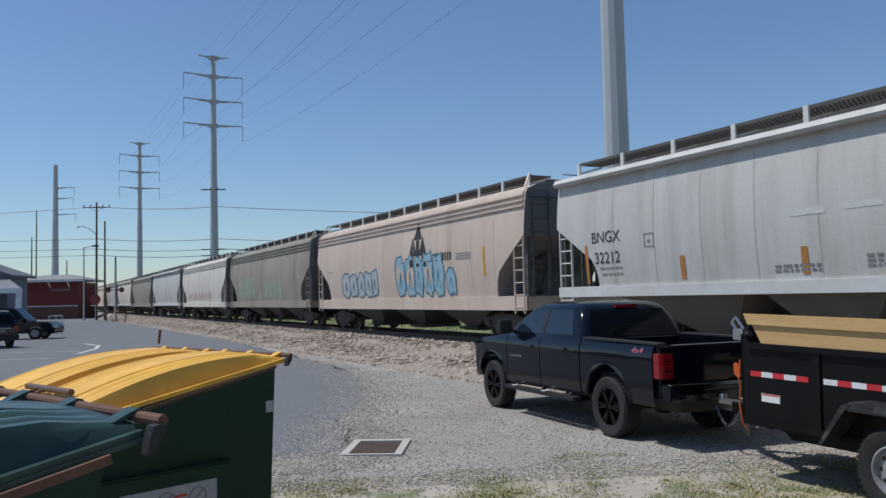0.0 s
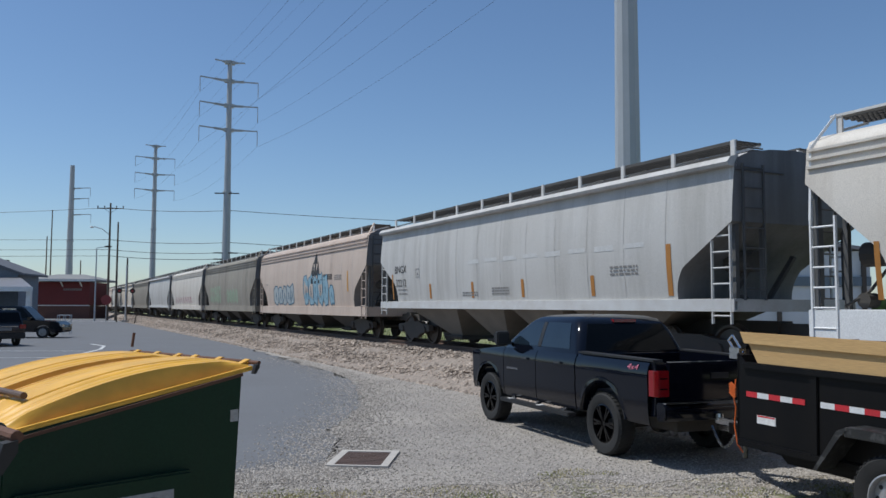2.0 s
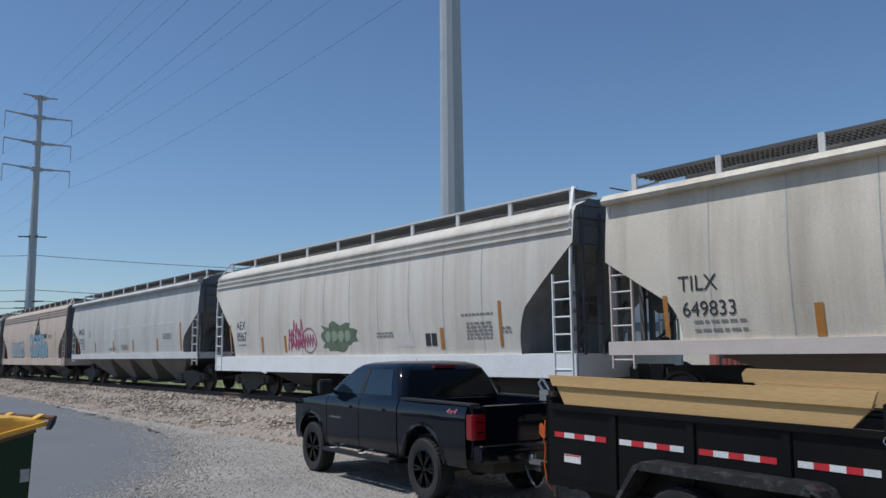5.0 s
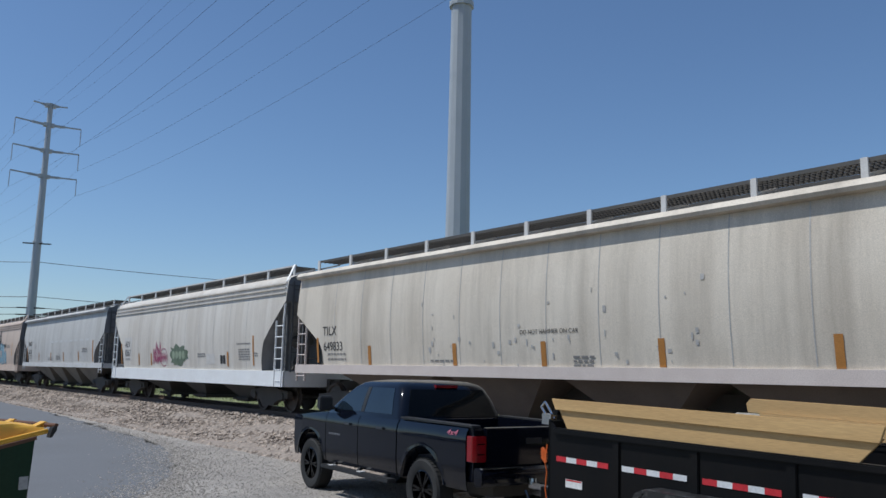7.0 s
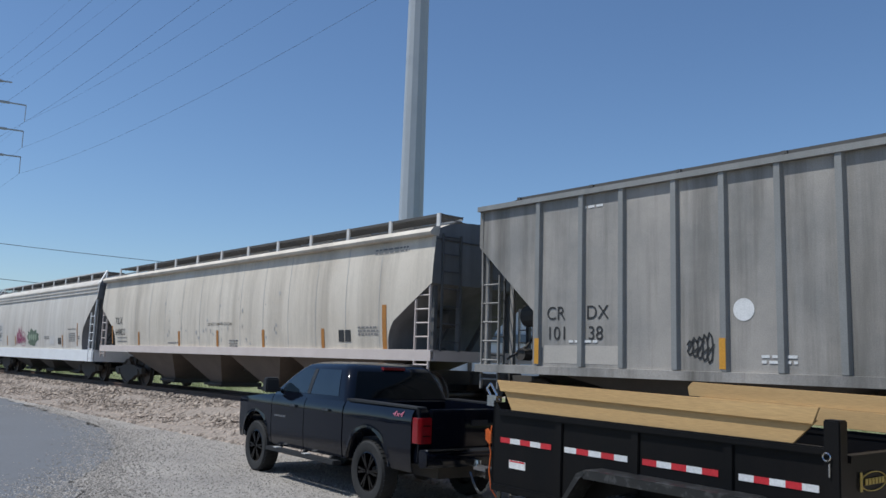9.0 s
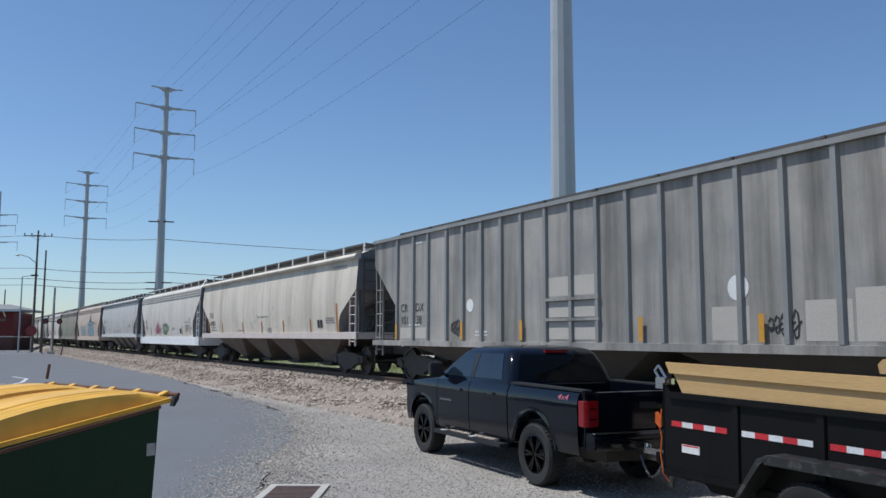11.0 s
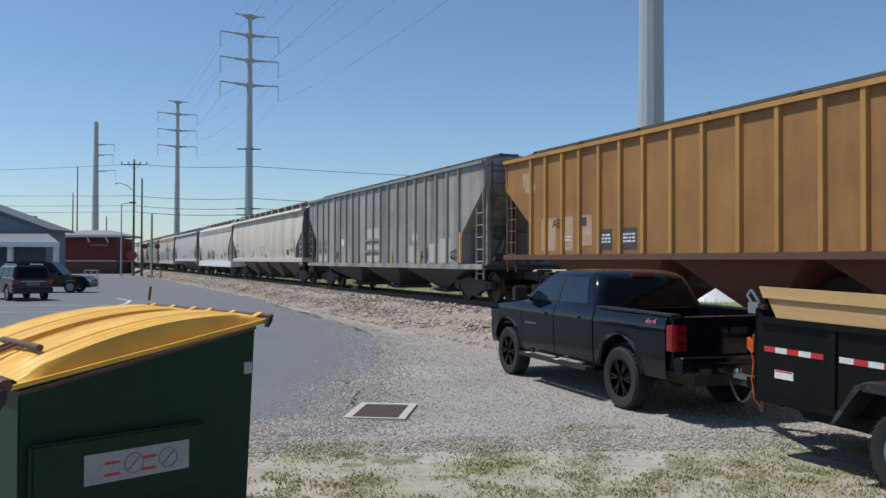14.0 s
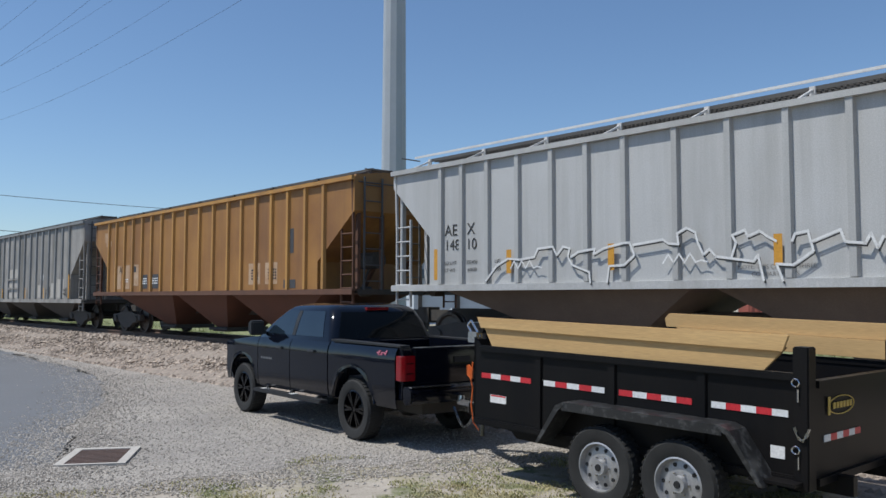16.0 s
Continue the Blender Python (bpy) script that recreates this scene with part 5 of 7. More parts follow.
    part("tailgate", bm, M_BLACK, t, bevel=0.015, smooth=True)
    bm = bmesh.new()
    cube(bm, (-1.245, -0.14, 1.12), (-1.228, 0.14, 1.2))
    part("tailgate_handle", bm, M_BLACKPLASTIC, t, bevel=0.006)
    bm = bmesh.new()
    cube(bm, (-1.12, -0.80, 0.78), (0.62, 0.80, 0.84))
    part("bed_floor", bm, M_BLACKPLASTIC, t)
    bm = bmesh.new()
    prism(bm, [(-1.20, 0.60), (-1.36, 0.62), (-1.40, 0.68), (-1.40, 0.80), (-1.34, 0.845), (-1.18, 0.84)], -0.97, 0.97)
    part("rear_bumper", bm, M_BLACK, t, bevel=0.02, smooth=True)
    for s in (1, -1):
        bm = bmesh.new()
        beam(bm, (-1.40, s * 0.3, 0.842), (-1.34, s * 0.95, 0.842), 0.07, 0.016)
        part("bumper_step", bm, M_CHROME, t)
    for s in (1, -1):
        bm = bmesh.new()
        prism(bm, [(-1.245, s * 0.80), (-1.242, s * 0.955), (-1.20, s * 0.998), (-1.08, s * 0.996), (-1.08, s * 0.97), (-1.10, s * 0.80)], 0.91, 1.235, "z")
        tl = part("tail_light", bm, M_REDLENS, t, "red tail light", bevel=0.008)
        for z in (1.0, 1.13):
            bm = bmesh.new()
            cube(bm, (-1.250, min(s * 0.83, s * 0.94), z), (-1.244, max(s * 0.83, s * 0.94), z + 0.015))
            part("lens_divider", bm, M_RIMBLACK, tl)
        # mirrors, handles, steps
        bm = bmesh.new()
        prism(bm, [(2.80, 1.38), (2.86, 1.36), (2.95, 1.42), (2.95, 1.58), (2.88, 1.62), (2.80, 1.60)], min(s * 1.0, s * 1.23), max(s * 1.0, s * 1.23))
        beam(bm, (2.86, s * 0.93, 1.40), (2.88, s * 1.02, 1.43), 0.1, 0.06)
        part("side_mirror", bm, M_BLACKPLASTIC, t, bevel=0.02, smooth=True)
        for x in (1.05, 2.12):
            bm = bmesh.new()
            beam(bm, (x, s * 1.018, 1.19), (x + 0.2, s * 1.018, 1.19), 0.045, 0.035)
            part("door_handle", bm, M_DARKCHROME, t, bevel=0.008)
        bm = bmesh.new()
        beam(bm, (0.72, s * 1.03, 0.46), (2.98, s * 1.03, 0.46), 0.15, 0.06)
        for x in (1.0, 1.85, 2.7):
            beam(bm, (x, s * 0.9, 0.55), (x, s * 1.02, 0.46), 0.07, 0.05)
        part("running_board", bm, M_BLACKPLASTIC, t, bevel=0.012)
        for x in (1.62, 2.62):
            bm = bmesh.new()
            beam(bm, (x, s * 1.03, 0.494), (x + 0.12, s * 1.03, 0.494), 0.10, 0.012)
            part("step_pad", bm, M_LIGHTSTEEL, t)
        bm = bmesh.new()
        for k in range(7):
            cube(bm, (2.5 + k * 0.06, min(s * 0.99, s * 1.008), 0.98), (2.54 + k * 0.06, max(s * 0.99, s * 1.008), 1.012))
        part("door_badge", bm, M_CHROME, t)
        bm = bmesh.new()
        prism(bm, [(4.42, s * 0.62), (4.60, s * 0.62), (4.55, s * 0.90), (4.35, s * 0.92)], 1.0, 1.15, "z")
        part("headlight", bm, M_CHROME, t, bevel=0.01)
    # 4x4 decal on the bed's sides
    cu = bpy.data.curves.new("decal", "FONT")
    cu.body, cu.size, cu.shear = "4x4", 0.13, 0.3
    tmp = bpy.data.objects.new("decal", cu)
    me = bpy.data.meshes.new_from_object(tmp)
    bpy.data.objects.remove(tmp)
    for v in me.vertices:
        v.co = (-0.62 - v.co.x * 1.25, 1.004 - max(0.0, v.co.y * 0.8 - 0.03) * 0.35, 1.225 + v.co.y * 0.8)
    me.materials.clear()
    me.materials.append(material("pink_red_decal", (0.6, 0.16, 0.22), 0.5))
    d = new("decal", me)
    d.parent = t
    bm = bmesh.new()
    prism(bm, [(4.52, 0.66), (4.63, 0.7), (4.64, 0.95), (4.62, 1.12), (4.5, 1.12)], -0.6, 0.6)
    part("grille", bm, M_BLACKPLASTIC, t, bevel=0.015)
    bm = bmesh.new()
    cube(bm, (-1.0, -0.5, 0.42), (4.2, 0.5, 0.58))
    rod(bm, (0, -0.85, 0.42), (0, 0.85, 0.42), 0.07, 0.07, 10)
    lathe(bm, [(0, -0.14), (0.15, -0.1), (0.17, 0), (0.15, 0.1), (0, 0.14)], (0, 0, 0.42), "y", 14)
    part("chassis", bm, M_UNDER, t)
    bm = bmesh.new()
    beam(bm, (-1.2, 0, 0.5), (-1.58, 0, 0.5), 0.07, 0.07)
    rod(bm, (-1.55, 0, 0.53), (-1.55, 0, 0.6), 0.025, 0.03, 10)
    part("hitch", bm, M_CHROME, t)
    bm = bmesh.new()
    rod(bm, (3.1, -0.8, 1.33), (3.0, -0.8, 1.95), 0.008, 0.004, 6)
    part("antenna", bm, M_BLACKPLASTIC, t)
    for x in (0.0, WB):
        for s in (1, -1):
            wheel(t, x, s * 0.85, R, R, 0.27, s, M_RIMBLACK, 6)
    return t


pickup(pose(3.37, 12.03, 0.005, 0, 0, 107.7))

# ---- dump trailer ----
M_TRAILER = material("satin_black_trailer_paint", (0.006, 0.006, 0.007), 0.4, second=(0.011, 0.010, 0.009), scale=1.3, streak=0.25, streak_color=(0.022, 0.018, 0.015), spec=0.14)
M_REDTAPE = material("red_reflective_tape", (0.55, 0.03, 0.04), 0.35)
M_WHITETAPE = material("white_reflective_tape", (0.72, 0.72, 0.72), 0.35)
M_LUMBER = material("yellow_pine_lumber", (0.54, 0.35, 0.15), 0.7, second=(0.40, 0.24, 0.095), scale=1.0, fine=20, bump=0.002)
grain_map(M_LUMBER, (0.5, 9.0, 9.0))
M_SILVER = material("silver_wheel_paint", (0.42, 0.42, 0.43), 0.4, metal=0.5, second=(0.28, 0.27, 0.26), scale=5)
M_ORANGESTRAP = material("orange_strap_webbing", (0.80, 0.15, 0.02), 0.6)
M_GOLD = material("gold_emblem", (0.55, 0.38, 0.08), 0.5)
M_LABEL = material("white_sticker", (0.75, 0.74, 0.72), 0.6)


def trailer(m):
    t = thing("dump_trailer", "black tandem-axle dump trailer with red and white reflective tape", "trailer", m)
    xf, xr, yb, z0, z1 = 2.33, -1.43, 0.97, 0.54, 1.385
    for s in (1, -1):
        bm = bmesh.new()
        prism(bm, [(xf, z0), (xf, z1 + 0.12), (xf - 0.12, z1), (xr, z1), (xr, z0)], min(s * yb, s * (yb - 0.03)), max(s * yb, s * (yb - 0.03)))
        part("box_side", bm, M_TRAILER, t)
        bm = bmesh.new()
        beam(bm, (xf - 0.1, s * yb, z1), (xr, s * yb, z1), 0.08, 0.07)
        part("top_rail", bm, M_TRAILER, t, bevel=0.012)
        bm = bmesh.new()
        beam(bm, (xf - 0.02, s * (yb + 0.005), z0 + 0.03), (xr, s * (yb + 0.005), z0 + 0.03), 0.06, 0.07)
        part("bottom_rail", bm, M_TRAILER, t, bevel=0.01)
        for x in (xf - 0.98, xf - 1.92, xf - 2.88):
            bm = bmesh.new()
            cube(bm, (x - 0.045, min(s * yb, s * (yb + 0.022)), z0), (x + 0.045, max(s * yb, s * (yb + 0.022)), z1 - 0.02))
            part("side_stake", bm, M_TRAILER, t, bevel=0.008)
        # reflective tape: alternating pieces between the stakes
        for i, (a, b) in enumerate(((2.2, 1.46), (1.28, 0.50), (0.33, -0.45), (-0.64, -1.32))):
            n = 5
            for k in range(n):
                p, q = a + (b - a) * k / n, a + (b - a) * (k + 1) / n
                bm = bmesh.new()
                cube(bm, (min(p, q), min(s * yb, s * (yb + 0.006)), 1.06), (max(p, q), max(s * yb, s * (yb + 0.006)), 1.115))
                part("tape_strip", bm, M_REDTAPE if (k + (0 if i in (0, 2) else 1)) % 2 == 0 else M_WHITETAPE, t)
        # fender
        bm = bmesh.new()
        out = [(1.12, 0.52), (0.86, 0.88), (0.78, 0.93), (-0.84, 0.93), (-0.92, 0.89), (-1.2, 0.52), (-1.24, 0.52), (-0.95, 0.93), (-0.86, 0.965), (0.80, 0.965), (0.90, 0.92), (1.16, 0.52)]
        prism(bm, out, min(s * yb, s * (yb + 0.27)), max(s * yb, s * (yb + 0.27)))
        prism(bm, [(0.82, 0.93), (-0.88, 0.93), (-0.88, 0.88), (0.82, 0.88)], min(s * (yb + 0.255), s * (yb + 0.27)), max(s * (yb + 0.255), s * (yb + 0.27)))
        part("fender", bm, material("tread_plate_fender", (0.02, 0.02, 0.021), 0.35, second=(0.1, 0.1, 0.1), scale=14, lo=0.5, hi=0.6) if s == 1 else M_TRAILER, t)
        bm = bmesh.new()
        cube(bm, (-1.46, min(s * yb, s * (yb + 0.2)), 0.55), (-1.08, max(s * yb, s * (yb + 0.2)), 0.575))
        part("rear_step", bm, M_TRAILER, t)
        for x in (0.424, -0.424):
            wheel(t, x, s * 1.06, 0.385, 0.385, 0.23, s, M_SILVER, 0, rim_r=0.6, holes=True)
        bm = bmesh.new()
        cube(bm, (xr - 0.08, min(s * (yb + 0.06), s * (yb - 0.08)), 0.5), (xr + 0.05, max(s * (yb + 0.06), s * (yb - 0.08)), z1 + 0.25))
        part("rear_post", bm, M_TRAILER, t, bevel=0.01)
    bm = bmesh.new()
    cube(bm, (xr, -yb, z0), (xf, yb, z0 + 0.04))
    part("box_floor", bm, M_TRAILER, t)
    bm = bmesh.new()
    cube(bm, (xf - 0.03, -yb, z0), (xf, yb, z1 + 0.1))
    part("front_wall", bm, M_TRAILER, t)
    bm = bmesh.new()
    cube(bm, (xr - 0.06, -yb + 0.1, z0), (xr - 0.02, yb - 0.1, z1 - 0.02))
    for z in (z0 + 0.02, z1 - 0.05):
        beam(bm, (xr - 0.07, -yb + 0.1, z), (xr - 0.07, yb - 0.1, z), 0.05, 0.06)
    gate = part("tailgate", bm, M_TRAILER, t)
    bm = bmesh.new()
    outer = [(0.40 + 0.25 * math.cos(k * 0.2618), 1.14 + 0.075 * math.sin(k * 0.2618)) for k in range(25)]
    for (a, b), (c, e) in zip(outer, outer[1:]):
        beam(bm, (xr - 0.073, a, b), (xr - 0.073, c, e), 0.008, 0.008)
    for k in range(6):
        cube(bm, (xr - 0.075, 0.56 - k * 0.065 - 0.045, 1.115), (xr - 0.07, 0.56 - k * 0.065, 1.165))
    part("emblem_oval", bm, M_GOLD, gate, "gold oval emblem")
    bm = bmesh.new()
    cube(bm, (xr - 0.076, 0.62, 1.07), (xr - 0.071, 0.66, 1.22))
    part("emblem_bar", bm, M_GOLD, gate)
    for k in range(6):
        bm = bmesh.new()
        cube(bm, (xr - 0.068, 0.72 - k * 0.12 - 0.12, 0.86), (xr - 0.062, 0.72 - k * 0.12, 0.915))
        part("tape_strip", bm, M_REDTAPE if k % 2 else M_WHITETAPE, gate)
    bm = bmesh.new()
    for y in (0.5, -0.5):
        beam(bm, (2.2, y, 0.5), (-1.65, y, 0.5), 0.08, 0.16)
    for x in (2.0, 1.0, 0.0, -1.0):
        beam(bm, (x, -0.95, 0.56), (x, 0.95, 0.56), 0.07, 0.09)
    for y in (0.5, -0.5):
        beam(bm, (2.25, y, 0.5), (3.35, 0.02 * (1 if y > 0 else -1), 0.5), 0.08, 0.13)
    prism(bm, [(2.3, 0.60), (2.0, 0.36), (1.2, 0.36), (1.0, 0.60)], -0.6, 0.6)
    part("frame", bm, M_TRAILER, t)
    bm = bmesh.new()
    beam(bm, (3.2, 0, 0.55), (3.6, 0, 0.56), 0.09, 0.08)
    lathe(bm, [(0.0, 0.09), (0.05, 0.08), (0.06, 0.0), (0.05, -0.02), (0, -0.02)], (3.58, 0, 0.56), "z", 12)
    part("coupler", bm, M_CHROME, t)
    bm = bmesh.new()
    cube(bm, (2.42, -0.35, 0.6), (2.9, 0.35, 0.98))
    part("tongue_box", bm, M_TRAILER, t, bevel=0.02)
    bm = bmesh.new()
    rod(bm, (2.95, 0.22, 0.22), (2.95, 0.22, 0.98), 0.035, 0.035, 10)
    part("jack", bm, M_DARKCHROME, t)
    # chains and strap
    for s in (1, -1):
        bm = bmesh.new()
        pts = [(3.05 + 0.5 * u, s * (0.25 - 0.1 * u), 0.5 - 0.22 * math.sin(math.pi * u)) for u in [k / 14 for k in range(15)]]
        for k, (a, b) in enumerate(zip(pts, pts[1:])):
            beam(bm, a, b, 0.03 if k % 2 else 0.014, 0.014 if k % 2 else 0.03)
        part("safety_chain", bm, M_DARKCHROME, t)
    bm = bmesh.new()
    pipe(bm, [(2.36, 0.96, 1.22), (2.38, 0.97, 1.02), (2.37, 0.95, 0.92), (2.42, 0.92, 0.72), (2.40, 0.90, 0.52), (2.52, 0.7, 0.4)], 0.008, 6)
    for k in range(4):
        beam(bm, (2.36, 0.97, 1.03 + k * 0.03), (2.41, 0.99, 1.09 + k * 0.03), 0.035, 0.03)
    part("ratchet_strap", bm, M_ORANGESTRAP, t, "bright orange ratchet strap hanging down")
    bm = bmesh.new()
    cube(bm, (1.82, yb, 0.80), (2.06, yb + 0.004, 0.885))
    part("warning_label", bm, M_LABEL, t)
    bm = bmesh.new()
    cube(bm, (1.83, yb + 0.004, 0.868), (2.05, yb + 0.0055, 0.883))
    part("label_band", bm, M_REDTAPE, t)
    bm = bmesh.new()
    cube(bm, (-1.29, yb, 0.72), (-1.17, yb + 0.004, 0.82))
    part("warning_label", bm, M_LABEL, t)
    # latches and chains on the rear post
    for z in (1.35, 0.82):
        bm = bmesh.new()
        lathe(bm, [(0.030, -0.008), (0.037, 0), (0.030, 0.008), (0.023, 0), (0.030, -0.008)], (xr + 0.02, yb + 0.075, z), "y", 14, caps=False)
        rod(bm, (xr, yb + 0.07, z - 0.05), (xr, yb + 0.07, z - 0.15), 0.008, 0.008, 6)
        part("post_latch", bm, M_CHROME, t)
    bm = bmesh.new()
    pts = [(xr + 0.03 - 0.12 * u, yb + 0.07, 1.0 - 0.1 * math.sin(math.pi * u)) for u in [k / 8 for k in range(9)]]
    for k, (a, b) in enumerate(zip(pts, pts[1:])):
        beam(bm, a, b, 0.026 if k % 2 else 0.012, 0.012 if k % 2 else 0.026)
    part("latch_chain", bm, M_CHROME, t)
    # tarp roller and bracket at the front
    bm = bmesh.new()
    rod(bm, (xf + 0.02, -yb, z1 + 0.2), (xf + 0.02, yb - 0.12, z1 + 0.2), 0.04, 0.04, 10)
    beam(bm, (xf + 0.02, -yb + 0.2, z1), (xf + 0.02, -yb + 0.2, z1 + 0.22), 0.05, 0.05)
    beam(bm, (xf + 0.02, yb - 0.25, z1), (xf + 0.02, yb - 0.25, z1 + 0.22), 0.05, 0.05)
    part("tarp_roller", bm, M_TRAILER, t)
    bm = bmesh.new()
    pipe(bm, [(xf + 0.03, yb - 0.12, z1 + 0.12), (xf + 0.16, yb - 0.1, z1 + 0.3), (xf + 0.22, yb - 0.1, z1 + 0.24), (xf + 0.08, yb - 0.12, z1 + 0.05)], 0.014, 6)
    cube(bm, (xf + 0.03, yb - 0.16, z1 + 0.05), (xf + 0.17, yb - 0.06, z1 + 0.17))
    part("crank_bracket", bm, M_CHROME, t, "bright metal crank bracket")
    return t


TRAILER_POSE = pose(4.947, 7.297, 0.0, 0, 0, 111.6) @ Matrix.Translation((0, 0, 0.385)) @ pose(0, 0, 0, 0, -1.1, 0) @ Matrix.Translation((0, 0, -0.385))
trailer(TRAILER_POSE)


def plank(name, pts, y0, y1, m, label):
    bm = bmesh.new()
    prism(bm, pts, y0, y1)
    ob = part(name, bm, M_LUMBER, None, bevel=0.004)
    ob.matrix_basis = m
    return tagged(ob, label, "lumber", "boards on the trailer")


plank("side_board", [(2.28, 1.735), (2.22, 1.615), (-1.28, 1.585), (-1.33, 1.72)], 0.957, 0.985, TRAILER_POSE, "upper pine board set along the trailer's side")
plank("side_board", [(2.24, 1.70), (2.05, 1.39), (-1.08, 1.39), (-1.30, 1.62)], 0.928, 0.955, TRAILER_POSE, "lower pine board with angled ends on the trailer")
plank("side_board", [(1.02, 1.80), (1.08, 1.74), (1.06, 1.64), (-2.6, 1.60), (-2.6, 1.77)], -0.993, -0.955, TRAILER_POSE, "long pine board along the trailer's other side")
plank("side_board", [(0.9, 1.64), (0.7, 1.46), (-2.6, 1.42), (-2.6, 1.60)], -0.942, -0.905, TRAILER_POSE, "second long pine board on the trailer")

# ---- dumpsters ----
M_GREEN = material("dark_green_dumpster_steel", (0.007, 0.034, 0.017), 0.55, second=(0.013, 0.042, 0.022), scale=1.6, streak=0.3, streak_color=(0.022, 0.03, 0.02), spec=0.25)
M_YELLOWLID = material("yellow_plastic_lid", (0.78, 0.43, 0.05), 0.42, second=(0.66, 0.34, 0.045), scale=1.6, fine=5)
M_DARKLID = material("dark_green_plastic_lid", (0.035, 0.065, 0.058), 0.33, second=(0.022, 0.045, 0.04), scale=2.5, fine=6, spec=0.3)
M_GREYTAG = material("grey_reflector_tag", (0.4, 0.4, 0.4), 0.5)


def dumpster(m, lid_mat, label, sticker):
    d = thing("dumpster", label, "dumpster", m, "dumpsters in the lot")
    hi, lo, X, W = (1.60, 1.30, 1.62, 0.97) if sticker else (1.72, 1.42, 1.62, 0.97)
    bm = bmesh.new()
    prof = [(0.16 if sticker else 0.5, 0.12), (0.09, hi - 0.02), (X, lo), (X, 0.55), (X - 0.35, 0.12)]
    prism(bm, prof, -W, W)
    part("bin", bm, M_GREEN, d, bevel=0.012)
    for s in (1, -1):
        bm = bmesh.new()
        beam(bm, (0.09, s * W, hi - 0.035), (X, s * W, lo - 0.03), 0.014, 0.022)
        part("top_rim", bm, M_RUST, d, "rusty top rim")
        bm = bmesh.new()
        cube(bm, (X * 0.30, min(s * W, s * (W + 0.07)), 0.56), (X * 0.97, max(s * W, s * (W + 0.07)), 0.98))
        part("fork_pocket", bm, M_GREEN, d, bevel=0.015)
        bm = bmesh.new()
        prism(bm, [(-0.03, hi + 0.01), (0.0, hi - 0.035), (0.018, hi - 0.035), (0.0, hi + 0.03), (-0.03, hi + 0.035)], min(s * (W - 0.005), s * (W + 0.03)), max(s * (W - 0.005), s * (W + 0.03)))
        part("hinge_lug", bm, M_BLACKPLASTIC, d)
        bm = bmesh.new()
        cube(bm, (0.12, min(s * W, s * (W + 0.004)), hi - 0.35), (0.18, max(s * W, s * (W + 0.004)), hi - 0.27))
        part("reflector_tag", bm, M_GREYTAG, d)
    bm = bmesh.new()
    rod(bm, (-0.03, -W - 0.02, hi + 0.04), (-0.03, W + 0.02, hi + 0.04), 0.014, 0.014, 10)
    part("hinge_rod", bm, M_RUST, d)
    bm = bmesh.new()
    rod(bm, (X + 0.02, -W + 0.05, lo + 0.02), (X + 0.02, W - 0.05, lo + 0.02), 0.03, 0.03, 10)
    part("front_bar", bm, M_GREEN, d)
    # two lid halves: crowned plastic sheets with ribs and a rolled edge
    for half in (0, 1):
        y0 = -W + 0.01 + half * W
        y1 = y0 + W - 0.02
        bm = bmesh.new()
        nx, ny = 16, 60
        g = []
        for i in range(nx + 1):
            u = i / nx
            row = []
            for j in range(ny + 1):
                v = j / ny
                edge = min(v, 1 - v) * (y1 - y0)
                wall = min(1, max(0, (edge - 0.06) / 0.03))
                crown = 0.115 * math.sin(math.pi * min(1, u * 0.93 + 0.05)) * wall * wall * (3 - 2 * wall) + 0.02 * math.sin(math.pi * v)
                wave = 0.5 - 0.5 * math.cos(2 * math.pi * (v - 0.14) / 0.12)
                rib = 0.024 * min(1, wave * 1.5) * min(1, max(0, (u - 0.04) / 0.06)) * min(1, max(0, (0.96 - u) / 0.06)) if 0.14 < v < 0.38 or 0.62 < v < 0.86 else 0.024 * min(1, max(0, (u - 0.04) / 0.06)) * min(1, max(0, (0.96 - u) / 0.06)) * wall
                row.append(bm.verts.new((-0.01 + (X + 0.05) * u, y0 + (y1 - y0) * v, hi + 0.004 + (lo - hi) * u + crown + rib)))
            g.append(row)
        for i in range(nx):
            for j in range(ny):
                bm.faces.new((g[i][j], g[i + 1][j], g[i + 1][j + 1], g[i][j + 1]))
        res = bmesh.ops.extrude_face_region(bm, geom=list(bm.faces))
        bmesh.ops.translate(bm, verts=[e for e in res["geom"] if isinstance(e, bmesh.types.BMVert)], vec=(0, 0, -0.012))
        lid = part("lid", bm, lid_mat, d, smooth=True)
        for k in range(3):
            bm = bmesh.new()
            y = y0 + 0.12 + k * (y1 - y0 - 0.24) / 2
            lathe(bm, [(0.014, -0.03), (0.02, -0.03), (0.02, 0.03), (0.014, 0.03)], (-0.03, y, hi + 0.04), "y", 12, caps=False)
            beam(bm, (-0.03, y, hi + 0.056), (0.05, y, hi + 0.022), 0.055, 0.01)
            part("hinge_loop", bm, lid_mat, lid)
        for y in (y0 + 0.02, y1 - 0.02):
            bm = bmesh.new()
            beam(bm, (0.0, y, hi + 0.010), (X + 0.04, y, lo + 0.010), 0.025, 0.016)
            part("lid_edge", bm, lid_mat, lid)
    bm = bmesh.new()
    rod(bm, (-0.03, -0.97, hi + 0.08), (-0.05, -0.98, hi + 0.2), 0.012, 0.012, 6)
    part("rod_pin", bm, M_RUST, d)
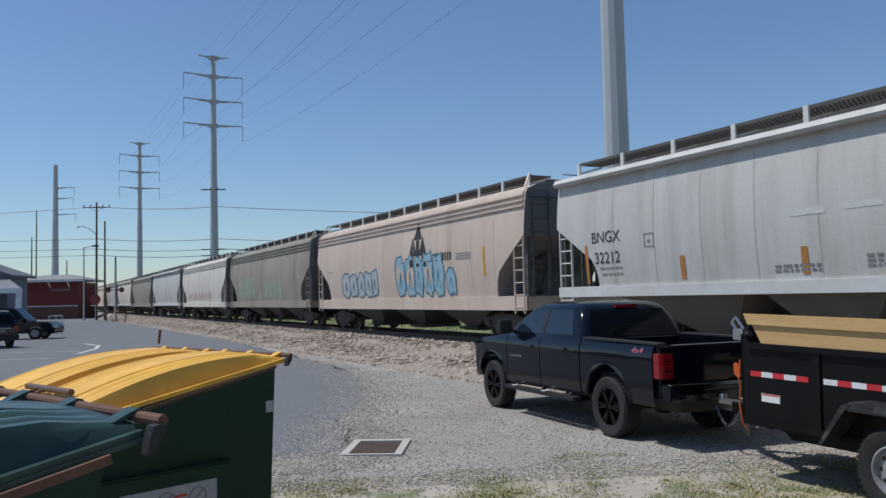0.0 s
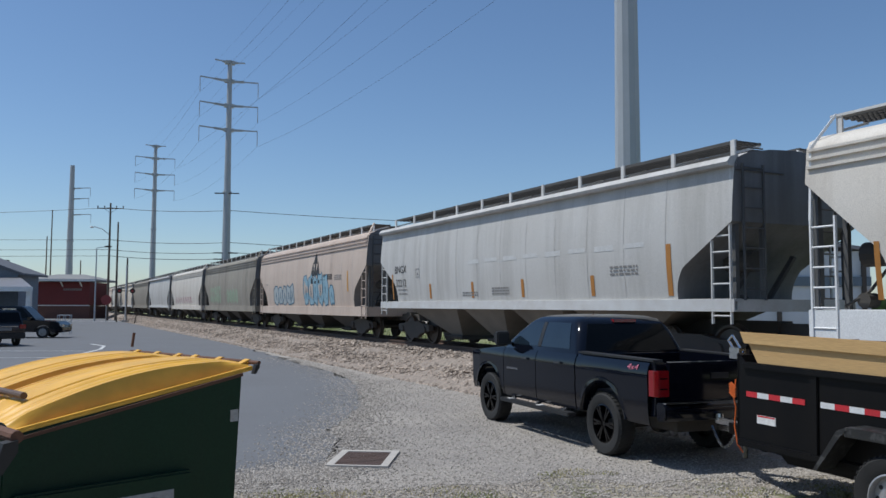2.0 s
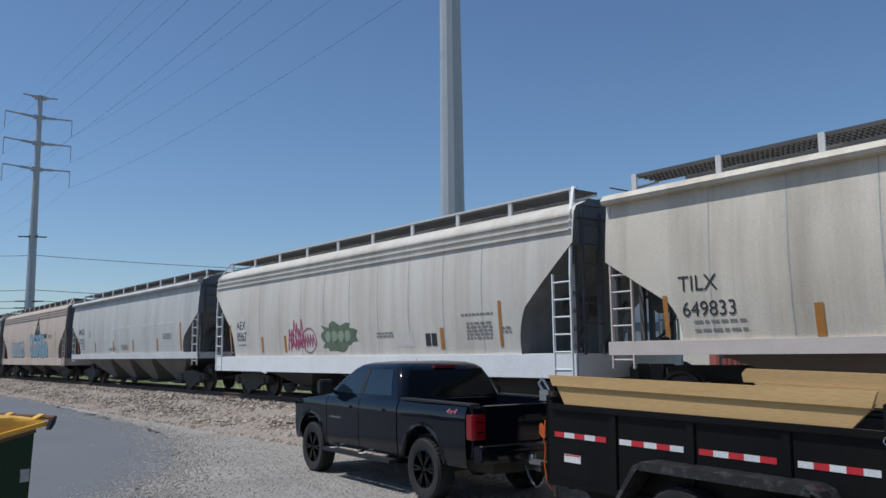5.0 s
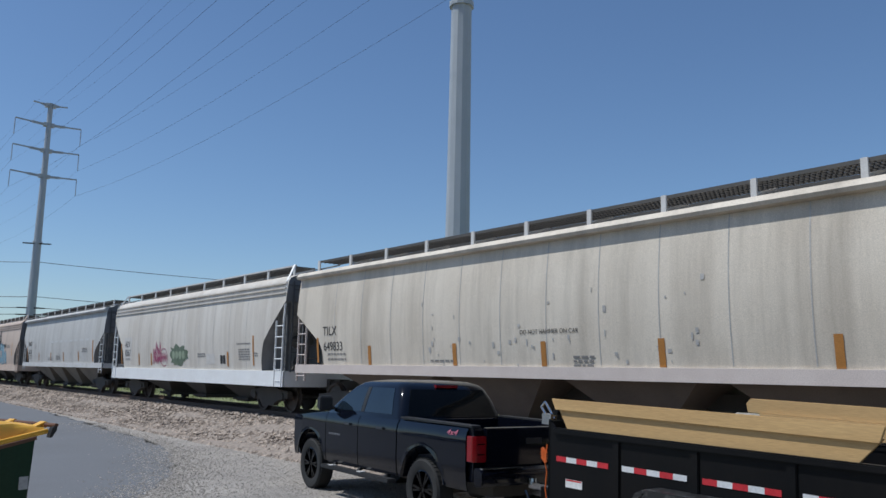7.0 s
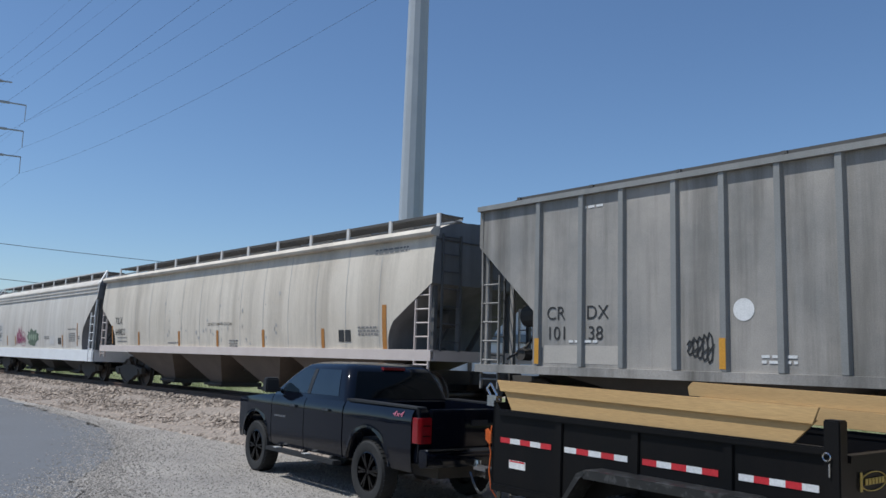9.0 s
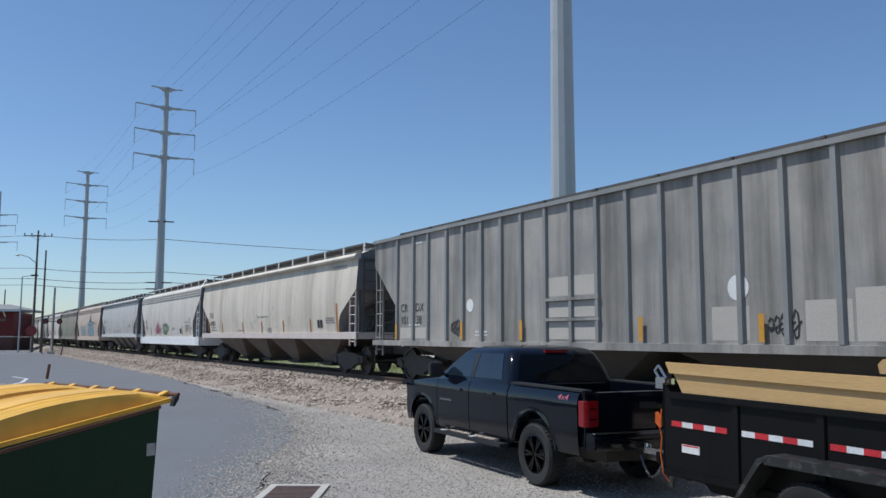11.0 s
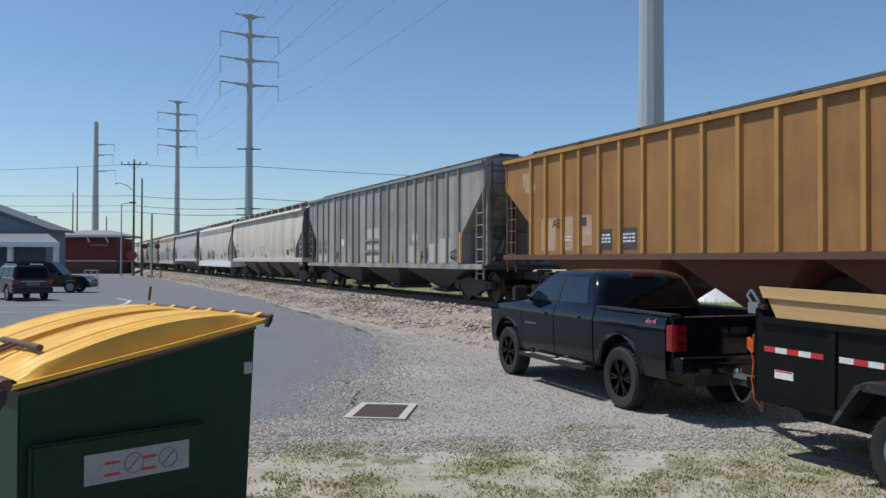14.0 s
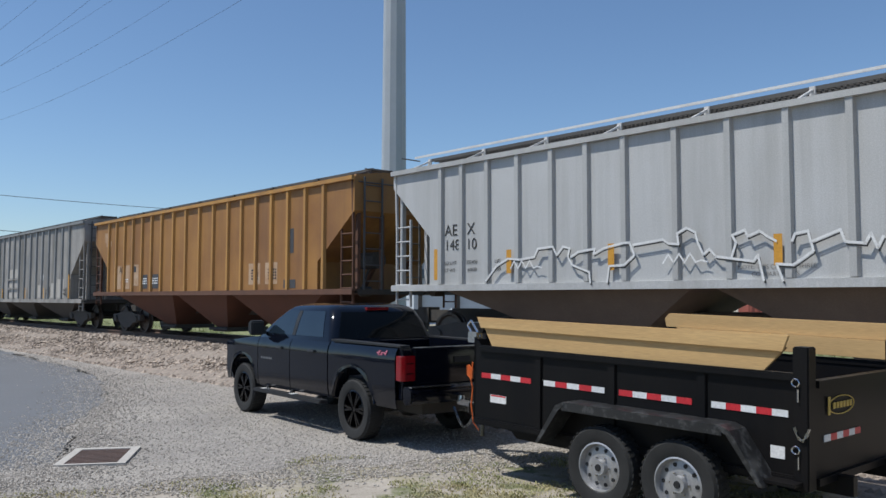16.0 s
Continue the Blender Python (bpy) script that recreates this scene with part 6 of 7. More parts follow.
    if sticker:
        bm = bmesh.new()
        rod(bm, (X * 0.86, -0.1, lo + 0.19), (X * 0.86, 0.62, lo + 0.19), 0.022, 0.022, 10)
        for y in (0.1, 0.22):
            rod(bm, (X * 0.86, y, lo + 0.19), (X + 0.05, y, lo + 0.08), 0.012, 0.012, 6)
        part("lid_bar", bm, M_RAIL, d, "rusty pipe bar across the lid")
        P = W + 0.07
        bm = bmesh.new()
        cube(bm, (0.62, P, 0.70), (1.28, P + 0.004, 0.88))
        # white sticker, its grey tone is the shade on this side painted in
        st = part("warning_sticker", bm, material("shaded_white_sticker", (0.36, 0.37, 0.38), 0.6, second=(0.28, 0.29, 0.3), scale=12), d, "white warning strip with round pictograms")
        for cx in (0.98, 0.76):
            bm = bmesh.new()
            pts = [(cx + 0.06 * math.cos(k * 0.349), 0.79 + 0.06 * math.sin(k * 0.349)) for k in range(19)]
            for (a, b), (c, e) in zip(pts, pts[1:]):
                beam(bm, (a, P + 0.006, b), (c, P + 0.006, e), 0.004, 0.006)
            beam(bm, (cx - 0.04, P + 0.006, 0.83), (cx + 0.04, P + 0.006, 0.75), 0.004, 0.009)
            part("pictogram", bm, M_FADED, st)
        for k in range(4):
            bm = bmesh.new()
            x = 1.07 if k < 2 else 0.84
            cube(bm, (x, P + 0.004, 0.735 + 0.07 * (k % 2)), (x + 0.09, P + 0.0055, 0.752 + 0.07 * (k % 2)))
            part("print_bar", bm, M_REDTAPE, st)
    return d


D_POSE = pose(-2.15, 7.10, 0.0, 0, 0, -138.2)
dumpster(D_POSE, M_YELLOWLID, "dark green steel dumpster with a ribbed yellow plastic lid", True)
dumpster(pose(-2.07, 3.08, 0.0, 0, 0, -138.2), M_DARKLID, "dark green steel dumpster with a dull green plastic lid", False)

# ---- poles and wires ----
M_WOODPOLE = material("weathered_pole_wood", (0.16, 0.13, 0.10), 0.9, second=(0.09, 0.075, 0.06), scale=2, streak=0.3, streak_color=(0.06, 0.05, 0.04))
M_WIRE = material("dark_wire", (0.05, 0.05, 0.055), 0.6)
M_INSUL = material("grey_glass_insulator", (0.32, 0.36, 0.40), 0.3)


def steel_pole(x, y, height, r0, r1, label, flanges, arms, left=True, right=True, turn=0.0):
    """A tapered twelve-sided steel transmission pole with cross-arms."""
    p = thing("transmission_pole", label, "utility pole", pose(x, y, 0, 0, 0, turn), "steel transmission poles")
    bm = bmesh.new()
    prev = 0.0
    for z in flanges + [height]:
        a = r0 + (r1 - r0) * prev / height
        b = r0 + (r1 - r0) * z / height
        rod(bm, (0, 0, prev), (0, 0, z), a * (1.0 if prev == 0 else 0.97), b, 12)
        prev = z
    part("shaft", bm, M_POLE, p)
    for z in flanges:
        bm = bmesh.new()
        r = r0 + (r1 - r0) * z / height
        rod(bm, (0, 0, z - 0.12), (0, 0, z + 0.12), r + 0.1, r + 0.1, 12)
        part("flange", bm, M_POLE, p)
    for z, w in arms:
        for s in ((-1,) if left else ()) + ((1,) if right else ()):
            bm = bmesh.new()
            beam(bm, (s * 0.2, 0, z), (s * w * 0.5, 0, z + 0.1), 0.24, 0.26)
            beam(bm, (s * w * 0.48, 0, z + 0.1), (s * w, 0, z + 0.2), 0.14, 0.15)
            cube(bm, (min(s * 0.2, s * 0.62), -0.3, z - 0.22), (max(s * 0.2, s * 0.62), 0.3, z + 0.22))
            arm = part("cross_arm", bm, M_POLE, p)
            if w > 2:
                bm = bmesh.new()
                q = Vector((s * w, 0, z + 0.2))
                rod(bm, q, q - Vector((0, 0, 2.05)), 0.03, 0.03, 6)
                for k in range(12):
                    rod(bm, q - Vector((0, 0, 0.16 * k + 0.1)), q - Vector((0, 0, 0.16 * k + 0.16)), 0.05, 0.085, 8)
                part("insulator", bm, M_INSUL, arm)
    return p


ARMS = [(33.6, 1.95), (31.15, 3.75), (27.9, 3.75), (24.7, 3.75)]
steel_pole(9.86, 34.52, 35.0, 0.60, 0.36, "tapered grey steel transmission pole close behind the train", [18.9], ARMS, turn=23)
steel_pole(-20.66, 106.9, 33.9, 0.62, 0.28, "tapered grey steel transmission pole with three pairs of arms", [16.6], ARMS, turn=23)
steel_pole(-45.9, 165.4, 33.9, 0.66, 0.30, "tapered grey steel transmission pole with three pairs of arms", [17.0], ARMS, turn=23)
steel_pole(-74.2, 198.6, 35.0, 0.9, 0.5, "thick grey steel corner pole with arms on one side", [17.0], [(29.5, 4.3), (27.0, 4.0), (23.2, 4.6)], left=False)


def wire(name, a, b, sag, r, label="thin dark overhead wire", n=24):
    bm = bmesh.new()
    a, b = Vector(a), Vector(b)
    pts = [a.lerp(b, k / n) - Vector((0, 0, 4 * sag * (k / n) * (1 - k / n))) for k in range(n + 1)]
    pipe(bm, pts, r, 4)
    return tagged(part(name, bm, M_WIRE), label, "wire", "overhead wires")


def arm_tip(px, py, w, z, s):
    c, sn = math.cos(radians(23)), math.sin(radians(23))
    return (px + s * w * c, py + s * w * sn, z - 1.85)


poles = [(43.0, -37.0), (9.86, 34.52), (-20.66, 106.9), (-45.9, 165.4)]
for (x0, y0), (x1, y1) in zip(poles, poles[1:]):
    for z, w in ARMS[1:]:
        for s in (-1, 1):
            wire("transmission_wire", arm_tip(x0, y0, w, z, s), arm_tip(x1, y1, w, z, s), 1.4, 0.011)
    wire("shield_wire", (x0 + 1.6, y0, 34.0), (x1 + 1.6, y1, 34.0), 1.0, 0.007)
    wire("shield_wire", (x0 - 1.6, y0, 34.0), (x1 - 1.6, y1, 34.0), 1.0, 0.007)


def wood_pole(x, y, h, label, arm_z=(), lamp=False, turn=0.0, r=0.17):
    p = thing("wood_pole", label, "utility pole", pose(x, y, 0, 0, 0, turn))
    bm = bmesh.new()
    rod(bm, (0, 0, -0.2), (0, 0, h), r, r * 0.62, 10)
    part("shaft", bm, M_WOODPOLE, p)
    for z, w in arm_z:
        bm = bmesh.new()
        beam(bm, (-w, 0, z), (w, 0, z), 0.12, 0.12)
        beam(bm, (-w * 0.5, 0, z), (0, 0, z - 0.6), 0.05, 0.04)
        beam(bm, (w * 0.5, 0, z), (0, 0, z - 0.6), 0.05, 0.04)
        arm = part("cross_arm", bm, M_WOODPOLE, p)
        for k in (-0.95, -0.45, 0.45, 0.95):
            bm = bmesh.new()
            rod(bm, (w * k, 0, z + 0.05), (w * k, 0, z + 0.35), 0.07, 0.1, 8)
            part("insulator", bm, M_INSUL, arm)
    if lamp:
        bm = bmesh.new()
        pipe(bm, [(0, 0, h - 4.2), (-1.0, 0, h - 3.4), (-2.0, 0, h - 3.1)], 0.05, 8)
        part("lamp_arm", bm, M_POLE, p)
        bm = bmesh.new()
        lathe(bm, [(0, 0.1), (0.15, 0.08), (0.24, 0.0), (0.2, -0.12), (0, -0.15)], (-2.3, 0, h - 3.15), "z", 12)
        part("lamp_head", bm, M_LIGHTSTEEL, p)
    return p


wood_pole(-36.1, 109.5, 15.3, "brown wooden pole with a crossarm and a street lamp", [(14.6, 1.7)], True)
wood_pole(-41.0, 75.0, 11.2, "brown wooden utility pole beside the tree", [(10.4, 1.5)])
bm = bmesh.new()
rod(bm, (-40.3, 74.8, 8.2), (-40.3, 74.8, 9.3), 0.3, 0.3, 14)
rod(bm, (-40.3, 74.8, 9.3), (-40.3, 74.8, 9.42), 0.22, 0.1, 14)
tagged(part("transformer", bm, M_LIGHTSTEEL), "grey pole-mounted transformer can", "transformer")
for x, y, h in ((-31.0, 100.5, 7.6), (-34.9, 109.0, 12.75), (-79, 200, 24.5), (-84, 210, 19.0), (-90, 225, 17.5), (-68.5, 190, 12.0)):
    wood_pole(x, y, h, "slender brown wooden utility pole standing far off", [], False, 0, 0.11 + 0.0004 * y)
# street lights on thin masts
for x, y, h in ((-55.0, 120.0, 8.0), (-36.5, 106.0, 9.15)):
    p = thing("street_lamp", "thin street lamp with a short arm", "street lamp", pose(x, y, 0))
    bm = bmesh.new()
    rod(bm, (0, 0, 0), (0, 0, h), 0.11, 0.07, 8)
    beam(bm, (0, 0, h), (1.2, 0, h + 0.2), 0.07, 0.07)
    part("mast", bm, M_POLE, p)
    bm = bmesh.new()
    cube(bm, (1.0, -0.2, h + 0.1), (1.8, 0.2, h + 0.3))
    part("lamp_head", bm, M_UNDER, p, bevel=0.05)
for z0, z1, sag in ((14.9, 14.7, 1.2), (11.2, 10.5, 0.6), (9.6, 9.2, 0.5), (8.6, 8.4, 0.5)):
    wire("street_wire", (-120, 118 if z0 > 12 else 104, z0), (-36.1, 109.5, z1), sag, 0.028)
    wire("street_wire", (-36.1, 109.5, z1), (-20.6, 108.5, z1 - 0.3), 0.3, 0.035)
    wire("street_wire", (-20.6, 108.5, z1 - 0.3), (40, 116, z1 - 1.0), 0.6, 0.035)
for z in (16.4, 8.7, 7.9):
    bm = bmesh.new()
    beam(bm, (-22.2, 106.6, z), (-19.1, 106.6, z), 0.14, 0.14)
    tagged(part("pole_bracket", bm, M_UNDER), "dark bracket with insulators on the steel pole", "bracket")

# ---- level crossing ----
M_SIGRED = material("red_signal_lens", (0.45, 0.05, 0.04), 0.3)
for x, y in ((-30.3, 98.0),):
    p = thing("crossing_signal", "railroad crossing signal mast with paired red lights", "signal", pose(x, y, 0.05, 0, 0, 8))
    bm = bmesh.new()
    rod(bm, (0, 0, 0), (0, 0, 6.6 if y < 100 else 5.2), 0.1, 0.08, 10)
    part("mast", bm, M_LIGHTSTEEL, p)
    bm = bmesh.new()
    beam(bm, (-0.8, 0, 3.6), (0.8, 0, 3.6), 0.09, 0.09)
    part("light_bar", bm, M_UNDER, p)
    for s in (-0.72, 0.72):
        bm = bmesh.new()
        rod(bm, (s, -0.08, 3.6), (s, -0.12, 3.6), 0.30, 0.30, 18)
        bd = part("backing_disc", bm, M_UNDER, p)
        bm = bmesh.new()
        rod(bm, (s, -0.13, 3.6), (s, -0.2, 3.6), 0.13, 0.12, 14)
        part("lens", bm, M_SIGRED, bd)
    bm = bmesh.new()
    cube(bm, (-0.35, -0.3, 0), (0.35, 0.3, 0.25))
    part("base", bm, M_CONCRETE, p)
p = thing("stop_sign", "octagonal red sign on a thin steel post", "sign", pose(-33.0, 99.5, 0, 0, 0, 6))
bm = bmesh.new()
beam(bm, (0, 0, 0), (0, 0, 3.0), 0.08, 0.06)
part("post", bm, M_LIGHTSTEEL, p)
bm = bmesh.new()
rod(bm, (0, -0.05, 2.6), (0, -0.09, 2.6), 0.62, 0.62, 8)
part("plate", bm, material("dull_dark_red_sign", (0.28, 0.05, 0.045), 0.5), p)
for x, y, h, lean in ((-27.2, 91.0, 1.2, 0.25), (-31.6, 99.0, 1.9, 0.0), (-30.6, 99.6, 1.5, -0.12)):
    bm = bmesh.new()
    beam(bm, (x, y, 0), (x + lean, y, h), 0.13, 0.1)
    tagged(part("marker_post", bm, M_WOODPOLE), "short dark leaning marker post by the track", "post")

# ---- buildings ----
M_BRICKRED = material("dark_red_painted_wall", (0.15, 0.022, 0.022), 0.7, second=(0.11, 0.02, 0.02), scale=0.6, fine=8)
M_SIDING = material("slate_grey_siding", (0.17, 0.20, 0.24), 0.7, second=(0.14, 0.165, 0.2), scale=0.5, fine=6)
M_METALROOF = material("pale_metal_roof", (0.20, 0.20, 0.215), 0.5, second=(0.165, 0.165, 0.18), scale=0.4)
M_TRIM = material("white_trim_paint", (0.74, 0.74, 0.72), 0.6)
M_WINDOW = material("dark_window_glass", (0.03, 0.035, 0.045), 0.08, spec=0.8)


def station():
    b = thing("station_building", "small dark red station building with a low hipped roof", "building", pose(-47.6, 124.1, 0.0))
    bm = bmesh.new()
    cube(bm, (-4.1, 0, 1.9), (4.1, 8, 5.35))
    part("wall", bm, M_BRICKRED, b)
    bm = bmesh.new()
    cube(bm, (-4.18, -0.08, 0), (4.18, 8.08, 1.85))
    part("wall_base", bm, material("brown_brick_base", (0.12, 0.055, 0.045), 0.8, second=(0.09, 0.05, 0.04), scale=3), b)
    bm = bmesh.new()
    cube(bm, (-4.2, -0.12, 1.85), (4.2, 0.0, 1.97))
    part("band", bm, M_TRIM, b)
    bm = bmesh.new()
    lo = [bm.verts.new(v) for v in ((-5.2, -1.2, 5.5), (5.2, -1.2, 5.5), (5.2, 9.2, 5.5), (-5.2, 9.2, 5.5))]
    up = [bm.verts.new(v) for v in ((-5.2, -1.2, 5.75), (5.2, -1.2, 5.75), (5.2, 9.2, 5.75), (-5.2, 9.2, 5.75))]
    top = [bm.verts.new(v) for v in ((-2.0, 4, 6.6), (2.0, 4, 6.6))]
    bm.faces.new(lo[::-1])
    for k in range(4):
        bm.faces.new((lo[k], lo[(k + 1) % 4], up[(k + 1) % 4], up[k]))
    bm.faces.new((up[0], up[1], top[1], top[0]))
    bm.faces.new((up[1], up[2], top[1]))
    bm.faces.new((up[2], up[3], top[0], top[1]))
    bm.faces.new((up[3], up[0], top[0]))
    part("roof", bm, material("grey_shingle_roof", (0.24, 0.24, 0.235), 0.85, second=(0.18, 0.18, 0.18), scale=1), b)
    bm = bmesh.new()
    cube(bm, (-5.25, -1.26, 5.42), (5.25, -1.16, 5.72))
    part("fascia", bm, M_TRIM, b)
    for x in (-3.7, 0.3, 3.0):
        bm = bmesh.new()
        beam(bm, (x, -0.05, 4.7), (x, -1.0, 5.4), 0.14, 0.16)
        part("eave_bracket", bm, M_TRIM, b)
    bm = bmesh.new()
    for k in range(9):
        cube(bm, (0.4 + k * 0.3, -0.03, 4.1), (0.6 + k * 0.3, 0.0, 4.4))
    part("wall_lettering", bm, M_FADED, b)


station()


def shop():
    b = thing("shop_building", "slate-grey gabled building with a long white-edged porch", "building", pose(-1.35, 0, 0))
    bm = bmesh.new()
    prism(bm, [(-46.5, 0), (-46.5, 4.5), (-38.1, 7.45), (-29.9, 4.6), (-29.9, 0)], 72.0, 76.0)
    part("wall", bm, M_SIDING, b)
    bm = bmesh.new()
    prism(bm, [(-47.0, 4.45), (-38.1, 7.6), (-29.3, 4.45), (-29.3, 4.65), (-38.1, 7.85), (-47.0, 4.65)], 71.5, 76.5)
    part("roof", bm, material("dark_roof_edge", (0.10, 0.105, 0.12), 0.7, second=(0.14, 0.14, 0.15), scale=1), b)
    bm = bmesh.new()
    prism(bm, [(72.0, 4.35), (66.2, 3.42), (66.2, 3.22), (72.0, 4.15)], -62.0, -26.4, "x")
    for v in bm.verts:   # hipped end
        if v.co.y > 70 and v.co.x > -30:
            v.co.x -= 3.4
    part("porch_roof", bm, M_METALROOF, b)
    bm = bmesh.new()
    cube(bm, (-62.0, 66.1, 3.05), (-26.35, 66.25, 3.4))
    part("porch_fascia", bm, M_TRIM, b)
    for x in (-34.17, -30.3, -26.75, -38.1, -42.0):
        bm = bmesh.new()
        cube(bm, (x - 0.17, 66.4, 0), (x + 0.17, 66.74, 3.1))
        part("porch_post", bm, M_TRIM, b)
    for x in (-44.0, -40.2, -37.6, -35.2):
        bm = bmesh.new()
        cube(bm, (x - 0.85, 71.93, 0.6), (x + 0.85, 71.99, 2.2))
        w = part("window", bm, M_WINDOW, b)
        bm = bmesh.new()
        for lo, hi in (((-0.95, 0.5), (-0.85, 2.3)), ((0.85, 0.5), (0.95, 2.3)), ((-0.85, 2.2), (0.85, 2.3)), ((-0.85, 0.5), (0.85, 0.6)), ((-0.04, 0.6), (0.04, 2.2))):
            cube(bm, (x + lo[0], 71.88, lo[1]), (x + hi[0], 71.97, hi[1]))
        part("frame", bm, M_TRIM, w)
    bm = bmesh.new()
    beam(bm, (-62, 66.6, 1.1), (-27.8, 66.6, 1.1), 0.07, 0.07)
    beam(bm, (-62, 66.6, 0.6), (-27.8, 66.6, 0.6), 0.05, 0.05)
    part("porch_rail", bm, M_TRIM, b)


shop()

# pale warehouse and red containers on the far side of the track
wh = thing("warehouse", "pale blue-grey warehouse with dark columns across the track", "building", pose(27.0, 60.0, 0, 0, 0, -12))
bm = bmesh.new()
cube(bm, (-7.5, 0, 0), (8.5, 14, 6.2))
part("wall", bm, material("pale_blue_grey_panel", (0.50, 0.54, 0.58), 0.6, second=(0.42, 0.46, 0.5), scale=0.4), wh)
bm = bmesh.new()
prism(bm, [(-8.0, 6.1), (0.5, 7.3), (9.0, 6.1), (9.0, 6.35), (0.5, 7.55), (-8.0, 6.35)], -0.5, 14.5)
part("roof", bm, M_METALROOF, wh)
for x in (-7.0, -4.0, -1.0, 2.0, 5.0, 8.0):
    bm = bmesh.new()
    cube(bm, (x - 0.15, -0.25, 0), (x + 0.15, -0.02, 6.1))
    part("column", bm, M_UNDER, wh)
bm = bmesh.new()
cube(bm, (-7.5, -0.2, 3.6), (8.5, -0.03, 4.3))
part("wall_band", bm, material("slate_blue_band", (0.12, 0.16, 0.2), 0.6), wh)
for k, (x, y) in enumerate(((46.0, 50.0), (53.0, 47.0), (39.5, 53.5))):
    c = thing("shipping_container", "rust-red corrugated shipping container", "container", pose(x, y, 0, 0, 0, -22))
    bm = bmesh.new()
    pts = []
    for j in range(61):
        pts.append((-3 + j * 0.1, 0.04 if j % 4 in (0, 1) else 0.0))
    prism(bm, pts + [(3.0, 2.4), (-3.0, 2.4)], 0.05, 1.95, "z")
    part("shell", bm, material("rust_red_container", (0.32, 0.09, 0.06), 0.6, second=(0.24, 0.07, 0.05), scale=1) if k == 0 else bpy.data.materials["rust_red_container"], c)

# ---- pale heap of sand across the track ----
heap = thing("sand_heap", "pale white heap of sand beyond the track", "heap", pose(15.6, 42.5, 0, 0, 0, 25))
bm = bmesh.new()
rings = []
for k in range(9):
    u = k / 8
    rings.append([bm.verts.new((1.7 * (1 - u) * math.cos(a) * (1 + 0.12 * noise.noise((math.cos(a) * 2, math.sin(a) * 2, u * 3))), 1.3 * (1 - u) * math.sin(a), 1.5 * u ** 1.15 - 0.03 + 0.06 * noise.noise((math.cos(a) * 3, math.sin(a) * 3, u * 6)))) for a in [j * math.pi / 12 for j in range(24)]])
for p, q in zip(rings, rings[1:]):
    for k in range(24):
        bm.faces.new((p[k], p[(k + 1) % 24], q[(k + 1) % 24], q[k]))
bm.faces.new(rings[0][::-1])
part("pile", bm, material("white_sand", (0.72, 0.71, 0.68), 0.9, second=(0.6, 0.58, 0.54), scale=2, fine=40, bump=0.02), heap, smooth=True)

# ---- tree behind the shop ----
def tree(x, y, h, spread, seed):
    t = thing("tree", "broad green leafy tree behind the grey building", "tree", pose(x, y, 0))
    rnd = random.Random(seed)
    bm = bmesh.new()
    rod(bm, (0, 0, -0.2), (0.1, 0, h * 0.45), 0.42, 0.28, 10)
    tips = []
    for k in range(9):
        a = k * 0.7 + rnd.random()
        z0 = h * (0.3 + 0.02 * k)
        p = Vector((math.cos(a) * spread * 0.55, math.sin(a) * spread * 0.55, z0 + h * 0.25 * rnd.random() + h * 0.12))
        rod(bm, (0.08, 0, z0), p, 0.15, 0.06, 6)
        tips.append(p)
    part("trunk", bm, M_WOODPOLE, t)
    verts, faces = [], []
    clumps = [(rnd.uniform(-1, 1) * spread * 0.75, rnd.uniform(-1, 1) * spread * 0.75, h * rnd.uniform(0.40, 0.92)) for _ in range(64)]
    for cx, cy, cz in clumps:
        r = spread * rnd.uniform(0.16, 0.34) * (1.15 - 0.5 * abs(cz / h - 0.6))
        for _ in range(190):
            v = Vector((rnd.gauss(0, 1), rnd.gauss(0, 1), rnd.gauss(0, 0.8)))
            v = v.normalized() * r * (0.5 + 0.55 * rnd.random())
            p = Vector((cx, cy, cz)) + v
            d = Vector((rnd.gauss(0, 1), rnd.gauss(0, 1), rnd.gauss(0, 0.6))).normalized() * 0.22
            e = d.cross(Vector((rnd.random(), rnd.random(), 1))).normalized() * 0.14
            k = len(verts)
            verts += [tuple(p - d), tuple(p + e), tuple(p + d), tuple(p - e)]
            faces.append((k, k + 1, k + 2, k + 3))
    me = bpy.data.meshes.new("crown")
    me.from_pydata(verts, [], faces)
    me.materials.append(stone_material("green_leaves", (0.035, 0.07, 0.02), (0.07, 0.12, 0.035)))
    ob = new("crown", me)
    ob.parent = t


tree(-64.0, 112.0, 13.4, 7.0, 3)
tree(-72.0, 108.0, 13.0, 7.0, 5)

# low dark tree line along the horizon
rnd = random.Random(17)
verts, faces = [], []
for k in range(2600):
    a = radians(-62 + 150 * rnd.random())
    d = 420 + rnd.random() * 60
    x, y = d * math.sin(a), d * math.cos(a)
    hmax = 5.5 + 3.5 * noise.noise((a * 9, 1.0, 0)) + 1.5 * noise.noise((a * 40, 5.0, 0))
    z = rnd.random() * max(2.0, hmax)
    i = len(verts)
    for _ in range(6):
        q = Vector((rnd.gauss(0, 1.6), rnd.gauss(0, 1.6), rnd.gauss(0, 0.8)))
        p = Vector((x, y, max(0.3, z))) + q
        r = 0.9 + rnd.random()
        i = len(verts)
        verts += [(p.x - r, p.y, p.z), (p.x, p.y, p.z - r * 0.7), (p.x + r, p.y, p.z), (p.x, p.y, p.z + r * 0.7)]
        faces.append((i, i + 1, i + 2, i + 3))
me = bpy.data.meshes.new("far_trees")
me.from_pydata(verts, [], faces)
me.materials.append(bpy.data.materials["green_leaves"])
tagged(new("far_trees", me), "low dark line of far trees on the horizon", "trees", kind="stuff")


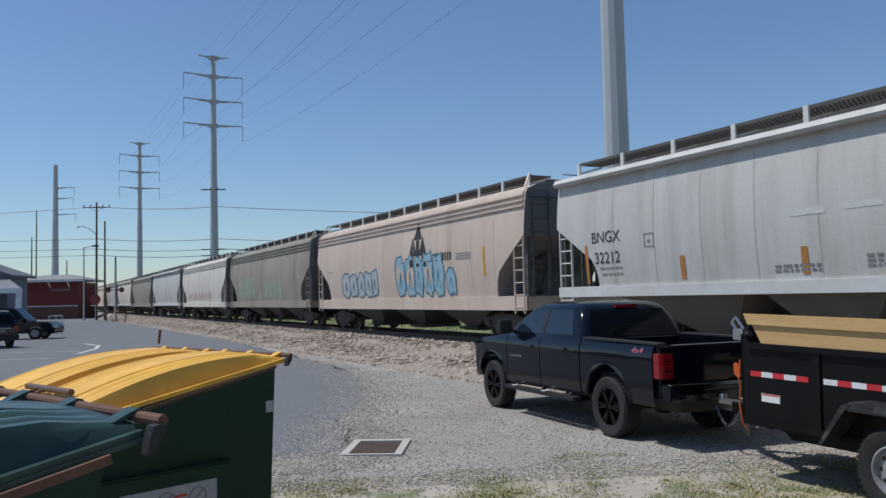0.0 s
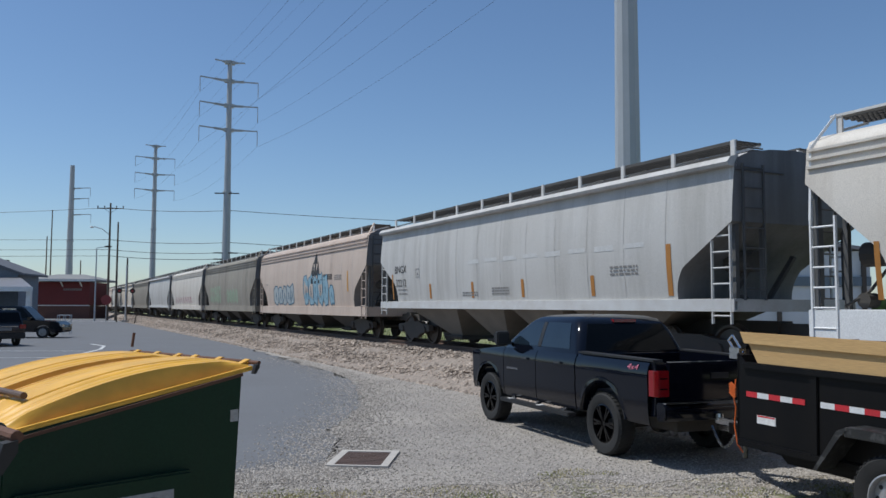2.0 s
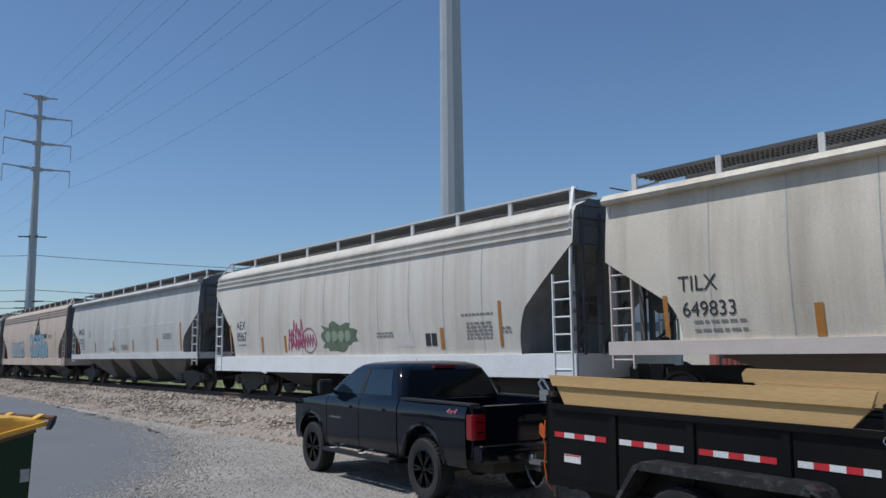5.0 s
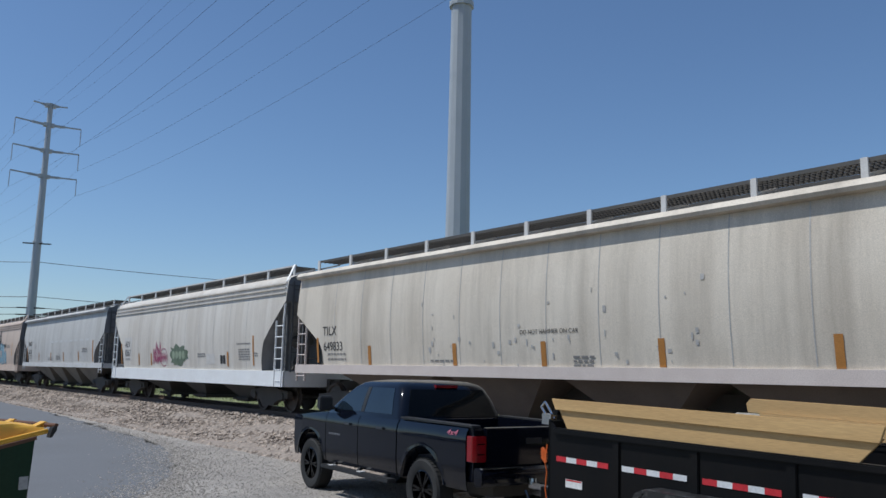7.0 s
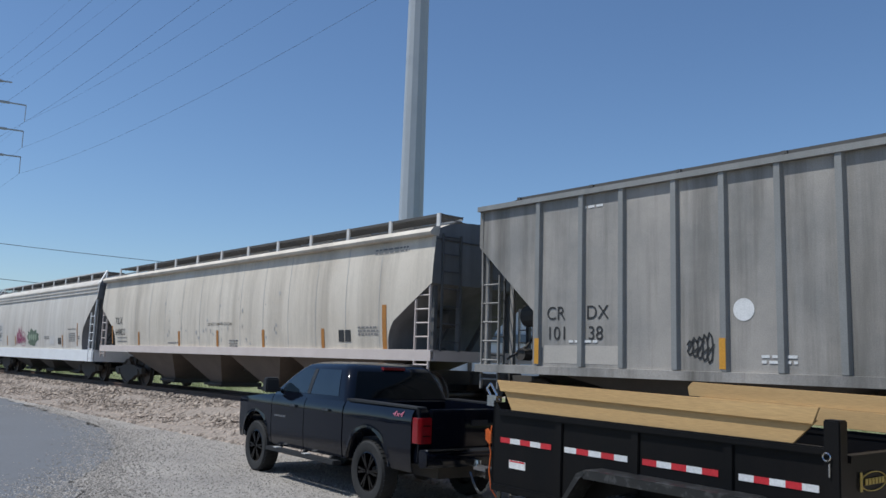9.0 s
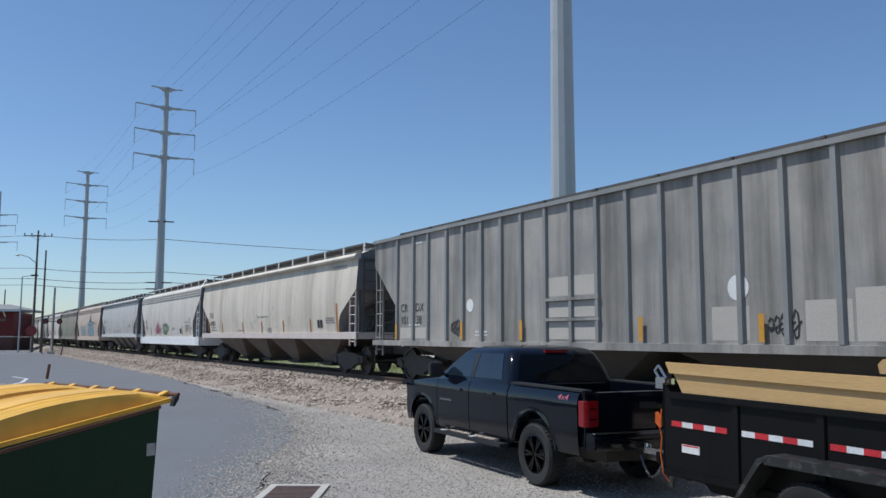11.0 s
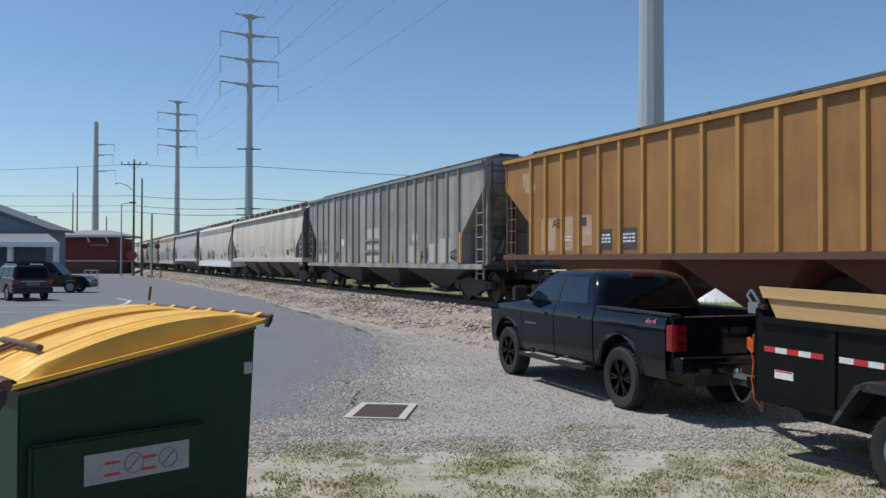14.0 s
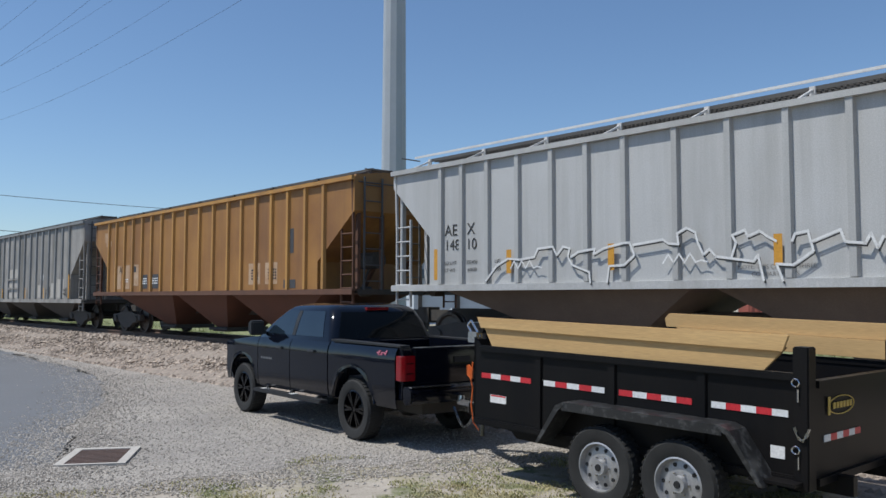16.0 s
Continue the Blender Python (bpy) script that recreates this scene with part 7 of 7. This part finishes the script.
# ---- parked vehicles ----
def suv(m, paint, label, length=4.7, height=1.72, width=1.86, rack=False, van=False):
    t = thing("parked_car", label, "car", m, "parked vehicles")
    L, w = length, width / 2
    f = L - 0.95
    R = 0.36
    side = [(-0.95, 0.42), (-0.98, 0.75), (-0.93, 1.05), (0.5, 1.08), (L * 0.56, 1.06), (f - 0.3, 1.0), (f - 0.02, 0.72), (f, 0.4), (f - 0.1, 0.32)] + arch(L * 0.60, 0.36, 0.43, 0, 180, 10) + arch(0, 0.36, 0.43, 0, 180, 10)
    bm = bmesh.new()
    prism(bm, side, -w, w)
    part("body", bm, paint, t, bevel=0.06, smooth=True)
    bm = bmesh.new()
    lo = [(-0.92, -w + 0.05), (L * 0.52, -w + 0.05), (L * 0.52, w - 0.05), (-0.92, w - 0.05)]
    hi = [(-0.70, -w + 0.20), (L * 0.36, -w + 0.20), (L * 0.36, w - 0.20), (-0.70, w - 0.20)]
    a = [bm.verts.new((x, y, 1.04)) for x, y in lo]
    b = [bm.verts.new((x, y, height)) for x, y in hi]
    for k in range(4):
        bm.faces.new((a[k], a[(k + 1) % 4], b[(k + 1) % 4], b[k]))
    bm.faces.new(b)
    bm.faces.new(a[::-1])
    part("cabin", bm, paint, t, bevel=0.07, smooth=True)

    def pane(pts, out, name):
        bm = bmesh.new()
        o = Vector(out) * 0.012
        p = [bm.verts.new(Vector(q) + o) for q in pts]
        r = [bm.verts.new(Vector(q) - o * 0.5) for q in pts]
        bm.faces.new(p)
        bm.faces.new(r[::-1])
        for k in range(4):
            bm.faces.new((p[k], r[k], r[(k + 1) % 4], p[(k + 1) % 4]))
        part(name, bm, M_GLASS, t)
    g = height - 1.06

    def yy(u):
        return w - 0.05 - 0.15 * u

    def xb(u):
        return -0.92 + 0.22 * u

    def xf2(u):
        return L * 0.52 - (L * 0.16) * u
    pane([(xb(.12), -yy(.12) + .1, 1.06 + g * .12), (xb(.12), yy(.12) - .1, 1.06 + g * .12), (xb(.85), yy(.85) - .1, 1.06 + g * .85), (xb(.85), -yy(.85) + .1, 1.06 + g * .85)], (-1, 0, 0.3), "rear_window")
    pane([(xf2(.1), yy(.1) - .1, 1.06 + g * .1), (xf2(.1), -yy(.1) + .1, 1.06 + g * .1), (xf2(.9), -yy(.9) + .1, 1.06 + g * .9), (xf2(.9), yy(.9) - .1, 1.06 + g * .9)], (1, 0, 0.6), "windshield")
    for s in (1, -1):
        for p0, p1 in ((0.04, 0.30), (0.33, 0.62), (0.65, 0.95)):
            X0, X1 = xb(.15) + (xf2(.15) - xb(.15)) * p0, xb(.15) + (xf2(.15) - xb(.15)) * p1
            Y0, Y1 = xb(.85) + (xf2(.85) - xb(.85)) * p0, xb(.85) + (xf2(.85) - xb(.85)) * p1
            pane([(X0, s * yy(.15), 1.06 + g * .15), (X1, s * yy(.15), 1.06 + g * .15), (Y1, s * yy(.85), 1.06 + g * .85), (Y0, s * yy(.85), 1.06 + g * .85)], (0, s, 0.25), "side_window")
        bm = bmesh.new()
        cube(bm, (-1.0, min(s * (w - 0.28), s * (w + 0.005)), 0.85), (-0.82, max(s * (w - 0.28), s * (w + 0.005)), 1.05))
        part("tail_light", bm, M_REDLENS, t, bevel=0.01)
        bm = bmesh.new()
        cube(bm, (f - 0.2, min(s * (w - 0.4), s * (w - 0.02)), 0.68), (f + 0.005, max(s * (w - 0.4), s * (w - 0.02)), 0.82))
        part("headlight", bm, M_CHROME, t, bevel=0.01)
        bm = bmesh.new()
        prism(bm, [(L * 0.44, 1.1), (L * 0.48, 1.1), (L * 0.48, 1.26), (L * 0.44, 1.26)], min(s * w, s * (w + 0.2)), max(s * w, s * (w + 0.2)))
        part("side_mirror", bm, paint, t, bevel=0.02)
        for x in (0, L * 0.60):
            wheel(t, x, s * (w - 0.11), R, R, 0.22, s, M_SILVER, 7)
        if rack:
            bm = bmesh.new()
            beam(bm, (-0.45, s * (w - 0.32), height + 0.06), (L * 0.3, s * (w - 0.32), height + 0.06), 0.05, 0.05)
            for x in (-0.4, L * 0.28):
                beam(bm, (x, s * (w - 0.32), height - 0.02), (x, s * (w - 0.32), height + 0.06), 0.05, 0.05)
            part("roof_rail", bm, M_CHROME, t)
    bm = bmesh.new()
    prism(bm, [(-0.94, 0.36), (-1.06, 0.38), (-1.08, 0.62), (-0.95, 0.66)], -w + 0.02, w - 0.02)
    part("rear_bumper", bm, M_BLACKPLASTIC, t, bevel=0.02)
    bm = bmesh.new()
    cube(bm, (-1.0, -0.3, 0.76), (-0.965, 0.3, 0.9))
    part("rear_plate", bm, M_FADED, t)
    bm = bmesh.new()
    cube(bm, (-0.99, -w + 0.35, 0.94), (-0.955, w - 0.35, 0.975))
    part("chrome_strip", bm, M_CHROME, t)
    return t


M_DARKCAR = material("dark_navy_car_paint", (0.010, 0.012, 0.018), 0.2, coat=0.6)
M_WHITECAR = material("white_car_paint", (0.72, 0.73, 0.74), 0.25, coat=0.5)
suv(pose(-19.35, 42.2, 0.012, 0, 0, 131), M_DARKCAR, "dark blue compact SUV with a silver roof rack, parked", 4.6, 1.74, 1.86, True)
suv(pose(-24.2, 52.4, 0.012, 0, 0, 4), M_BLACK, "black full-size SUV parked with its nose outward", 5.2, 1.92, 2.0)
suv(pose(-12.55, 22.4, 0.012, 0, 0, 118), M_WHITECAR, "white SUV parked with its tailgate to the lot", 4.9, 1.80, 1.95)

suv(pose(22.6, 39.8, 0.0, 0, 0, -30), M_DARKCAR, "dark blue car parked on the grass beyond the track", 4.5, 1.5, 1.8)

# steel cart corral by the parked cars
cc = thing("cart_corral", "low galvanised pipe corral by the parked cars", "railing", pose(-23.0, 59.0, 0, 0, 0, 15))
for y in (0, 1.2):
    bm = bmesh.new()
    for x in (0, 0.4, 0.8):
        rod(bm, (x, y, 0), (x, y, 1.3), 0.022, 0.022, 8)
    for z in (0.45, 0.85, 1.3):
        rod(bm, (0, y, z), (0.8, y, z), 0.02, 0.02, 8)
    part("pipework", bm, M_POLE, cc)


# ---- what moves ----
def motions():
    """The whole train rolls away along the straight track; its wheels turn."""
    for car in CARS:
        walk(car, [(0.0, TRACK), (8.0, TRACK @ Matrix.Translation((SPEED * 8, 0, 0))), (16.0, TRACK @ Matrix.Translation((SPEED * 16, 0, 0)))])
    turn = math.degrees(SPEED / 0.457)
    steps = 144
    for ws in WHEELSETS:
        p = ws.location.copy()
        walk(ws, [(16.0 * k / steps, Matrix.Translation(p) @ pose(0, 0, 0, 0, turn * 16.0 * k / steps, 0)) for k in range(steps + 1)])


motions()
